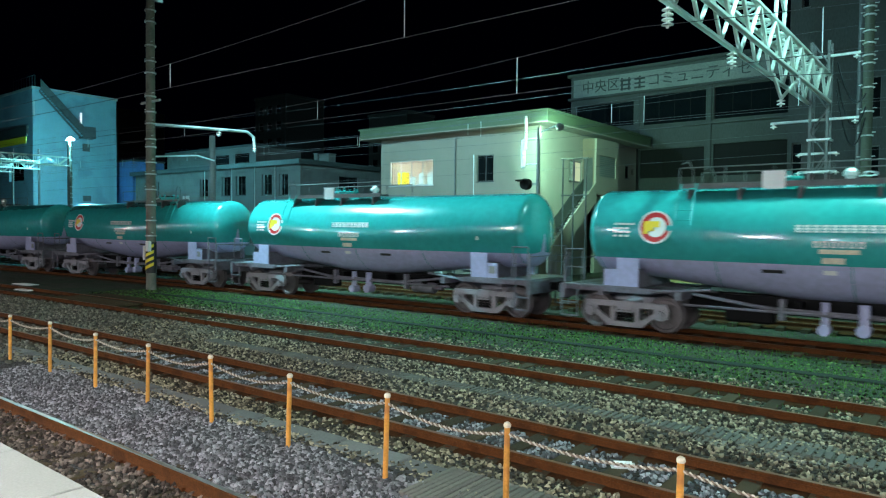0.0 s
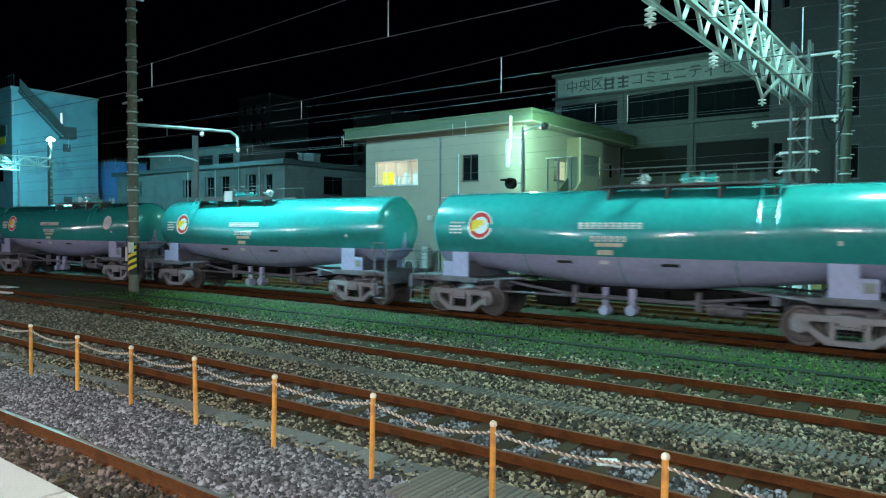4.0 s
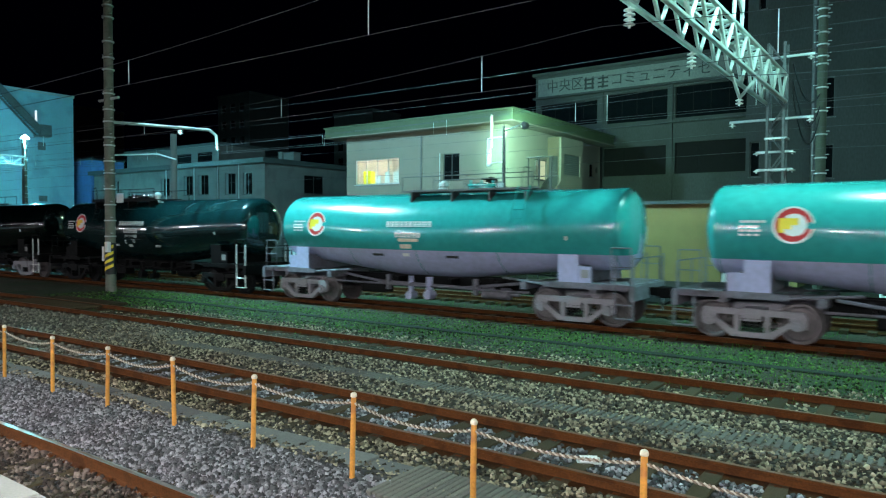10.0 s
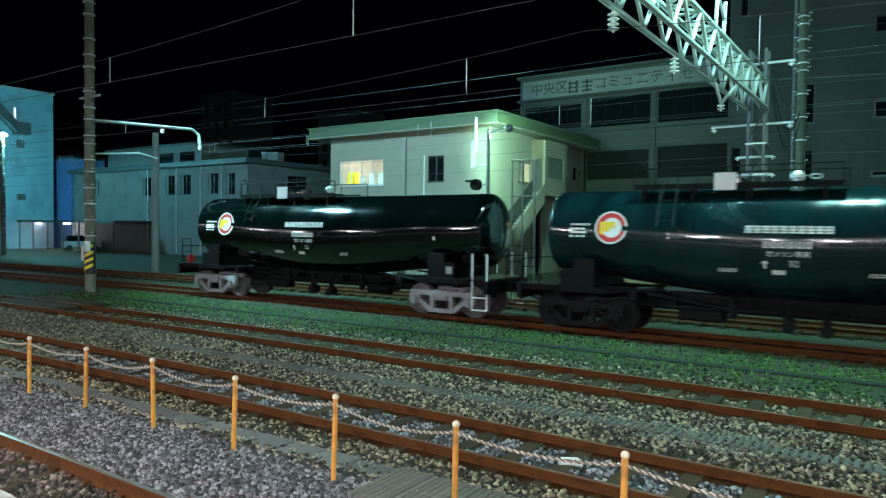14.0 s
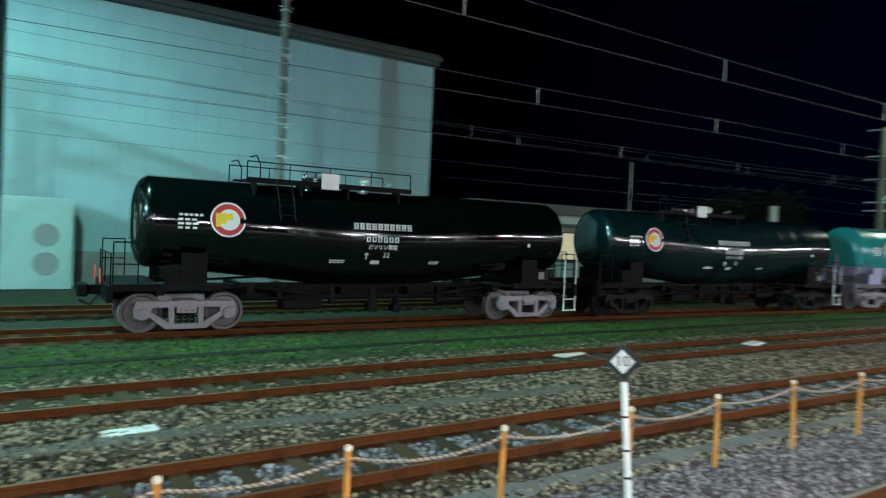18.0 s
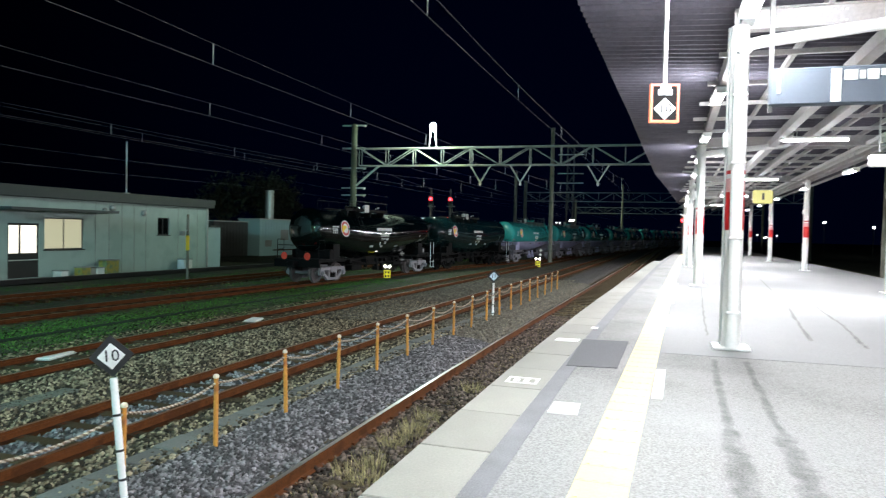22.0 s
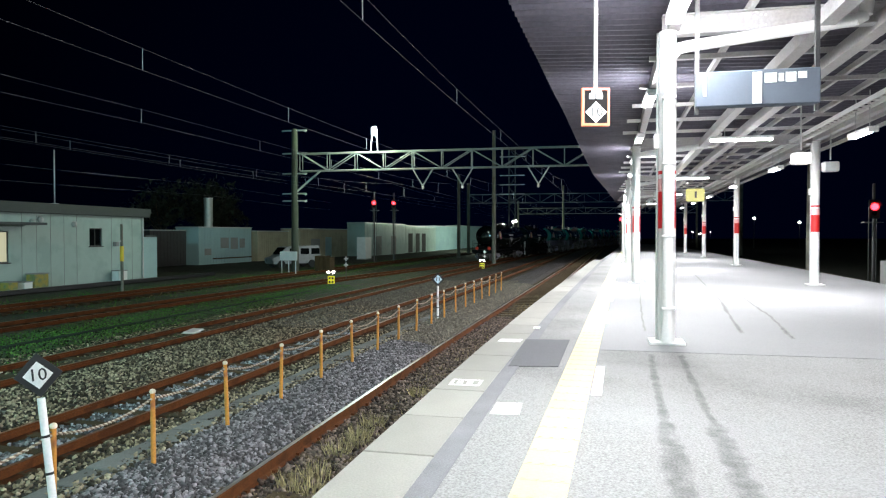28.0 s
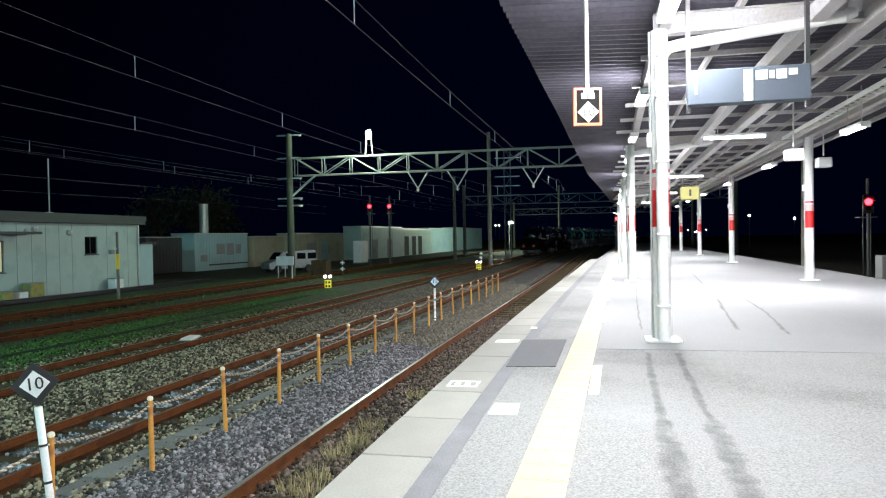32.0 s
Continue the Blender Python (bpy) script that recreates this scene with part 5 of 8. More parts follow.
window(house, 5.2, 5.5, 6.2, 6.6, m_frame, m_glass, panes=1, m=pose(L, 6.5, 0, 0, 0, 90), sill=False)
# the enclosed landing at the stair's head stands proud of the side wall
o = part("landing_wall", wall(B(), 2.96, 7.8, 0.12, [(0.4, 2.6, 5.65, 6.85)], 4.8), m_house, house, "pale wall of the stair landing")
o.matrix_basis = pose(L + 0.86, 4.8, 0, 0, 0, 90)
louvre_m = pose(L + 0.86, 4.8, 0, 0, 0, 90)
for i in range(10):
    part("louvre_slat", box(B(), 0.42, 2.58, 0.04, 0.08, 5.68 + 0.116 * i, 5.76 + 0.116 * i), m_dim_render, house).matrix_basis = louvre_m
part("landing_return", box(B(), L + 0.003, L + 0.735, 4.8, 4.9, 4.8, 7.8), m_brown, house, "dark brown boarded end of the landing")
part("landing_floor", box(B(), L + 0.003, L + 0.86, 4.8, 7.76, 4.6, 4.798), m_house, house)
part("landing_post", box(B(), L + 0.6, L + 0.84, 7.45, 7.7, 0, 4.6, 0.02), m_concrete, house)
part("landing_door", box(B(), L + 0.1, L + 0.65, 4.77, 4.8, 4.8, 6.7), m_frame, house, "dark door at the stair's head")
bm = B()
box(bm, -1.1, L + 0.9, -0.8, 12.6, 8.06, 8.6, 0.03)
roof = part("roof", bm, m_fascia, house)
part("roof_cap", box(B(), -1.16, L + 0.96, -0.86, 12.66, 8.6, 8.68), m_fascia, roof)
part("eave_board", box(B(), -1.14, L + 0.94, -0.84, 12.64, 8.0, 8.06), m_house, roof)
part("wall_head", box(B(), 0.003, L - 0.003, 0.003, 12.38, 7.8, 8.0), m_house, roof)
# outside stair along the side wall
def sloped(x0, x1, a, b, low, high):
    """Slab that follows a flight from a to b, both (y, z)."""
    bm = B()
    v = [bm.verts.new((x, p[0], p[1] + h)) for x in (x0, x1) for p, h in ((a, low), (b, low), (b, high), (a, high))]
    for f in ((0, 1, 2, 3), (4, 7, 6, 5), (0, 4, 5, 1), (3, 2, 6, 7), (1, 5, 6, 2), (0, 3, 7, 4)):
        bm.faces.new([v[i] for i in f])
    return bm


st = part("stair", sloped(L + 0.12, L + 0.83, (4.75, 4.6), (0.15, 1.36), -0.16, -0.07), m_concrete, house, "outside stair along the wall")
# Steps and wall-side string are dark, painting the shade inside the flight.
for i in range(17):
    y, z = 4.75 - 0.27 * i, 4.55 - 0.19 * i
    part("step", box(B(), L + 0.112, L + 0.838, y - 0.28, y, z, z + 0.05), m_dark_concrete, st)
part("stair_string", sloped(L + 0.05, L + 0.11, (4.75, 4.6), (0.15, 1.36), -0.1, 0.9), m_dark_concrete, st, "stair string painted dark as the flight's inner shade")
part("stair_parapet", sloped(L + 0.84, L + 0.92, (4.79, 4.75), (-0.6, 0.95), -0.55, 0.55), m_house, st, "pale solid stair parapet")
bm = B()
tube(bm, (5.9, -0.06, 0), (5.9, -0.06, 7.75), 0.05)
part("downpipe", bm, m_steel_dark, house)
bm = B()
tube(bm, (7.2, -0.05, 0), (7.2, -0.05, 6.7), 0.025)
for z in (2.6, 4.3):
    tube(bm, (6.0, -0.04, z), (11.0, -0.04, z - 0.1), 0.02)
part("conduit", bm, m_frame_light, house)
for x, z in ((5.0, 3.0), (9.0, 2.6)):
    part("vent_hood", box(B(), x, x + 0.35, -0.16, 0, z, z + 0.3, 0.03), m_steel, house)
# things at the foot of the house
def air_conditioner(x, y, z, rz, label, s=1.0):
    a = thing("air_conditioner", pose(x, y, z, 0, 0, rz), label, "air conditioner", "outdoor units")
    part("casing", box(B(), -0.42 * s, 0.42 * s, -0.16, 0.16, 0.08, 0.72 * s, 0.02), m_office, a)
    part("fan_grille", spin(B(), [(0.02, -0.165), (0.24 * s, -0.168), (0.26 * s, -0.175), (0.26 * s, -0.16), (0.02, -0.16)], 20, "y", (-0.08, 0, 0.4 * s)), m_frame, a)
    for dx in (-0.3, 0.3):
        part("foot", box(B(), dx * s - 0.05, dx * s + 0.05, -0.18, 0.18, 0, 0.08), m_concrete, a)
    return a


air_conditioner(-25.2, 29.9, -0.2, 0, "grey outdoor air conditioner on blocks by the signal house")
air_conditioner(-26.4, 30.2, -0.2, 0, "grey outdoor air conditioner on blocks by the signal house")
box_ob = thing("relay_box", pose(-24.2, 30.0, -0.2), "tall grey relay cabinet by the signal house", "cabinet")
part("body", box(B(), -0.25, 0.25, -0.2, 0.2, 0.1, 1.5, 0.02), m_office, box_ob)
part("plinth", box(B(), -0.28, 0.28, -0.22, 0.22, 0, 0.1), m_concrete, box_ob)
fence_panel = thing("white_fence_panel", pose(-32.5, 30.9, -0.2), "plain pale fence panel beside the signal house", "fence")
part("panel", box(B(), -2.6, 2.6, -0.05, 0.05, 0, 3.4), m_bigwall, fence_panel)
part("cap_rail", box(B(), -2.65, 2.65, -0.08, 0.08, 3.4, 3.46), m_steel, fence_panel)
# lamp post with a lit tube, in front of the house
g_post_tube = glow("lit_post_tube", (0.8, 1.0, 0.85), 0.8)
lp = thing("lamp_post", pose(-16.7, 28.0, -0.2), "grey steel post with a long white tube fixture before the house", "lamp post")
part("post", tube(B(), (0, 0, 0), (0, 0, 7.4), 0.1, 0.08, 12), m_steel_dark, lp)
part("tube_fixture", box(B(), -0.74, -0.62, -0.1, 0.02, 6.4, 8.0, 0.03), g_post_tube, lp, "lit white upright tube fixture")
part("reflector_box", box(B(), -0.94, -0.7, -0.13, 0.07, 5.5, 6.9, 0.08), m_white, lp, "white oblong lamp box")
part("arm", pipe(B(), [(0, 0, 6.9), (-0.65, -0.02, 6.9)], 0.03), m_steel, lp)
part("arm", pipe(B(), [(0, 0, 5.7), (-0.7, -0.02, 5.7)], 0.03), m_steel, lp)
# Arm and head are additions that carry the side wall's extra spot.
part("flood_arm", pipe(B(), [(0, 0, 7.15), (1.3, -0.4, 7.4)], 0.035), m_steel, lp)
o = part("flood_head", spin(B(), [(0.06, 0.25), (0.14, 0.2), (0.2, 0.02), (0.18, 0.0)], 16), m_steel_dark, lp, "small floodlight head added to light the house's side wall")
o.matrix_basis = pose(1.4, -0.5, 7.25, 80, 0, 20)
for z in (4.75, 3.65):
    part("signal_head", spin(B(), [(0.1, -0.2), (0.27, -0.16), (0.27, 0.1), (0.12, 0.2)], 16, "y", (-0.62, -0.05, z)), m_matt_black, lp, "round black signal head")
    part("head_visor", box(B(), -0.95, -0.5, -0.55, -0.21, z + 0.12, z + 0.2, 0.02), m_matt_black, lp)
    part("head_bracket", box(B(), -0.4, -0.08, -0.04, 0.04, z - 0.05, z + 0.05), m_steel_dark, lp)
part("relay_case", box(B(), -0.35, -0.1, -0.2, 0.05, 2.4, 3.0, 0.02), m_matt_black, lp)
frame_ob = thing("steel_rack", pose(-16.0, 28.6, -0.2), "slim steel rack frame standing by the post", "rack")
for x in (0.3, 0.85, 1.5):
    part("leg", tube(B(), (x, 0, 0), (x, 0, 5.9), 0.04, n=8), m_steel_dark, frame_ob)
part("crossbar", tube(B(), (0.2, 0, 5.9), (1.6, 0, 5.9), 0.04, n=8), m_steel_dark, frame_ob)
part("crossbar", tube(B(), (0.2, 0, 4.2), (1.6, 0, 4.2), 0.03, n=8), m_steel_dark, frame_ob)

# community centre with its sign, and the block joined to it
cc = thing("community_centre", pose(-23.6, 44.0, -0.2), "dark grey concrete community centre with long window bands", "building")
W1 = [(0.4, 4.72, 9.7, 11.35), (5.38, 9.5, 9.6, 11.55), (10.0, 14.3, 9.6, 11.6), (5.2, 9.45, 6.05, 7.95), (10.0, 14.3, 6.05, 8.05), (0.4, 4.7, 6.05, 7.95), (0.4, 4.7, 2.2, 4.2), (5.2, 9.45, 2.2, 4.2), (10, 14.3, 2.2, 4.2)]
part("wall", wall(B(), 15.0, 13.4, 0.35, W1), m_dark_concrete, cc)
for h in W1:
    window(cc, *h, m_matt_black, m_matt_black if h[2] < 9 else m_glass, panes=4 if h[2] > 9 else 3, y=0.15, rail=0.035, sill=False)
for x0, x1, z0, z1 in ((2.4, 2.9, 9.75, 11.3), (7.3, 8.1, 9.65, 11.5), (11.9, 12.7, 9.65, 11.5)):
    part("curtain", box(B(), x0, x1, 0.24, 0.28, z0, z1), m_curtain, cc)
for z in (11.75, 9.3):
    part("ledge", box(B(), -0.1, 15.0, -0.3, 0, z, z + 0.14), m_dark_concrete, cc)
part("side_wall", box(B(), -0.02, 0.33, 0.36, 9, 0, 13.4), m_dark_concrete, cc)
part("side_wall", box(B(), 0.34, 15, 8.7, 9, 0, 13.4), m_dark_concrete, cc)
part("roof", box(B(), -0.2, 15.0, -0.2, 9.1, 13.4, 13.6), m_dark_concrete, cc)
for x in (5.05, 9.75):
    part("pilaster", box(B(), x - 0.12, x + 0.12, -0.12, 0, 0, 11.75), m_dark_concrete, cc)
# Panel added over the same wall, painted lighter so the letters show.
part("sign_band", box(B(), 0.2, 14.9, -0.03, 0, 11.95, 13.2), m_lit_band, cc)
m_letter = mat("dark_bronze_letters", (0.008, 0.01, 0.01), 0.5, 0.3)
lettering("sign_letters", "\u4e2d\u592e\u533a", 0.95, m_letter, cc, pose(2.3, -0.06, 12.52))
for x, uprights in ((3.75, (0.05, 0.55)), (4.75, (0.3,))):
    part("sign_bar", bars([(x, x + 0.75, 12.12 + 0.28 * k, 12.23 + 0.28 * k) for k in range(3)] + [(x + u, x + u + 0.14, 12.08, 12.92) for u in uprights], 0.05), m_letter, cc, "blurred character as dark bars")
lettering("sign_letters", "\u30b3\u30df\u30e5\u30cb\u30c6\u30a3\u30bb", 0.95, m_letter, cc, pose(8.95, -0.06, 12.5))

blk = thing("office_block", pose(-8.5, 40.0, -0.2), "tall stained concrete block with small dark windows", "building")
W2 = [(3.6, 4.2, 8.35, 10.4), (3.75, 4.2, 5.2, 6.95), (6.85, 8.75, 8.4, 9.25), (6.8, 8.8, 12.6, 13.4), (6.8, 9.5, 5.5, 5.75), (0.55, 0.9, 14.4, 16.0), (0.2, 0.7, 5.4, 7.3), (6.8, 8.8, 4.3, 5.0), (3.7, 4.2, 15.0, 16.8)]
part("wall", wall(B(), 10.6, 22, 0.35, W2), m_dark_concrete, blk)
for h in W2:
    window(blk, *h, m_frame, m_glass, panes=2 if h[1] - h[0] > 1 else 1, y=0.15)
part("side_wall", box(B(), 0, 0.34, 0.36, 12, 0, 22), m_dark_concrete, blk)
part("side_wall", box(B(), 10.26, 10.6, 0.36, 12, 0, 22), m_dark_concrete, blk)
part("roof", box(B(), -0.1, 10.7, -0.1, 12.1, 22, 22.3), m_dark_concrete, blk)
part("drain_pipe", tube(B(), (3.3, -0.12, 0), (3.3, -0.12, 22), 0.14), m_steel_dark, blk, "dark thick drain pipe")

# warehouse with the pale floodlit wall
wh = thing("warehouse", pose(0.45, 29.0, -0.2), "tall warehouse with a pale panelled wall under floodlight", "warehouse")
part("front_wall", box(B(), 0, 17.75, 0, 0.3, 0, 10.75), m_bigwall, wh)
me = mesh_of(box(B(), -0.006, 0.006, -0.008, 0.0, 0.0, 10.75), "panel_joint", m_office)
for i in range(1, 19):
    piece("panel_joint", me, wh, pose(0.93 * i, 0, 0))
part("side_wall", box(B(), 0, 0.3, 0.3, 16, 0, 10.75), m_bigwall, wh)
part("side_wall", box(B(), 17.45, 17.75, 0.3, 16, 0, 10.75), m_bigwall, wh)
part("eave", box(B(), -0.12, 17.9, -0.35, 16, 10.75, 11.3, 0.03), m_dark_roof, wh, "dark eave band")
part("gutter", box(B(), -0.12, 17.9, -0.5, -0.36, 10.95, 11.12), m_steel_dark, wh)
part("plinth", box(B(), -0.02, 17.77, -0.06, 0, 0, 1.3), m_office, wh)
sw = thing("equipment_housing", pose(1.5, 28.0, -0.2), "pale metal housing with two round fans at the warehouse wall", "housing")
part("body", box(B(), -1.1, 1.1, -0.4, 0.6, 0, 3.2, 0.02), m_shed, sw)
for z in (0.9, 1.9):
    part("fan", spin(B(), [(0.05, -0.43), (0.36, -0.43), (0.4, -0.44), (0.4, -0.4), (0.05, -0.4)], 20, "y", (0.25, 0, z)), m_office, sw, "grey round fan")
for x, s in ((15.65, 2.0), (18.6, 0.9)):
    a = thing("outdoor_fan_unit", pose(x, 27.9, -0.2), "pale outdoor fan unit beside the warehouse", "air conditioner", "outdoor units")
    part("casing", box(B(), -0.75, 0.75, -0.3, 0.3, 0.1, s, 0.02), m_shed, a)
    for k in range(2 if s > 2 else 1):
        part("fan_grille", spin(B(), [(0.03, -0.31), (0.36, -0.315), (0.4, -0.33), (0.4, -0.3), (0.03, -0.3)], 20, "y", (-0.1, 0, 0.62 + 0.9 * k)), m_frame, a)
    part("base", box(B(), -0.7, 0.7, -0.3, 0.3, 0, 0.1), m_concrete, a)

# yellow-lit store between the houses
store = thing("storage_shed", pose(-13.2, 33.0, -0.2), "small yellow plaster store lit by a warm wall lamp", "shed")
part("front_wall", wall(B(), 8.4, 3.75, 0.2, [(5.2, 7.45, 0, 2.75)]), m_yellow_wall, store)
part("shutter", box(B(), 5.2, 7.45, 0.06, 0.12, 0, 2.75), m_white, store, "pale closed shutter")
for i in range(8):
    part("shutter_slat", box(B(), 5.22, 7.43, 0.045, 0.06, 0.1 + 0.33 * i, 0.36 + 0.33 * i, 0.008), m_white, store)
part("roof", box(B(), -0.3, 8.7, -0.45, 4, 3.75, 3.9), m_dark_roof, store)
part("side_wall", box(B(), 0, 0.2, 0.2, 4, 0, 3.75), m_yellow_wall, store)
part("side_wall", box(B(), 8.2, 8.4, 0.2, 4, 0, 3.75), m_yellow_wall, store)
part("meter_box", box(B(), 1.0, 1.5, -0.15, 0, 1.4, 2.1, 0.02), m_office, store)
part("wall_lamp", spin(B(), [(0.03, 3.62), (0.13, 3.5), (0.13, 3.4), (0.05, 3.38)], 14, at=(6.3, -1.8, 0)), g_warm, store, "lit warm wall lamp", True)
part("lamp_arm", pipe(B(), [(6.3, 0, 3.85), (6.3, -1.8, 3.85), (6.3, -1.8, 3.6)], 0.03), m_steel, store)
gate = thing("low_platform", pose(-7.0, 24.5, -0.2), "low concrete loading edge lit from the store", "loading platform")
part("slab", box(B(), -5, 3.4, -0.8, 5.5, 0, 0.28, 0.02), m_dark_concrete, gate)
part("kerb", box(B(), -5.05, 3.45, -0.95, -0.8, 0, 0.32, 0.02), m_dark_concrete, gate)
g = thing("white_cabinet", pose(-4.6, 27.6, -0.2), "white instrument cabinet on legs behind the track", "cabinet")
part("body", box(B(), -0.25, 0.25, -0.2, 0.2, 0.3, 2.2, 0.02), m_white, g)
part("plinth", box(B(), -0.3, 0.3, -0.25, 0.25, 0, 0.3), m_concrete, g)
ladder_ob = thing("white_ladder_rack", pose(-1.25, 24.0, -0.2), "white steel rack with rungs behind the track", "rack")
for x in (0, 0.45):
    part("upright", tube(B(), (x, 0, 0), (x, 0, 3.9), 0.045, n=8), m_white, ladder_ob)
for i in range(7):
    part("rung", tube(B(), (0, 0, 0.6 + 0.5 * i), (0.45, 0, 0.6 + 0.5 * i), 0.03, n=6), m_white, ladder_ob)

# yard office with lit door and windows
yo = thing("yard_office", pose(19.4, 27.0, -0.2), "single-storey pale metal yard office with a lit door", "building")
D1, D2, D3, D4, D5 = (4.15, 5.75, 0.15, 2.62), (6.05, 8.35, 1.4, 2.9), (13.7, 14.7, 2.1, 3.1), (-0.0, 0.0, 0, 0), (0.05, 0.75, 1.45, 2.95)
part("front_wall", wall(B(), 18.4, 3.8, 0.15, [D1, D2, D3, D5]), m_shed, yo)
me = mesh_of(box(B(), -0.006, 0.006, -0.012, 0.0, 0.0, 3.8), "siding_joint", m_office)
for i in range(1, 20):
    if not 3.9 < 0.91 * i < 8.6 and not 13.5 < 0.91 * i < 14.8:
        piece("siding_joint", me, yo, pose(0.91 * i, 0, 0))
door = part("door", box(box(box(box(B(), 4.15, 4.21, 0.03, 0.09, 0.15, 2.62), 5.69, 5.75, 0.03, 0.09, 0.15, 2.62), 4.21, 5.69, 0.03, 0.09, 2.54, 2.62), 4.21, 5.69, 0.03, 0.09, 0.15, 1.25), m_frame, yo)
part("pane", box(B(), 4.24, 4.72, 0.05, 0.06, 1.27, 2.52), g_window, door, "lit frosted pane")
part("pane", box(B(), 4.82, 5.66, 0.05, 0.06, 1.27, 2.52), g_window, door, "lit frosted pane")
part("mullion", box(B(), 4.72, 4.82, 0.03, 0.09, 1.25, 2.54), m_frame, door)
part("push_bar", tube(B(), (4.2, 0.0, 0.95), (5.7, 0.0, 0.95), 0.025, n=8), m_steel, door)
window(yo, *D2, m_frame, [g_blind, g_blind], panes=2)
window(yo, *D3, m_frame, m_glass, panes=2)
window(yo, *D5, m_frame, [g_blind, m_curtain], panes=2)
part("side_wall", box(B(), 0, 0.15, 0.15, 7, 0, 3.8), m_shed, yo)
part("side_wall", box(B(), 18.25, 18.4, 0.15, 7, 0, 3.8), m_shed, yo)
part("roof", box(B(), -0.25, 18.65, -0.3, 7.2, 3.8, 4.3, 0.03), m_dark_roof, yo, "dark flat roof edge")
part("fascia", box(B(), -0.27, 18.67, -0.33, -0.3, 4.02, 4.32), m_dark_roof, yo)
part("canopy", box(B(), 3.3, 9.4, -1.2, 0, 3.2, 3.32), m_dark_roof, yo, "dark awning over the door")
part("step", box(B(), 3.4, 9.0, -1.1, 0, 0, 0.12), m_concrete, yo)
part("notice_box", box(B(), 1.6, 2.15, -0.14, 0, 1.6, 2.3, 0.02), m_white, yo)
part("drainpipe", tube(B(), (18.2, -0.08, 0), (18.2, -0.08, 3.9), 0.05), m_steel, yo)
for x, z in ((9.7, 3.35), (12.5, 3.3), (10.2, 3.5)):
    part("vent_hood", spin(B(), [(0.16, 0.0), (0.16, -0.12), (0.06, -0.2)], 14, "y", (x, 0, z)), m_steel, yo)
m_old_yellow = mat("faded_yellow_green_paint", (0.36, 0.30, 0.06), 0.7, scale=4, vary=0.3, second=(0.16, 0.2, 0.1), patch=(0.45, 0.6))
wing = thing("office_wing", pose(15.6, 28.2, -0.2), "dark lower wing of the yard office with a lit window", "building")
part("wall", wall(B(), 3.75, 3.6, 0.15, [(2.9, 3.6, 1.5, 3.0)]), m_dark_concrete, wing)
for h in ((2.9, 3.6, 1.5, 3.0),):
    window(wing, *h, m_frame, [g_blind, m_glass], panes=2)
part("roof", box(B(), -0.2, 3.75, -0.3, 4.5, 3.6, 3.9), m_dark_roof, wing)
for x, s, lab, mt in ((28.9, 0.8, "weathered yellow and green storage box by the office", m_old_yellow), (28.1, 0.45, "small white bin by the office", m_white), (34.9, 0.65, "white ribbed outdoor unit by the office", m_white), (25.9, 0.4, "small white bucket at the office step", m_white), (27.2, 0.5, "yellow crate at the office step", m_old_yellow)):
    c = thing("storage_box", pose(x, 26.5, -0.2), lab, "box", "boxes at the office")
    part("body", box(B(), -s * 0.55, s * 0.55, -0.25, 0.25, 0.03, s, 0.02), mt, c)
    part("lid", box(B(), -s * 0.58, s * 0.58, -0.28, 0.28, s, s + 0.05, 0.01), m_office, c)
annex = thing("annex_shed", pose(38.1, 27.2, -0.2), "narrow white annex at the end of the yard office", "shed")
part("body", box(B(), 0, 1.3, 0, 2.5, 0, 2.6), m_bigwall, annex)
part("roof", box(B(), -0.05, 1.55, -0.15, 2.6, 2.6, 2.72), m_dark_roof, annex)
edge = thing("black_kerb", pose(33, 25.2, -0.2, 0, 0, -3), "long dark kerb of rubber edging before the office", "kerb", kind="structure")
part("kerb_beam", box(B(), -16, 9, -0.15, 0.15, 0, 0.22, 0.03), m_black, edge)

# sheds, containers and a van further along
m_cream = mat("weathered_cream_siding", (0.42, 0.38, 0.27), 0.8, scale=0.8, fine=12, vary=0.2, second=(0.3, 0.27, 0.2), patch=(0.45, 0.65))
aerial = thing("aerial_mast", pose(34.0, 30.0, 4.1), "thin aerial mast standing on the office roof", "mast")
part("rod", tube(B(), (0, 0, 0), (0, 0, 3.3), 0.03, n=8), m_steel, aerial)
part("foot", box(B(), -0.15, 0.15, -0.15, 0.15, 0.0, 0.25, 0.02), m_steel, aerial)
def container(x0, x1, y, z1, label, m, depth=2.4, name="storage_container"):
    c = thing(name, pose(x0, y, -0.2, 0, 0, -5), label, "container", "sheds beyond the office")
    n = max(int((x1 - x0) / 0.4), 2)
    w = (x1 - x0) / n
    part("body", box(B(), 0, x1 - x0, 0, depth, 0.05, z1), m, c)
    for i in range(n):
        part("rib", box(B(), i * w + 0.04, i * w + w * 0.5, -0.03, 0, 0.15, z1 - 0.12), m, c)
    part("roof_rim", box(B(), -0.04, x1 - x0 + 0.04, -0.06, depth + 0.04, z1, z1 + 0.1), m_steel, c)
    return c


white_box = container(55.2, 63.6, 34.0, 3.4, "weathered white container with faded grey marks", m_bigwall)
for x0, x1, z0, z1 in ((3.2, 4.5, 1.5, 2.5), (4.8, 6.0, 1.4, 2.5), (6.3, 7.2, 1.5, 2.4), (0.8, 1.8, 0.9, 1.5)):
    part("faded_mark", box(B(), x0, x1, -0.036, -0.031, z0, z1), m_office, white_box)
part("rust_streak", box(B(), 2.0, 8.4, -0.036, -0.031, 0.5, 0.62), m_sleeper, white_box)
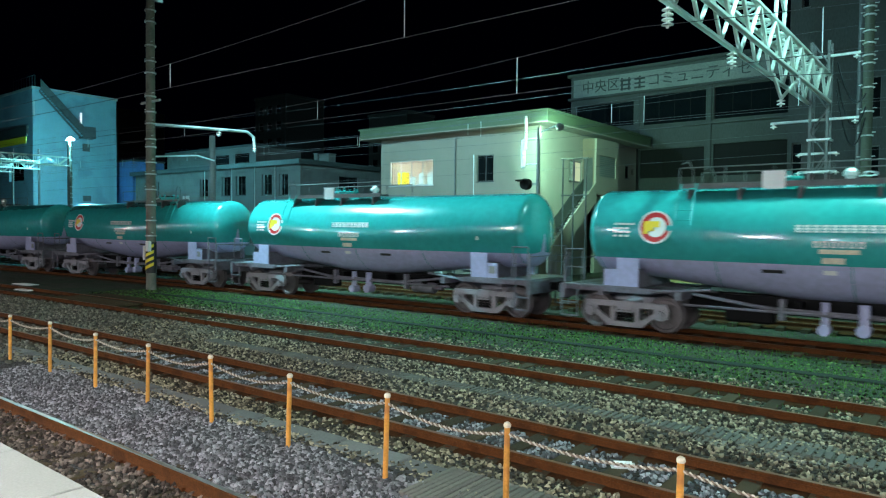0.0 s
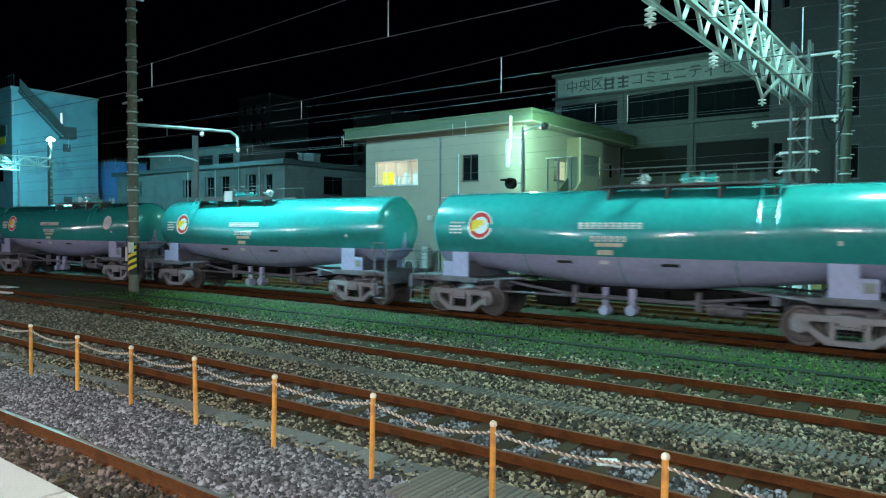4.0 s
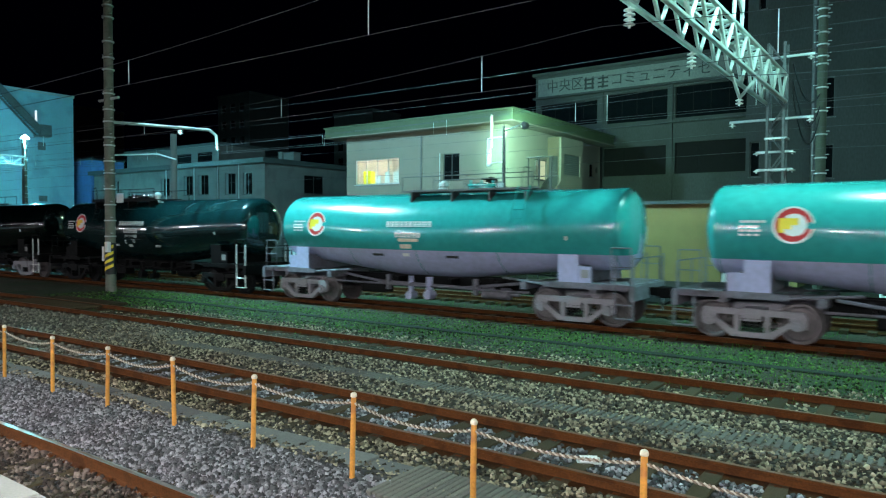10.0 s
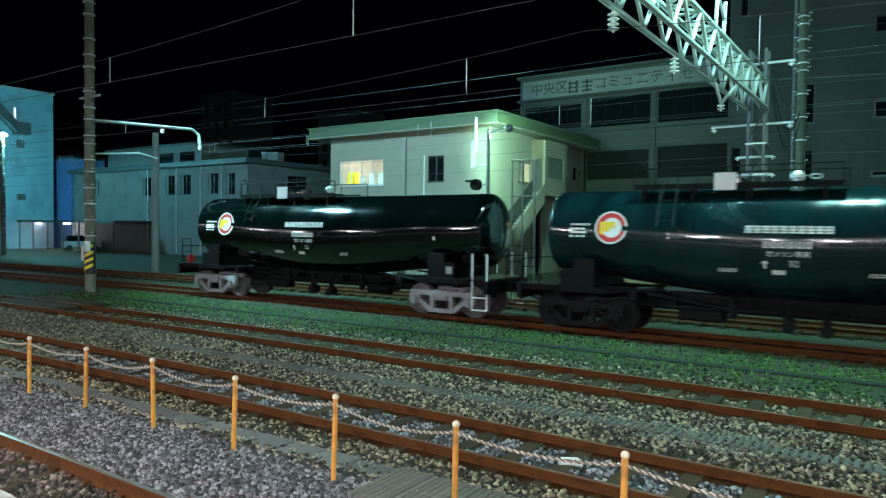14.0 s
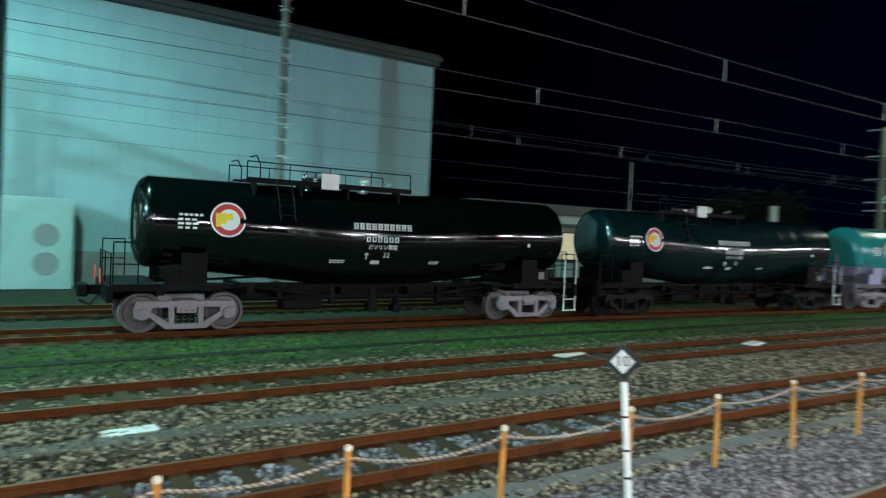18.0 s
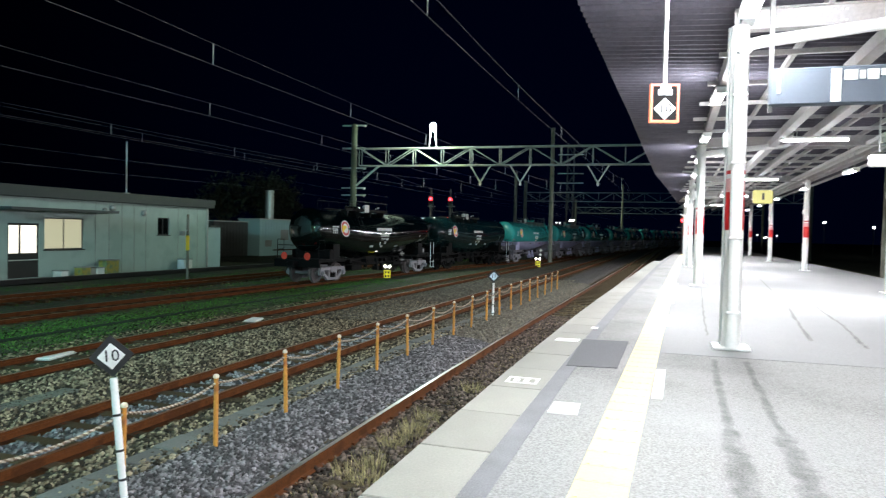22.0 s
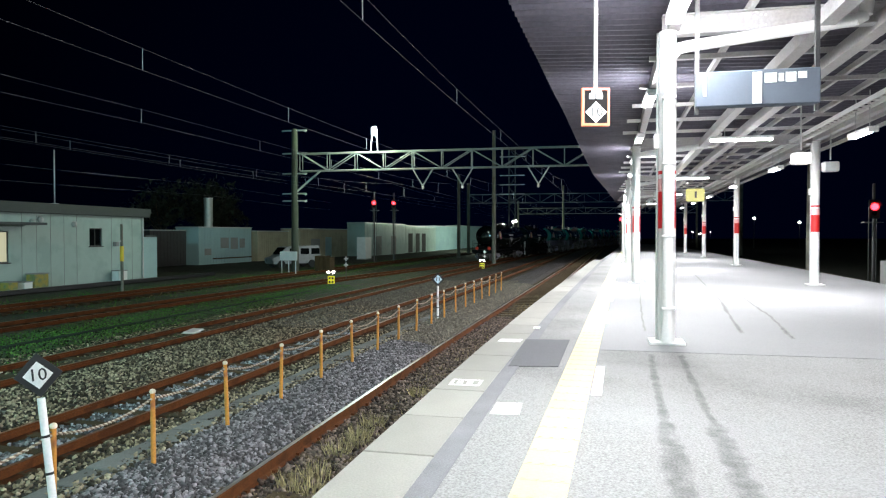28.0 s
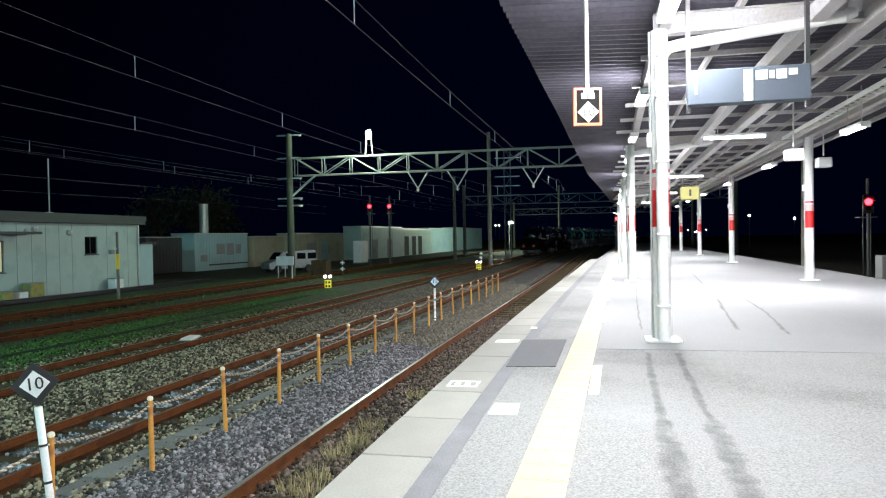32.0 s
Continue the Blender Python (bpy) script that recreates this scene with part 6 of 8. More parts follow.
container(50.4, 55.0, 35.5, 3.1, "dark open shelter beside the containers", m_steel_dark)
container(64.3, 71.4, 33.0, 3.1, "cream metal storage shed behind the van", m_cream)
hut = container(70.4, 82.6, 31.0, 3.4, "tan block hut with a pale door", m_cream)
part("door", box(B(), 6.0, 7.6, -0.05, -0.032, 0.1, 2.5), m_bigwall, hut, "pale metal door")
part("dirty_patch", box(B(), 2.4, 4.6, -0.036, -0.031, 1.2, 2.3), m_office, hut)
hut = container(82.2, 97.0, 27.5, 4.25, "grey two-door equipment hut", m_shed)
for x in (3.5, 9.0):
    part("door", box(B(), x, x + 2.0, -0.05, -0.032, 0.1, 2.6), m_office, hut)
    part("door_handle", box(B(), x + 1.7, x + 1.8, -0.07, -0.05, 1.1, 1.3), m_steel, hut)
hut = container(98.5, 113.5, 26.6, 4.1, "long grey-green equipment hut with dark doorways", m_shed)
# Flat dark plates on the closed wall paint the shade of openings.
for x in (1.2, 4.6, 7.6):
    part("doorway", box(B(), x, x + 1.9, -0.05, -0.032, 0.1, 3.0), m_dark_room, hut, "dark plate painted as an open doorway's shade")
container(114.0, 131.0, 26.0, 4.3, "plain pale grey equipment hut", m_bigwall)
container(132.0, 156, 25.0, 4.6, "long grey equipment hut beyond the signals", m_bigwall)
wb = thing("white_cabinet", pose(73.5, 24.65, -0.2), "white instrument cabinet near the signals", "cabinet")
part("body", box(B(), -1.1, 1.1, -0.5, 0.5, 0.1, 2.5, 0.03), m_white, wb)
part("plinth", box(B(), -1.15, 1.15, -0.55, 0.55, 0, 0.1), m_concrete, wb)
van = thing("van", pose(53.6, 24.3, -0.2, 0, 0, 142), "van in paint greyed for the dark, parked beside the sheds", "van")
bm = B()
prof = [(-2.2, 0.35), (2.1, 0.35), (2.2, 0.8), (1.5, 1.05), (0.9, 1.75), (-2.1, 1.85), (-2.25, 1.1)]
a = [bm.verts.new((x, -0.8, z)) for x, z in prof]
b = [bm.verts.new((x, 0.8, z)) for x, z in prof]
bm.faces.new(a), bm.faces.new(b)
for i in range(len(prof)):
    bm.faces.new([a[i], a[(i + 1) % 7], b[(i + 1) % 7], b[i]])
bmesh.ops.recalc_face_normals(bm, faces=bm.faces)
bmesh.ops.bevel(bm, geom=list(bm.edges), offset=0.06, segments=2, affect="EDGES")
part("body", bm, m_van, van, smooth=True)
for x in (-1.75, -0.75, 0.25):
    for y in (-0.815, 0.815):
        part("side_window", box(B(), x - 0.38, x + 0.42, y - 0.01, y + 0.01, 1.12, 1.62, 0.005), m_glass, van)
part("windscreen", box(B(), -0.02, 0.02, -0.68, 0.68, -0.36, 0.36, 0.01), m_glass, van).matrix_basis = pose(1.24, 0, 1.42, 0, -40, 0)
for x in (-1.4, 1.4):
    for y in (-0.78, 0.78):
        wheel = part("wheel", spin(B(), [(0.2, -0.1), (0.31, -0.1), (0.33, -0.05), (0.33, 0.05), (0.31, 0.1), (0.2, 0.1)], 18, "y"), m_tyre, van)
        wheel.matrix_basis = pose(x, y, 0.33)
        part("rim", spin(B(), [(0.05, -0.09), (0.19, -0.08), (0.2, 0.08), (0.05, 0.09)], 14, "y"), m_steel, wheel)
flue = thing("steel_chimney", pose(61.0, 36.5, -0.2), "round shiny steel flue behind the containers", "chimney")
part("pipe", tube(B(), (0, 0, 0), (0, 0, 6.3), 0.42, n=20), m_steel, flue, smooth=True)
part("rim", tube(B(), (0, 0, 6.3), (0, 0, 6.4), 0.46, n=20), m_steel, flue)

# buildings on the other side, beyond the tall pole
m_blue_wall = mat("blue_grey_panel_wall", (0.19, 0.29, 0.345), 0.8, scale=0.35, fine=12, vary=0.15, second=(0.145, 0.215, 0.26), spec=0.2)
wb2 = thing("white_building", pose(-75.0, 27.6, -0.2), "tall pale building with an outside stair and a yellow sign band", "building")
part("east_wall", box(B(), -0.3, 0, 0, 8.4, 0, 16.1), m_blue_wall, wb2)
part("south_wall", wall(B(), 22, 16.1, 0.3, [(16, 20, 7, 9), (9, 13, 7, 9)]), m_blue_wall, wb2).matrix_basis = pose(-22.3, 0.0, 0)
part("back_wall", box(B(), -22.3, -0.3, 8.1, 8.4, 0, 16.1), m_blue_wall, wb2)
part("roof", box(B(), -22.4, 0.1, -0.1, 8.5, 16.1, 16.35), m_office, wb2)
part("sign_band", box(B(), -22, -1, -0.2, 0, 11.5, 12.5), m_dark_roof, wb2, "dark sign band")
part("sign_band", box(B(), -22, -1, -0.25, -0.2, 10.7, 11.4), m_yellow, wb2, "yellow sign band")
st = part("outside_stair", sloped(0.05, 0.12, (0.6, 16.0), (4.6, 11.8), -0.2, 0.05), m_steel_dark, wb2)
for i in range(20):
    part("step", box(B(), 0.13, 0.94, 0.6 + 0.2 * i, 0.85 + 0.2 * i, 16.0 - 0.21 * i, 16.06 - 0.21 * i), m_steel_dark, st)
bm = B()
v = [bm.verts.new((x, y, z)) for x in (0.95, 1.05) for y, z in ((0.4, 16.0), (4.7, 11.6), (4.7, 12.6), (0.4, 17.0))]
for f in ((0, 1, 2, 3), (4, 7, 6, 5), (0, 4, 5, 1), (3, 2, 6, 7), (1, 5, 6, 2), (0, 3, 7, 4)):
    bm.faces.new([v[i] for i in f])
part("stair_rail", bm, m_steel_dark, st)
part("landing", box(B(), 0.02, 1.1, 4.4, 5.7, 11.6, 11.75), m_steel_dark, wb2)
part("landing_rail", box(B(), 1.02, 1.1, 4.6, 5.7, 11.75, 12.8), m_steel_dark, wb2)
part("wall_tube_lamp", box(B(), 0.02, 0.12, 4.55, 4.72, 12.4, 14.3), g_sign, wb2, "lit upright wall tube")
part("vent", box(B(), 0.0, 0.12, 4.8, 5.5, 10.3, 11.1), m_steel_dark, wb2)
part("vent", box(B(), 0.0, 0.12, 4.8, 5.6, 5.0, 5.6), m_steel_dark, wb2)
bm = B()
for i in range(9):
    tube(bm, (-6.0 + 0.7 * i, 0.4, 16.3), (-6.0 + 0.7 * i, 0.4, 17.6), 0.03, n=5)
tube(bm, (-6.0, 0.4, 17.6), (-0.4, 0.4, 17.6), 0.03, n=5)
part("roof_railing", bm, m_steel_dark, wb2)
blue = thing("blue_shed", pose(-73, 36.8, -0.2), "narrow blue metal building beside the pale one", "building")
part("body", box(B(), -5, 0, 0, 3.6, 0, 9.5), mat("blue_siding", (0.08, 0.16, 0.36), 0.6), blue)
part("roof", box(B(), -5.1, 0.1, -0.1, 3.7, 9.5, 9.7), m_dark_roof, blue)

of = thing("row_office", pose(-70.8, 36.0, -0.2, 0, 0, 0.5), "two-storey grey-white office with a row of dark windows", "building")
WO = [(12.1, 13.45, 5.3, 6.95), (15.65, 17.0, 5.3, 7.05), (17.85, 19.3, 5.3, 7.05), (21.6, 23.0, 5.25, 7.05), (23.95, 25.15, 5.2, 7.0), (4.0, 4.7, 5.6, 7.0), (21.5, 24.5, 1.2, 3.0)]
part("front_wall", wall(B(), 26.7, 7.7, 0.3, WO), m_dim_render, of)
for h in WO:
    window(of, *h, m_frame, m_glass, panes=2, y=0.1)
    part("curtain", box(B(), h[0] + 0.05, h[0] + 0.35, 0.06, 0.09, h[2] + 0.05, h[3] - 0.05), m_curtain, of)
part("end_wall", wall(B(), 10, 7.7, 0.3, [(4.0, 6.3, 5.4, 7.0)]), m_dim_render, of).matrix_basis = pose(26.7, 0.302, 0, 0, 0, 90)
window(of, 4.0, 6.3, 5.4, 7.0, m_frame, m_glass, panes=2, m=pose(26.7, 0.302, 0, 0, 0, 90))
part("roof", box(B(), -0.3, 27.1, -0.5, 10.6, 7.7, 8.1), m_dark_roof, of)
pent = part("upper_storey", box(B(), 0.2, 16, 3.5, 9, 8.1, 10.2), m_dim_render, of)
part("upper_roof", box(B(), 0.0, 16.3, 3.3, 9.2, 10.2, 10.45), m_dark_roof, pent)
for x in (9.5, 12.8):
    part("upper_window", box(B(), x, x + 2.2, 3.44, 3.5, 8.6, 9.6), m_glass, pent)
for x in (13.0, 17.3, 20.7, 23.5):
    part("downpipe", tube(B(), (x, -0.06, 0.2), (x, -0.06, 7.7), 0.04, n=6), m_steel, of)
for x, w, h in ((28.5, 0.5, 1.0), (29.6, 1.3, 0.9)):
    t = thing("roof_unit", pose(-70.8 + x - 5, 41, 7.9), "small unit on the flat office roof", "roof unit")
    part("body", box(B(), -w / 2, w / 2, -0.4, 0.4, 0, h, 0.02), m_dim_render, t)
    part("hood", box(B(), -w / 2 - 0.05, w / 2 + 0.05, -0.45, 0.45, h, h + 0.08), m_steel_dark, t)
shelter = thing("bicycle_shelter", pose(-84, 33.0, -0.2), "long low bicycle shelter lit by white tubes", "shelter")
part("roof", box(B(), 0, 27, -0.6, 4, 2.75, 2.95), m_dark_roof, shelter)
for i in range(10):
    part("post", tube(B(), (0.4 + 2.9 * i, -0.4, 0), (0.4 + 2.9 * i, -0.4, 2.75), 0.07, n=8), m_steel_dark, shelter)
part("back_panel", box(B(), 0, 27, 3.9, 4, 0, 2.75), m_bigwall, shelter)
for x in (2, 8.2, 14.3):
    part("tube_lamp", box(B(), x, x + 1.2, 1.4, 1.5, 2.6, 2.68), g_tube, shelter, "lit tube lamp")
pc = thing("parked_car", pose(-66.3, 34.4, -0.2, 0, 0, 70), "pale small car parked under the shelter", "car")
part("body", box(B(), -1.7, 1.7, -0.75, 0.75, 0.3, 0.95, 0.12), m_van, pc)
part("cabin", box(B(), -1.3, 0.8, -0.66, 0.66, 0.95, 1.5, 0.14), m_glass, pc)
for x in (-1.1, 1.1):
    for y in (-0.72, 0.72):
        part("wheel", spin(B(), [(0.05, -0.09), (0.29, -0.09), (0.3, 0.09), (0.05, 0.09)], 16, "y"), m_tyre, pc).matrix_basis = pose(x, y, 0.3)
# far dark blocks of flats
for x, y, w, d, h in ((-108, 78, 9, 9, 26), (-140, 62, 12, 9, 24), (-95, 95, 10, 8, 24)):
    b = thing("apartment_block", pose(x, y, -0.2), "distant dark apartment block against the night sky", "building", "far blocks")
    holes = [(1 + 2.6 * i, 2.4 + 2.6 * i, 2 + 3 * j, 3.6 + 3 * j) for i in range(int(w / 2.8)) for j in range(int(h / 3.2))]
    part("wall", wall(B(), w, h, 0.3, holes), m_dark_concrete, b)
    for hole in holes:
        part("window", box(B(), hole[0], hole[1], 0.15, 0.2, hole[2], hole[3]), m_glass, b)
    part("core", box(B(), 0, w, 0.32, d, 0, h), m_dark_room, b)
    part("roof", box(B(), -0.2, w + 0.2, -0.2, d, h, h + 0.4), m_dark_concrete, b)
# dark trees on the horizon
def tree(x, y, h, seed):
    t = thing("tree", pose(x, y, -0.2), "dark leafy tree against the night sky behind the sheds", "tree", "far trees")
    r = random.Random(seed)
    bm = B()
    tube(bm, (0, 0, 0), (0.1, 0, h * 0.45), 0.28, 0.16, 8)
    for i in range(7):
        a = i * 0.9
        tube(bm, (0.08, 0, h * (0.3 + 0.03 * i)), (0.25 * h * math.cos(a), 0.25 * h * math.sin(a), h * (0.55 + 0.05 * i)), 0.09, 0.03, 6)
    part("trunk", bm, m_sleeper, t)
    verts, faces = [], []
    for _ in range(1500):
        a, e, q = r.uniform(0, 6.283), r.uniform(-1, 1), r.random() ** 0.4
        lump = 1 + 0.25 * math.sin(3 * a + seed) + 0.2 * math.sin(5 * e + seed)
        c = Vector((0.34 * h * q * lump * math.cos(a) * math.sqrt(1 - e * e), 0.34 * h * q * lump * math.sin(a) * math.sqrt(1 - e * e), h * 0.68 + 0.32 * h * q * e * lump))
        for k in range(1):
            n = len(verts)
            verts += [tuple(c + Vector((r.uniform(-0.3, 0.3), r.uniform(-0.3, 0.3), r.uniform(-0.3, 0.3)))) for _ in range(3)]
            faces.append((n, n + 1, n + 2))
    me = bpy.data.meshes.new("crown")
    me.from_pydata(verts, [], faces)
    me.materials.append(m_leaf)
    piece("crown", me, t, Matrix())


for i, (x, y, h) in enumerate(((66, 40, 9.2), (70.5, 42, 8.6), (64, 44, 8), (75, 43, 7.5))):
    tree(x, y, h, i)


# ---- overhead line: portals, poles, wires ----
def bar(bm, p, q, w=0.05):
    return tube(bm, p, q, w * 0.6, n=5)


def insulator(parent, m, n=3, name="insulator"):
    prof = [(0.03, 0.0)]
    for i in range(n):
        z = -0.02 - 0.09 * i
        prof += [(0.03, z), (0.105, z - 0.035), (0.11, z - 0.05), (0.035, z - 0.06)]
    prof += [(0.02, prof[-1][1] - 0.05)]
    me = shared(("insulator", n), lambda: mesh_of(spin(B(), prof, 14), name, m_porcelain, True))
    return piece(name, me, parent, m)


def truss(parent, x0, x1, y0, y1, z0, z1, bay, material, w=0.06, flat=False, posts=True):
    """Box truss along y: four chords, posts and zigzag braces."""
    bm = B()
    corners = [(x, z) for x in ((x0, x1) if not flat else (x0,)) for z in (z0, z1)]
    for x, z in corners:
        tube(bm, (x, y0, z), (x, y1, z), w, n=6)
    part("chord_frame", bm, material, parent)
    n = int((y1 - y0) / bay)
    bm = B()

    def brace(p, q, width):
        if flat:
            bar(bm, p, q, width)
        else:
            part("brace", bar(B(), p, q, width), material, parent)
    for i in range(n + 1):
        a, b = y0 + i * (y1 - y0) / n, y0 + (i + 1) * (y1 - y0) / n
        for x in ((x0, x1) if not flat else (x0,)):
            if posts:
                brace((x, a, z0), (x, a, z1), w * 1.1)
            if i < n:
                brace((x, a, z0 if i % 2 else z1), (x, b, z1 if i % 2 else z0), w * 1.3)
        if not flat:
            for z in (z0, z1) if posts else (z1,):
                brace((x0, a, z), (x1, a, z), w)
                if i < n:
                    brace((x0 if i % 2 else x1, a, z), (x1 if i % 2 else x0, b, z), w)
    if flat:
        tagged(part("bracing", bm, material, parent), kind="stuff")
    else:
        bm.free()


def lattice_pole(parent, x0, x1, y0, y1, z0, z1, material, bay=0.7):
    bm = B()
    for x in (x0, x1):
        for y in (y0, y1):
            box(bm, x - 0.04, x + 0.04, y - 0.04, y + 0.04, z0, z1)
    n = int((z1 - z0) / bay)
    for i in range(n):
        a, b = z0 + i * (z1 - z0) / n, z0 + (i + 1) * (z1 - z0) / n
        s, e = ((x0, x1), (x1, x0))[i % 2]
        for y in (y0, y1):
            bar(bm, (s, y, a), (e, y, b), 0.05)
        s, e = ((y0, y1), (y1, y0))[i % 2]
        for x in (x0, x1):
            bar(bm, (x, s, a), (x, e, b), 0.05)
    return part("lattice_pole", bm, material, parent)


portal = thing("catenary_portal", pose(0, 0, -0.2), "pale lattice catenary portal spanning the tracks, brightly lit", "catenary portal", "catenary portals")
truss(portal, -4.7, -4.1, -9.8, 25.0, 6.82, 7.68, 0.72, m_truss, 0.065, posts=False)
lattice_pole(portal, -4.65, -4.15, 25.0, 25.5, 0, 8.8, m_steel_dark)
lattice_pole(portal, -4.65, -4.15, -10.3, -9.8, 0, 8.8, m_steel_dark)
bm = B()
for y in (19.0, 19.9):
    bar(bm, (-4.4, y, 7.7), (-4.4, y + 0.2, 9.0), 0.09)
bar(bm, (-4.4, 19.2, 9.0), (-4.4, 20.1, 8.4), 0.07)
part("top_fork", bm, m_truss, portal)
for y in (19.15, 19.45, 19.75):
    insulator(portal, pose(-4.4, y, 9.05, 180), 2)
bm = B()
bar(bm, (-4.55, 19.6, 6.8), (-4.5, 20.3, 6.25), 0.08), bar(bm, (-4.3, 21.0, 6.8), (-4.5, 20.3, 6.25), 0.08)
part("v_hanger", bm, m_truss, portal)
insulator(portal, pose(-4.5, 20.3, 6.25), 2)
for y in (12.4, 8.2, 16.4):
    insulator(portal, pose(-4.7, y, 6.75), 4)
for z, a, b in ((8.35, -5.0, -3.3), (6.3, -5.9, -3.3), (5.2, -5.0, -3.9), (4.6, -5.0, -3.9), (4.1, -5.0, -3.9), (3.6, -5.0, -3.9)):
    part("cross_arm", tube(B(), (a, 25.25, z), (b, 25.25, z), 0.045, n=6), m_steel, portal)
    for x in ((a + 0.1, b - 0.1) if z > 6 else (a, b)):
        insulator(portal, pose(x, 25.2, z + 0.02), 2 if z > 6 else 1)
for s in (-0.35, 0.05, 0.4):
    part("strap", box(B(), -4.75 + 0.02, -4.05, 24.95, 25.55, 4.4 + 3 * s, 4.46 + 3 * s), m_steel, portal)
fl = thing("floodlight", pose(-1.2, 15.6, 11.75, 12, 0, -22), "floodlight on a bent arm above the lattice portal", "floodlight", "floodlights")
part("head", spin(B(), [(0.08, 0.25), (0.16, 0.2), (0.32, -0.05), (0.3, -0.06)], 16), m_steel, fl)
part("lens", spin(B(), [(0.27, -0.062), (0.02, -0.085)], 16), g_lamp, fl)
o = part("bracket", pipe(B(), [(0, -0.14, 0.2), (-0.3, 0, 0.4), (-2.9, 0, 0.4), (-3.0, 0, -4.3)], 0.05), m_steel, fl)
o.matrix_basis = pose(0, 0, 0, 12, 0, -22).inverted()
cables = thing("drooping_cables", pose(0, 0, 0), "black drooping cables from the portal to the dark pole", "cables")
for dy, s in ((0, 1.5), (0.5, 2.2), (0.9, 2.8)):
    bm, prev = B(), None
    for i in range(15):
        u = i / 14
        p = (-4.0 + 0.3 * u, 25.6 + 4.2 * u, 8.0 - dy - 0.4 * u - s * 4 * u * (1 - u) * 0.5)
        if prev:
            tube(bm, prev, p, 0.03, n=5)
        prev = p
    part("cable", bm, m_black, cables)


def concrete_pole(x, y, top, label, r=0.19, bands=True, stripe=True, name="catenary_pole", material=None):
    p = thing(name, pose(x, y, -0.2), label, "utility pole", "concrete poles")
    part("shaft", spin(B(), [(r, 0), (r, 0.2), (r * 0.78, top + 0.2), (0.02, top + 0.21)], 18), material or m_pole, p, smooth=True)
    if bands:
        me = mesh_of(spin(B(), [(r + 0.012, -0.025), (r + 0.03, -0.01), (r + 0.03, 0.01), (r + 0.012, 0.025)], 14), "band", m_steel)
        rr = random.Random(int(abs(x) * 10))
        z = 2.2
        while z < top - 0.3:
            piece("band", me, p, pose(0, 0, z))
            me2 = shared(("rung", 0), lambda: mesh_of(tube(B(), (-0.3, 0, 0), (0.3, 0, 0), 0.014, n=6), "climbing_rung", m_steel))
            piece("climbing_rung", me2, p, pose(0, -0.05, z + 0.12, 0, 0, rr.choice((-5, 5))))
            z += rr.choice((0.3, 0.45, 0.6, 0.9))
    if stripe:
        bm = spin(B(), [(r + 0.012, 0.75), (r + 0.012, 1.95)], 18)
        part("warning_sleeve", bm, m_black, p, "black and yellow striped sleeve")
        bm = B()
        for k in range(5):
            for i in range(10):
                a0, a1 = 2 * math.pi * i / 20 + math.pi, 2 * math.pi * (i + 1) / 20 + math.pi
                z = 0.75 + 0.24 * k
                q = r + 0.017
                v = [bm.verts.new((q * math.cos(a), q * math.sin(a), min(max(zz, 0.75), 1.95))) for a, zz in ((a0, z + 0.03 * i), (a1, z + 0.03 * (i + 1)), (a1, z + 0.12 + 0.03 * (i + 1)), (a0, z + 0.12 + 0.03 * i))]
                bm.faces.new(v)
        part("stripes", bm, m_yellow, p)
        part("number_plate", box(B(), -0.34, -0.2, -0.16, -0.13, 1.25, 1.8), m_white, p)
        part("switch_box", box(B(), 0.12, 0.34, -0.3, -0.16, 1.6, 2.0, 0.02), m_white, p)
    return p


pl = concrete_pole(-25.5, 13.57, 14, "tall concrete catenary pole with steel bands and a striped foot")
arm = part("cantilever_arm", pipe(B(), [(0, 0.1, 6.55), (0, 4.4, 6.75), (0, 4.75, 6.55), (0, 4.8, 6.0)], 0.06, 8), m_steel, pl)
insulator(pl, pose(0, 3.0, 6.6), 2)
insulator(pl, pose(0, 4.8, 6.1), 2)
part("cross_arm", tube(B(), (-0.7, 0, 7.4), (0.7, 0, 7.4), 0.05, n=6), m_steel, pl)
part("registration_arm", pipe(B(), [(0, 0.2, 5.3), (0, 2.0, 5.5), (0, 2.8, 5.35)], 0.03), m_steel, pl)
fl = thing("floodlight", pose(-23.0, 12.6, 12.55), "bright teal-white floodlight on an arm of the tall pole", "floodlight", "floodlights")
part("head", spin(B(), [(0.08, 0.3), (0.2, 0.22), (0.36, -0.05), (0.34, -0.07)], 16), m_steel, fl)
part("lens", spin(B(), [(0.3, -0.072), (0.02, -0.1)], 16), g_lamp, fl)
part("arm", pipe(B(), [(0, 0, 0.3), (-0.4, 0.15, 0.5), (-2.36, 0.9, 0.5)], 0.05), m_steel, fl)
# Unseen plate, added only to keep the floodlight's beam off the pole.
o = part("side_shield", box(B(), -0.17, 0.17, -0.012, 0.012, -2.1, 0.7, 0.004), m_steel_dark, fl, "added unseen plate that keeps the floodlight off the pole")
o.matrix_basis = pose(-0.58, 0.225, 0, 0, 0, 69)
pw = concrete_pole(9.62, 26.4, 13, "tall concrete line pole with insulators before the pale wall", 0.18, True, False)
for z in (9.1, 8.2, 7.4, 6.4, 5.8, 5.1):
    part("cross_arm", tube(B(), (-0.45, -0.2, z + 0.2), (0.45, -0.2, z + 0.2), 0.03, n=6), m_steel, pw)
    insulator(pw, pose(0.1, -0.3, z + 0.2), 2)
pr = concrete_pole(-3.66, 30.0, 15, "dark line pole with drooping cables behind the portal", 0.2, True, False, material=m_dark_pole)
concrete_pole(-34.5, 22.0, 7.5, "grey concrete stub pole beyond the wagons", 0.21, False, False, material=m_dim_render)
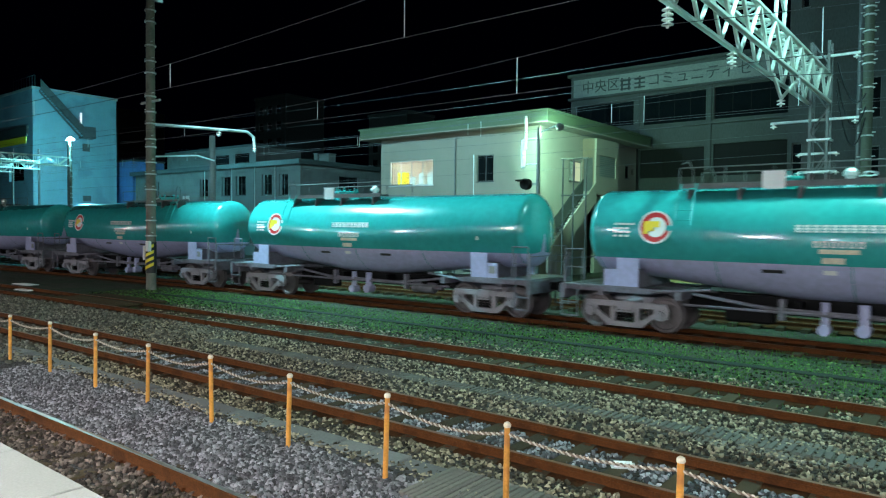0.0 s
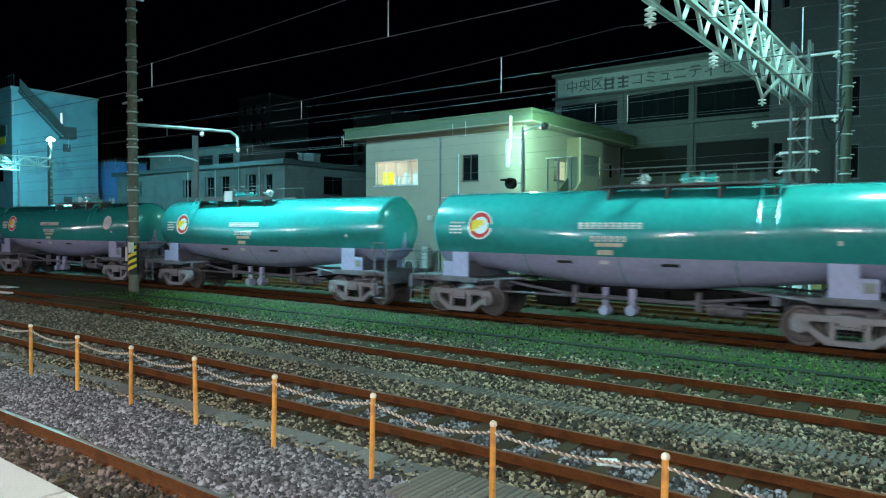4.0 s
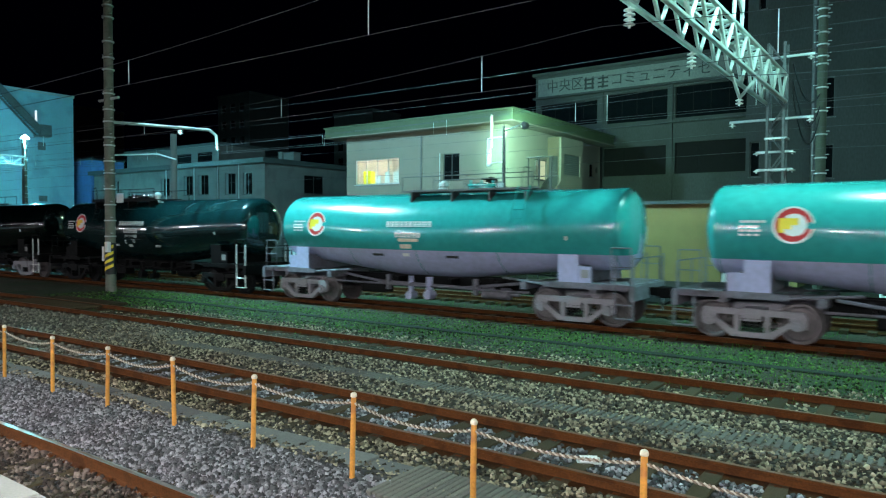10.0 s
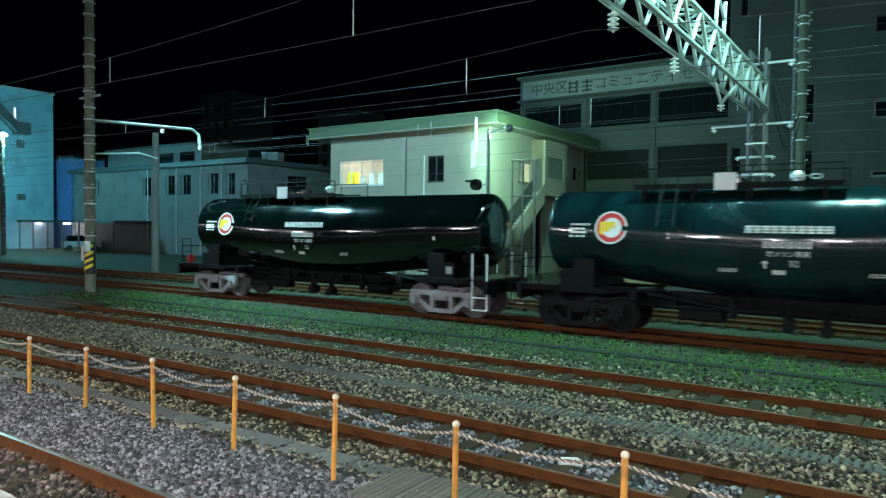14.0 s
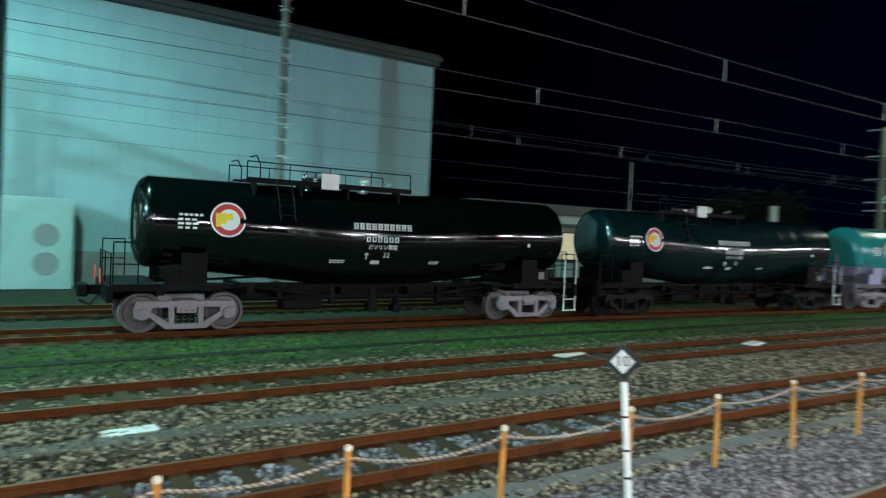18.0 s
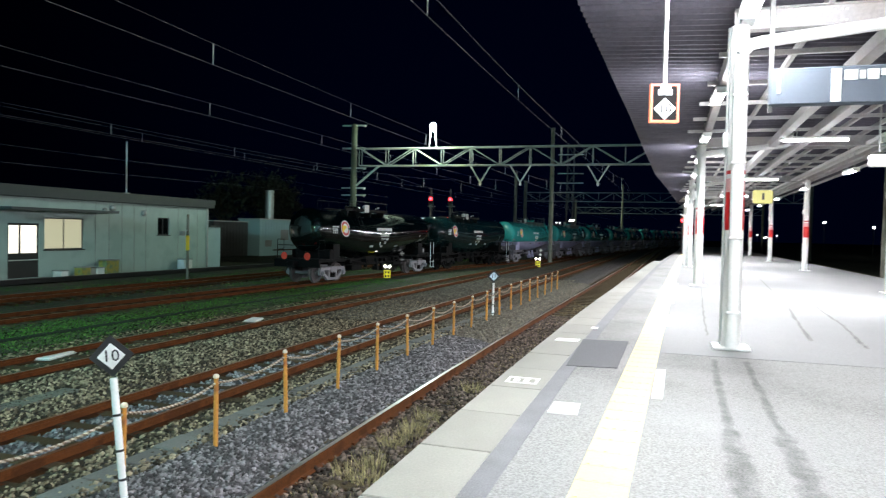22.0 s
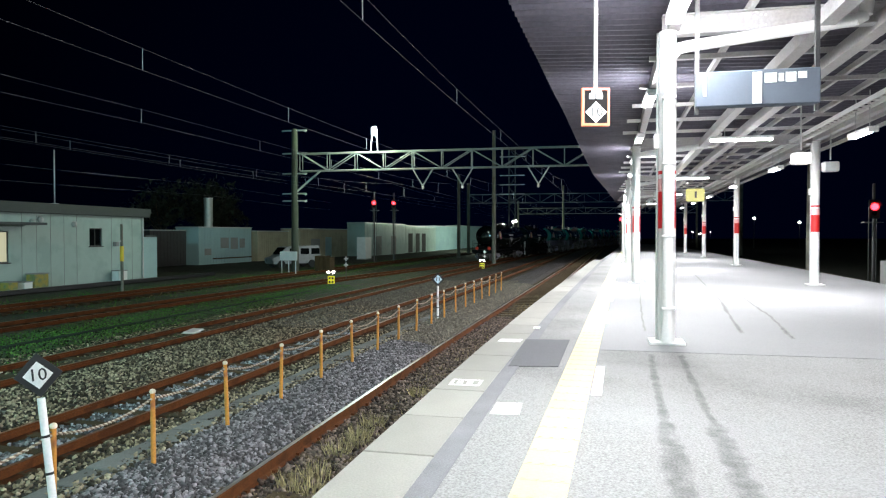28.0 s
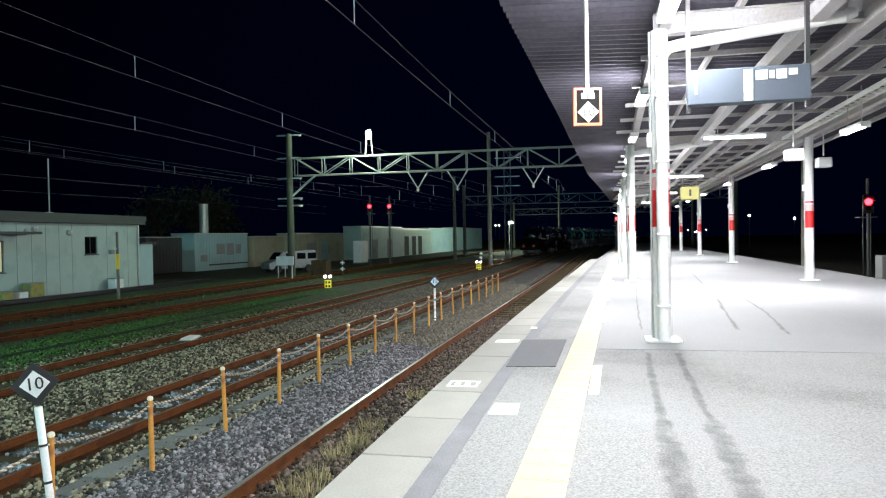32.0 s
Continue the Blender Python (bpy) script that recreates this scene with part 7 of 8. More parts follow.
for x, y, h, lit in ((-61.8, 25.7, 9.6, True), (-90, 24, 9.0, False), (28.0, 21.1, 3.0, False)):
    p = concrete_pole(x, y, h, "slim dark pole with a lit lamp beside the far sidings" if lit else "slim dark line pole beside the yard", 0.14 if h > 4 else 0.07, h > 4, False, "line_pole")
    if lit:
        part("lamp_head", spin(B(), [(0.05, 0.5), (0.3, 0.28), (0.33, 0.2), (0.05, 0.15)], 14, at=(0, 0, h)), g_lamp, p, "lit lamp head")
    if h < 4:
        part("striped_sleeve", tube(B(), (0, 0, 1.5), (0, 0, 2.2), 0.085, n=12), m_yellow, p)
        part("arm", tube(B(), (-0.4, 0, 2.35), (0.2, 0, 2.5), 0.03, n=6), m_steel, p)
        part("head", box(B(), -0.5, -0.3, -0.1, 0.1, 2.2, 2.4, 0.02), m_office, p)
for x in (-60, -66, -72):
    f = thing("signal_bridge", pose(x, 22.5, 0), "pale lattice signal arm in the far sidings", "signal bridge", "far signal bridges")
    truss(f, 0, 0.4, -3, 2.2, 7.2, 7.9, 0.8, m_truss, 0.05)
    part("support", tube(B(), (0.2, 2.2, -0.2), (0.2, 2.2, 9.0), 0.1, n=8), m_steel_dark, f)

portal2 = thing("catenary_portal", pose(0, 0, -0.2), "grey lattice catenary portal with a lit lamp over the yard", "catenary portal", "catenary portals")
part("pole", spin(B(), [(0.26, 0), (0.2, 10.1), (0.02, 10.12)], 16, at=(44.8, 20.1, 0)), m_dark_pole, portal2, smooth=True)
truss(portal2, 44.55, 45.05, -12.5, 19.6, 7.15, 8.35, 1.95, m_truss_grey, 0.045)
part("knee_brace", pipe(B(), [(44.8, 20.0, 5.7), (44.8, 18.2, 7.15)], 0.07), m_truss, portal2)
for z in (10.0, 8.4, 7.0, 5.6, 5.1):
    part("cross_arm", tube(B(), (44.8, 19.2, z), (44.8, 21.0, z), 0.05, n=6), m_steel, portal2)
    insulator(portal2, pose(44.8, 19.3, z), 1)
for y in (10.9, 8.2, 3.2):
    bm = B()
    bar(bm, (44.8, y - 0.7, 7.15), (44.8, y, 6.0), 0.07), bar(bm, (44.8, y + 0.7, 7.15), (44.8, y, 6.0), 0.07)
    part("v_hanger", bm, m_truss, portal2)
    insulator(portal2, pose(44.8, y, 6.0), 2)
part("lamp_stand", pipe(pipe(B(), [(44.2, 13.85, 8.35), (44.2, 13.95, 9.5)], 0.03), [(44.2, 14.35, 8.35), (44.2, 14.25, 9.5)], 0.03), m_steel, portal2)
part("lamp_head", spin(B(), [(0.03, 9.98), (0.15, 9.92), (0.19, 9.75), (0.15, 9.5), (0.07, 9.4)], 16, at=(44.2, 14.1, 0)), g_lamp, portal2, "lit round yard lamp", True)
part("far_pole", spin(B(), [(0.26, 0), (0.2, 10.1), (0.02, 10.12)], 16, at=(44.8, -13, 0)), m_pole, portal2)
for x, h in ((95, 9), (145, 9)):
    p3 = thing("catenary_portal", pose(0, 0, -0.2), "dark distant catenary portal over the tracks", "catenary portal", "catenary portals")
    yb = bend(x, 0)
    truss(p3, x, x + 0.6, yb - 16, yb + 20, 7.2, 8.4, 2.0, m_truss_grey, 0.06, True)
    for dy in (20, -16):
        part("pole", tube(B(), (x, yb + dy, 0), (x, yb + dy, h + 1), 0.22, n=10), m_pole, p3)
mast = thing("lattice_mast", pose(88, bend(88, 12.8), -0.2), "slim lattice mast hung with insulators far along the line", "mast")
lattice_pole(mast, -0.4, 0.4, -0.4, 0.4, 0, 14, m_steel_dark, 1.2)
for z in (8, 9.2, 10.4, 11.6, 12.8):
    part("cross_arm", tube(B(), (0, -1.6, z), (0, 1.6, z), 0.06, n=6), m_steel, mast)
for x, y, h in ((77.7, 14.6, 9.5), (62, 6.6, 12), (118, 4, 11)):
    concrete_pole(x, bend(x, y) + 4 if x < 70 else y, h, "grey concrete pole standing far along the yard", 0.2, False, False)


def line(name, y, z, x0, x1, r=0.009, sag_m=0.0, span=49.3, train=False, step=3.0):
    bm, x, prev = B(), x0, None
    while x <= x1 + 0.01:
        u = ((x + 4.5) / span) % 1.0
        cy, cz = bend(x, y, train), z - sag_m * 4 * u * (1 - u)
        ring = [bm.verts.new((x, cy + r * math.cos(k * 1.2566), cz + r * math.sin(k * 1.2566))) for k in range(5)]
        for k in range(5 if prev else 0):
            bm.faces.new([prev[k], ring[k], ring[(k + 1) % 5], prev[(k + 1) % 5]])
        prev, x = ring, x + step
    return bm


def overhead(y, z, label, behind, ahead, train=False, rise=0.0, x0=-90, x1=120):
    """Contact and messenger wire of one track; behind and ahead: one dropper's place and their spacing on either side of the near portal."""
    w = thing("overhead_line", pose(0, 0, 0), label, "overhead line", "catenary wires")

    def low(x):
        return z + rise * min(max(x, 0), 15)

    def gap(x):
        u = ((x + 4.5) / 49.3) % 1.0
        return 0.31 + 0.5 * abs(1 - 2 * u) ** 4
    for name, up in (("contact_wire", 0), ("messenger_wire", 1)):
        bm, x, prev = B(), x0, None
        while x <= x1 + 0.01:
            c = Vector((x, bend(x, y, train), low(x) + up * gap(x)))
            ring = [bm.verts.new(c + Vector((0, 0.0055 * math.cos(k * 1.2566), 0.0055 * math.sin(k * 1.2566)))) for k in range(5)]
            for k in range(5 if prev else 0):
                bm.faces.new([prev[k], ring[k], ring[(k + 1) % 5], prev[(k + 1) % 5]])
            prev, x = ring, x + 1.5
        part(name, bm, m_wire, w)
    me = mesh_of(tube(B(), (0, 0, 0), (0, 0, 1), 0.007, n=5), "dropper", m_steel)
    for (first, step), lo, hi in ((behind, -48, -4.5), (ahead, -4.4, 76)):
        x = first + step * math.ceil((lo - first) / step)
        while x < hi:
            piece("dropper", me, w, pose(x, bend(x, y, train), low(x)) @ Matrix.Diagonal((1, 1, gap(x), 1)))
            x += step
    return w


overhead(T1, 5.25, "contact and messenger wire hung over the platform track", (-9.0, 5.5), (8.87, 5.71))
overhead(T2, 4.98, "contact and messenger wire hung over the roped-off track", (-11.85, 5.7), (9.62, 4.86))
overhead(T3, 4.91, "contact and messenger wire hung over the middle track", (-12.14, 5.35), (14.65, 5.5), rise=0.015)
overhead(T4, 5.12, "contact and messenger wire hung over the wagons", (-16.58, 4.91), (17.5, 5.9), True, rise=0.006)
overhead(19.0, 5.6, "contact and messenger wire hung over the overgrown siding", (-14.0, 5.2), (21.8, 6.4))
feeders = thing("feeder_lines", pose(0, 0, 0), "thin feeder lines strung along the line poles", "power lines", "catenary wires")
for z in (9.1, 8.2, 7.4, 6.4, 5.8, 5.1):
    part("feeder_wire", line("f", 25.5, z, -90, 10.5 if z > 5.9 else 60, 0.006, 0.25, 45), m_wire, feeders)


# ---- signals ----
def signal(x, y, z, label, base=-0.2):
    s = thing("colour_light_signal", pose(x, y, base), label, "railway signal", "red signals")
    h = z - base
    part("post", tube(B(), (0, 0, 0), (0, 0, h + 1.1), 0.07, n=10), m_steel_dark, s)
    part("backboard", box(B(), -0.1, -0.04, -0.24, 0.24, h - 0.55, h + 0.35, 0.02), m_black, s)
    o = part("red_lens", spin(B(), [(0.02, -0.18), (0.15, -0.16), (0.16, -0.1)], 18, "x", (0, 0, h)), g_red, s, "lit red lens")
    bm = B()
    for i in range(9):
        a = math.pi * (i - 0.5) / 8
        p = (-0.2, 0.225 * math.cos(a), h + 0.225 * math.sin(a))
        box(bm, -0.34, -0.1, p[1] - 0.04, p[1] + 0.04, p[2] - 0.008, p[2] + 0.008)
    part("visor", bm, m_black, s)
    part("lower_lens", spin(B(), [(0.02, -0.14), (0.1, -0.13), (0.11, -0.1)], 18, "x", (0, 0, h - 0.3)), m_glass, s)
    part("ladder", box(box(B(), 0.1, 0.14, -0.18, -0.15, 0, h), 0.1, 0.14, 0.15, 0.18, 0, h), m_steel_dark, s)
    part("platform_rail", box(B(), -0.1, 0.4, -0.4, 0.4, h - 0.75, h - 0.7), m_steel_dark, s)
    return s


signal(65.0, 20.75, 5.7, "tall signal post showing a red light over the yard")
signal(69.6, 20.05, 5.88, "tall signal post showing a red light over the yard")
signal(36.0, -13.1, 3.8, "signal post showing a red light beyond the platform")
signal(76.0, -3.5, 4.2, "signal post showing a red light past the platform's end", PLAT)


def shunt_signal(x, y, label):
    s = thing("shunt_signal", pose(x, y, -0.2, 0, 0, 0), label, "ground signal", "ground signals")
    part("post", tube(B(), (0, 0, 0), (0, 0, 0.7), 0.04, n=8), m_steel_dark, s)
    part("plate", box(B(), -0.06, -0.03, -0.19, 0.19, 0.06, 0.5, 0.01), g_yellow_strong, s, "yellow plate with dark bars")
    for i in range(2):
        for k in range(2):
            part("plate_bar", box(B(), -0.07, -0.06, -0.14 + 0.17 * k, -0.03 + 0.17 * k, 0.12 + 0.2 * i, 0.24 + 0.2 * i), m_black, s)
    for dy in (-0.14, 0.14):
        part("white_lens", spin(B(), [(0.02, -0.12), (0.075, -0.11), (0.08, -0.05)], 14, "x", (0, dy, 0.7)), g_white, s, "lit white lens")
    part("housing", box(B(), -0.05, 0.12, -0.26, 0.26, 0.6, 0.82, 0.03), m_black, s)
    return s


shunt_signal(35.0, 13.6, "low ground signal with two white lights and a yellow plate")
shunt_signal(53.5, 8.2, "low ground signal with white lights beside the track")
for x, y in ((37.3, 13.6), (54.5, 8.15)):
    s = thing("white_cross_marker", pose(x, y, -0.2), "thin post with small white cross plates", "track marker", "cross markers")
    part("post", tube(B(), (0, 0, 0), (0, 0, 1.45), 0.025, n=8), m_steel_dark, s)
    for z in (1.0, 1.35):
        part("cross_plate", box(box(B(), -0.04, -0.025, -0.13, 0.13, z - 0.04, z + 0.04), -0.043, -0.041, -0.04, 0.04, z - 0.13, z + 0.13), m_white, s)
nb = thing("notice_frame", pose(43.2, 19.85, -0.45), "pale notice board on four legs by the portal", "notice board")
for y in (-0.5, 0, 0.5):
    part("leg", tube(B(), (0, y, 0), (0, y, 1.3), 0.04, n=8), m_steel, nb)
part("board", box(B(), -0.05, 0.02, -0.62, 0.62, 1.25, 1.85, 0.01), m_white, nb)
stump = thing("cable_drum", pose(47.5, 19.0, -0.2), "rusty brown timber stack beside the pole", "timber stack")
for i in range(4):
    part("timber", box(B(), -0.5, 0.5, -0.6 + 0.3 * i, -0.33 + 0.3 * i, 0, 1.1 + 0.1 * (i % 2), 0.02), m_sleeper, stump)
rng = random.Random(21)
for i, (x, y, z) in enumerate(((118.6, 14.9, 5.0), (120.5, 15.6, 5.0), (240, 36, 6.5), (235, 34, 6.4), (300, 30, 5), (330, 14, 3), (360, 6, 3.4), (260, 22, 4), (300, -36, 4), (310, -40, 3), (320, -46, 4), (280, -50, 3.6), (290, -38, 3.2), (140, -36, 5), (150, -30, 6), (350, 2, 2.8), (340, 24, 4.4))):
    t = thing("far_street_lamp", pose(x, y + sag(x, K) * 0.6, -0.2), "tiny distant white street lamp", "street lamp", "far lamps")
    part("post", tube(B(), (0, 0, 0), (0, 0, z), 0.08, n=6), m_steel_dark, t)
    part("lamp_head", spin(B(), [(0.05, z + 0.35), (0.25, z + 0.2), (0.25, z), (0.05, z - 0.1)], 10), g_far, t)


# ---- platform canopy and what hangs under it ----
ROOF = [(1.28, 5.78), (-0.9, 5.69), (-3.4, 5.6), (-6.1, 5.69), (-7.95, 5.76)]


def roof_z(y):
    ys, zs = [p[0] for p in ROOF][::-1], [p[1] for p in ROOF][::-1]
    return float(np.interp(y, ys, zs))


DRIFT_X, DRIFT_Y = [10.1, 13.3, 19.1, 28.1, 38.6, 49.3, 79.8], [-0.09, -0.0, 0.1, 0.15, 0.26, 0.69, 1.76]
bm = B()
rows, x, i = [], -62.0, 0
while x < 74:
    d = (0.0, 0.07, 0.07, 0.0)[i % 4]
    rows.append([[bm.verts.new((x, bend(x, y) - (float(np.interp(x, DRIFT_X, DRIFT_Y)) if y > 0.5 else 0.0), z + d + o)) for y, z in ROOF] for o in (0.0, 0.012)])
    x += (0.08, 0.06, 0.08, 0.06)[i % 4]
    i += 1
for a, b in zip(rows, rows[1:]):
    for k in range(len(ROOF) - 1):
        for s in (0, 1):
            bm.faces.new([a[s][k], b[s][k], b[s][k + 1], a[s][k + 1]])
    for k in (0, len(ROOF) - 1):
        bm.faces.new([a[0][k], b[0][k], b[1][k], a[1][k]])
canopy = thing("platform_canopy", pose(0, 0, 0), "long corrugated platform canopy on white steel frames", "canopy", kind="structure")
part("roof_sheet", bm, m_canopy, canopy, "grey corrugated roof sheet")
XC = list(range(-62, 76, 2))
for y in (-1.9, -4.4, -5.2, -7.0, -7.7):
    z = roof_z(y) - 0.004
    part("purlin", strip(B(), [(y - 0.035, z - 0.11), (y - 0.035, z), (y + 0.035, z), (y + 0.035, z - 0.11)], XC), m_canopy_beam, canopy)
for y in (-0.9, -6.1):
    z = roof_z(y) - 0.12
    part("eave_beam", strip(B(), [(y - 0.08, z - 0.24), (y - 0.08, z), (y + 0.08, z), (y + 0.08, z - 0.24)], XC), m_canopy_beam, canopy)


def pillar(x, y):
    p = thing("canopy_pillar", pose(x, bend(x, y), PLAT, 0, 0, turn(x)), "white steel canopy pillar with red and pink bands", "pillar", "canopy pillars")
    top = roof_z(y) - 0.36 - PLAT
    part("shaft", spin(B(), [(0.12, 0.03), (0.12, top)], 24), m_canopy_steel, p, smooth=True)
    part("base_plate", box(B(), -0.24, 0.24, -0.24, 0.24, 0.0, 0.035, 0.008), m_canopy_steel, p)
    part("red_band", spin(B(), [(0.1225, 1.62), (0.1225, 2.14)], 24), m_red, p, "red painted band")
    part("pink_band", spin(B(), [(0.122, 2.145), (0.122, 2.32)], 24), m_pink, p, "pink painted band")
    part("thin_band", spin(B(), [(0.1225, 2.38), (0.1225, 2.43)], 24), m_red, p, "thin red band")
    if y > -2:  # the valley gutter drains down the front of the near pillars
        run = [(-0.205, 0.0, 0.036), (-0.205, 0.0, 3.95), (-0.205, -0.1, 4.08), (-0.205, -0.25, 4.11), (-0.205, -2.3, 4.32), (-0.205, -2.42, 4.38), (-0.205, -2.46, 4.7)]
        part("drain_pipe", pipe(B(), run, 0.082, 14), m_canopy_steel, p, "white drain pipe", True)
        for z in (0.5, 1.5, 2.5, 3.4):
            part("pipe_clip", box(B(), -0.295, -0.1, -0.09, 0.09, z, z + 0.03, 0.005), m_canopy_steel, p)
    part("conduit", tube(B(), (0.03, 0.135, 0.036), (0.03, 0.135, top), 0.016, n=8), m_steel, p)
    part("switch_box", box(B(), -0.05, 0.09, 0.118, 0.18, 2.75, 2.95, 0.01), m_canopy_steel, p)
    return p


FRAMES = [-54.5, -41.5, -28.5, -15.5, -2.5, 10.5, 23.1, 37.0, 50.0, 63.0]
for x in FRAMES:
    pillar(x, -0.83)
    pillar(x, -6.1)
    fr = thing("roof_frame", pose(x, sag(x, K), 0, 0, 0, 0), "white steel roof frame across the platform", "roof frame", "canopy frames", "structure")
    bm = box(B(), -0.09, 0.09, -6.2, -0.75, 5.27, 5.285)
    box(bm, -0.012, 0.012, -6.2, -0.75, 5.285, 5.54)
    part("girder", box(bm, -0.09, 0.09, -6.2, -0.75, 5.54, 5.555), m_canopy_beam, fr, "deep pale cross girder")
    part("splice_plate", box(B(), -0.024, -0.012, -2.15, -1.85, 5.3, 5.52), m_canopy_beam, fr)
    bm = B()
    for yy in (-2.1, -2.04, -1.96, -1.9):
        for zz in (5.34, 5.48):
            box(bm, -0.034, -0.024, yy - 0.012, yy + 0.012, zz - 0.012, zz + 0.012)
    tagged(part("bolts", bm, m_canopy_steel, fr), kind="stuff")
    for d in (2.0, 4.2, 6.3, 8.4, 10.5):
        part("cross_beam", box(B(), d - 0.04, d + 0.04, -6.2, -0.75, 5.42, 5.5), m_canopy_beam, fr)
for y in (-2.78, -3.55):
    part("valley_beam", strip(B(), [(y - 0.1, 5.2), (y - 0.1, 5.4), (y + 0.1, 5.4), (y + 0.1, 5.2)], XC), m_canopy_beam, canopy)


def tube_lamp(x, y, z, along, label, length=1.25):
    t = thing("tube_lamp", pose(x, bend(x, y), z, 0, 0, 0 if along else 90), label, "ceiling light", "canopy lights")
    part("housing", box(B(), -length / 2, length / 2, -0.11, 0.11, 0.03, 0.1, 0.01), m_canopy_steel, t)
    for d in (-0.05, 0.05):
        part("tube", tube(B(), (-length / 2 + 0.04, d, 0.0), (length / 2 - 0.04, d, 0.0), 0.02, n=10), g_tube, t, "lit fluorescent tube")
    for d in (-length / 2 + 0.02, length / 2 - 0.02):
        part("end_cap", box(B(), d - 0.02, d + 0.02, -0.1, 0.1, -0.03, 0.03), m_canopy_steel, t)
    h = roof_z(y) - z - 0.1
    for d in (-0.4, 0.4):
        part("hanger", tube(B(), (d, 0, 0.1), (d, 0, 0.1 + h), 0.012, n=6), m_steel, t)
    return t


for i in range(23):
    tube_lamp(-60.98 + 5.83 * i, -0.84, 5.2, True, "lit fluorescent tube lamp under the platform canopy")
for x in (-18.0, -5.4, 19.8, 32.4, 45.0, 57.6):
    tube_lamp(x, -3.4, 5.0, False, "lit double tube lamp across the middle of the canopy", 1.6)
for i in range(8):
    tube_lamp(0.3 + 8.6 * i, -5.6, 4.75, True, "lit tube lamp along the far side of the canopy")

rack = thing("cable_rack", pose(0, 0, 0), "long white cable ladder rack under the canopy", "cable rack")
for y in (-5.35, -5.65):
    part("side_rail", strip(B(), [(y - 0.02, 5.28), (y - 0.02, 5.38), (y + 0.02, 5.38), (y + 0.02, 5.28)], XC), m_canopy_steel, rack)
me = mesh_of(box(B(), -0.02, 0.02, -0.15, 0.15, 5.3, 5.33), "rung", m_canopy_steel)
for i in range(150):
    x = 2 + 0.35 * i
    piece("rung", me, rack, pose(x, bend(x, -5.5), 0))

# hanging car stop sign
hs = thing("hanging_stop_sign", pose(6.8, 0.08, 3.64, 0, 0, -78), "hanging black sign, lit orange rim, white diamond reading 10", "sign")
part("board", box(B(), -0.12, 0.12, -0.02, 0.02, -0.165, 0.165, 0.006), m_matt_black, hs)
bm = B()
for a in (-0.125, 0.105):
    box(bm, a, a + 0.02, -0.026, 0.026, -0.17, 0.17)
for c in (-0.17, 0.15):
    box(bm, -0.105, 0.105, -0.026, 0.026, c, c + 0.02)
part("rim", bm, g_orange, hs, "lit orange-red rim")
o = part("diamond", box(B(), -0.068, 0.068, -0.006, 0.006, -0.068, 0.068), g_sign, hs, "white diamond")
o.matrix_basis = pose(0, -0.026, -0.05, 0, 45, 0)
lettering("number", "10", 0.125, m_black, hs, pose(0, -0.036, -0.052))
for q in [(-0.06, -0.01, 0.07, 0.12), (0.0, 0.06, 0.07, 0.12), (-0.04, 0.05, 0.125, 0.145)]:
    part("writing_bar", bars([q], 0.03), g_sign, hs)
part("rod", tube(B(), (0, 0, 0.165), (0, 0, 2.1), 0.018, n=8), m_canopy_steel, hs)
# departure board
db = thing("departure_board", pose(9.6, -1.91, 4.305, 0, 0, -90), "grey hanging departure board with white lit figures", "departure board")
part("case", box(B(), -0.72, 0.72, -0.09, 0.09, -0.22, 0.22, 0.015), mat("grey_board_case", (0.125, 0.148, 0.18), 0.7, spec=0.15, vary=0.04, bump=0.02), db)
lettering("figure", "1", 0.36, g_sign, db, pose(-0.62, -0.1, 0.02))
part("lit_bar", box(B(), -0.06, 0.05, -0.1, -0.09, -0.2, 0.19), g_sign, db, "lit white panel")
for q in [(0.08, 0.22, 0.05, 0.17), (0.24, 0.3, 0.06, 0.16), (0.32, 0.44, 0.05, 0.17), (0.46, 0.56, 0.09, 0.17)]:
    part("writing_bar", bars([q], 0.1), g_sign, db)
for x in (-0.7, 0.7):
    part("hanger", box(B(), x - 0.025, x + 0.025, -0.03, 0.03, -0.3, 1.36), m_steel_dark, db)
ys = thing("yellow_sign", pose(29.5, bend(29.5, -3.3), 4.1, 0, 0, -90), "small lit yellow hanging sign", "sign")
part("case", box(B(), -0.36, 0.36, -0.08, 0.08, -0.26, 0.26, 0.05), g_yellow, ys)
part("mark", box(B(), -0.03, 0.05, -0.09, -0.08, -0.12, 0.14), m_steel_dark, ys)
for x in (-0.28, 0.28):
    part("hanger", tube(B(), (x, 0, 0.26), (x, 0, 1.5), 0.012, n=6), m_steel, ys)
for x, y, z, lab in ((18.5, -4.56, 4.34, "white loudspeaker box under the canopy"), (21.5, -6.06, 4.4, "small grey camera box on a hanger")):
    c = thing("hanging_box", pose(x, bend(x, y), z), lab, "camera")
    part("body", box(B(), -0.14, 0.14, -0.2, 0.2, -0.14, 0.14, 0.03), m_canopy_steel if x < 20 else m_steel, c)
    part("hanger", tube(B(), (0, 0, 0.2), (0, 0, roof_z(y) - z + 0.04), 0.02, n=6), m_steel, c)
mirror_x = thing("platform_mirror_post", pose(38, -1.76, PLAT), "tall white post with an arm near the platform edge", "post")
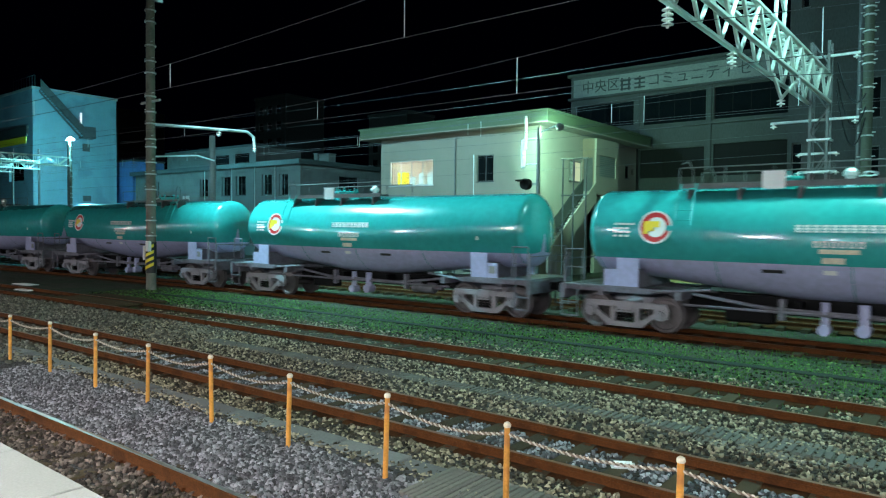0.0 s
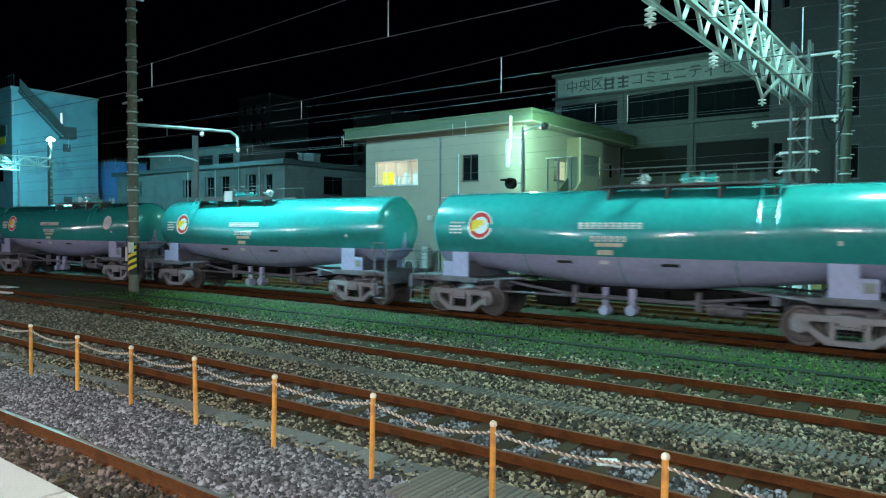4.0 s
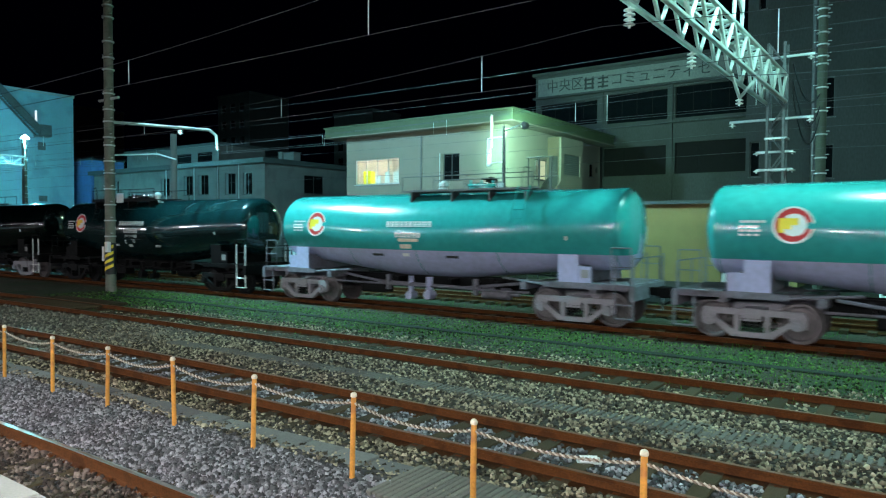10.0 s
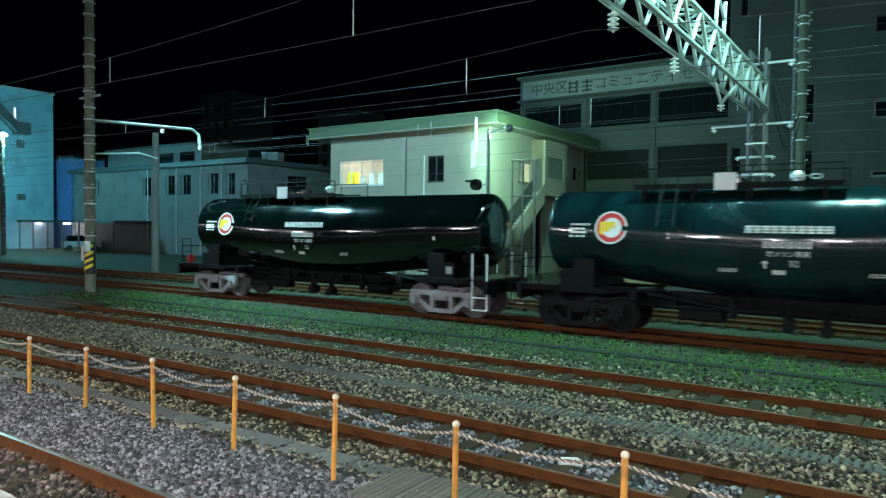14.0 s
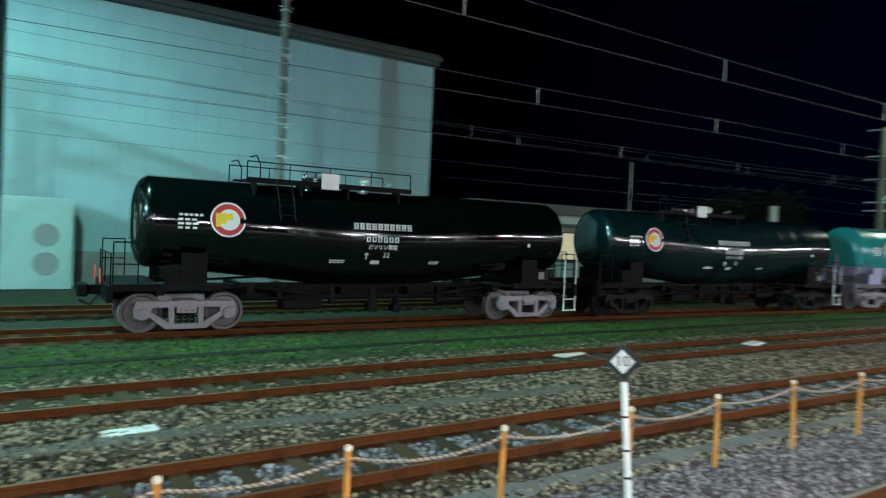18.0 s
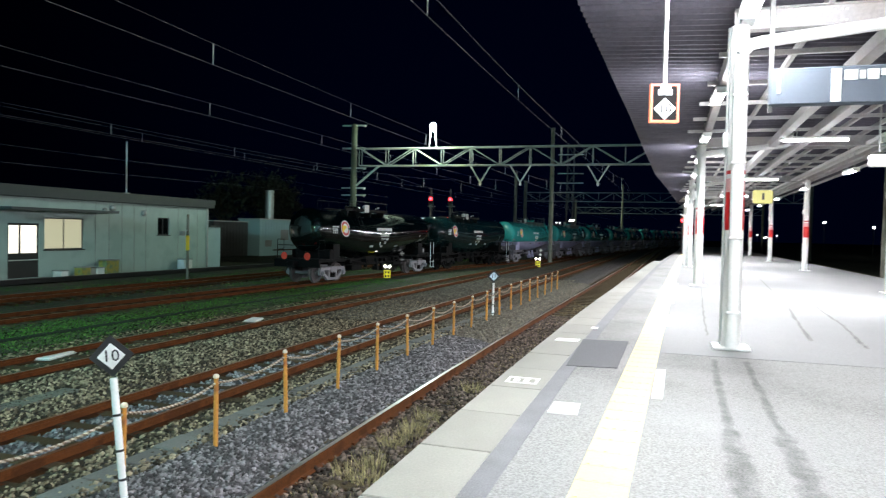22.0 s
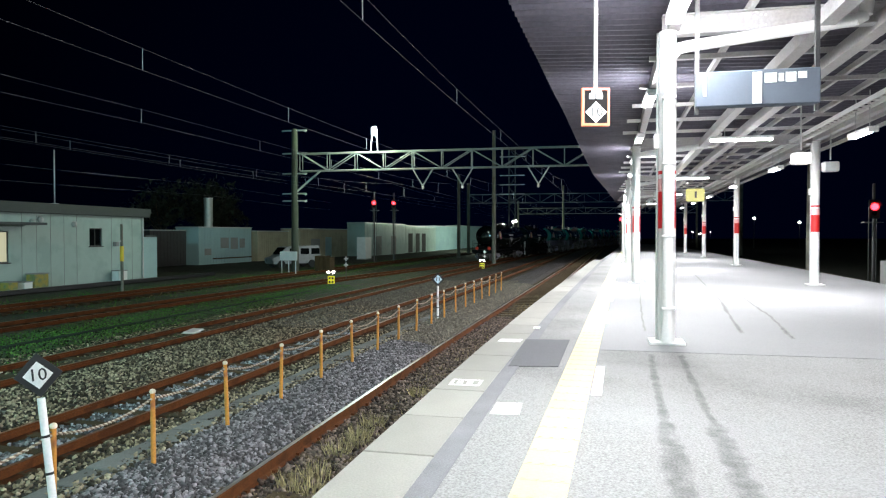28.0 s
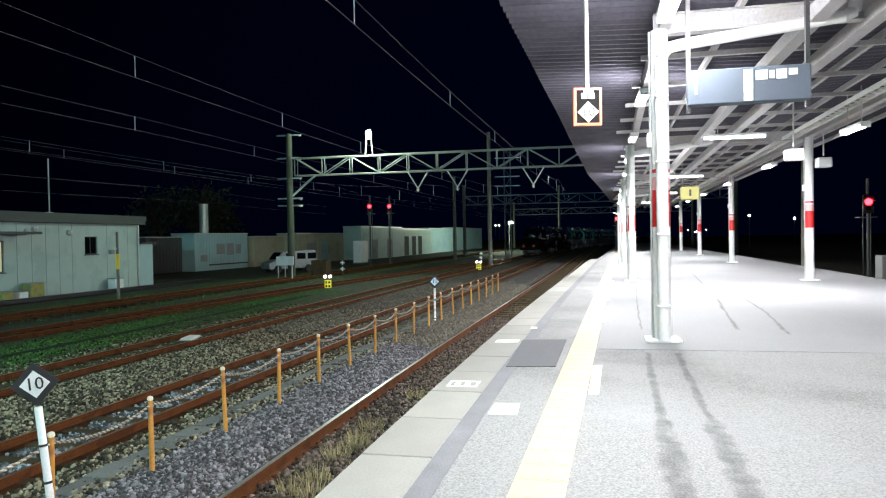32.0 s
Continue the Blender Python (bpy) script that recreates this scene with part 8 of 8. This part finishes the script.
part("post", pipe(B(), [(0, 0, 0), (0, 0, 2.6), (0, 0.25, 2.7)], 0.04), m_white, mirror_x)
part("base", box(B(), -0.12, 0.12, -0.12, 0.12, 0, 0.02), m_steel, mirror_x)
cab = thing("line_side_cabinet", pose(32, -12.3, -0.2), "grey lineside cabinet beyond the platform", "cabinet")
part("body", box(B(), -0.35, 0.35, -0.3, 0.3, 0.15, 1.6, 0.03), m_office, cab)
part("plinth", box(B(), -0.4, 0.4, -0.35, 0.35, 0, 0.15), m_concrete, cab)


# ---- what moves ----
TRAIN = [(0, -101.0), (1.5, -92.5), (3, -84.07), (5.5, -69.55), (7, -60.74), (9, -48.95), (11, -37.12), (13, -25.28), (15.5, -10.46), (17, -1.54), (18.5, 7.7), (20, 17.25), (21.5, 26.95),
         (23, 36.7), (25, 49.6), (28, 68.3), (30, 79.2), (32, 89.5)]
PITCH, LOGO, WHEEL = 13.57, 3.95, 0.43


def run(t):
    """How far the last wagon's mark has come along the track: a smooth curve through TRAIN."""
    ts, ss = [p[0] for p in TRAIN], [p[1] for p in TRAIN]
    n = len(ts)
    slopes = []
    for i in range(n):
        a, b = max(i - 1, 0), min(i + 1, n - 1)
        slopes.append((ss[b] - ss[a]) / (ts[b] - ts[a]))
    i = max(k for k in range(n - 1) if ts[k] <= t or k == 0)
    h = ts[i + 1] - ts[i]
    u = (t - ts[i]) / h
    return ((2 * u**3 - 3 * u**2 + 1) * ss[i] + (u**3 - 2 * u**2 + u) * h * slopes[i] + (-2 * u**3 + 3 * u**2) * ss[i + 1] + (u**3 - u**2) * h * slopes[i + 1])


def motions():
    for i, w in enumerate(WAGONS):
        rows = []
        for k in range(33):
            x = run(float(k)) + LOGO + PITCH * i
            rows.append((float(k), pose(x, bend(x, T4, True), 0, 0, 0, turn(x, True))))
        walk(w, rows)
    for ws, x, i in WHEELS:
        if i > 8:
            continue
        # the axles turn as the wagon rolls
        start = run(0.0)
        walk(ws, [(k / 12.5, pose(x, 0, WHEEL, 0, math.degrees((run(k / 12.5) - start) / WHEEL) % 360.0, 0)) for k in range(401)])


motions()
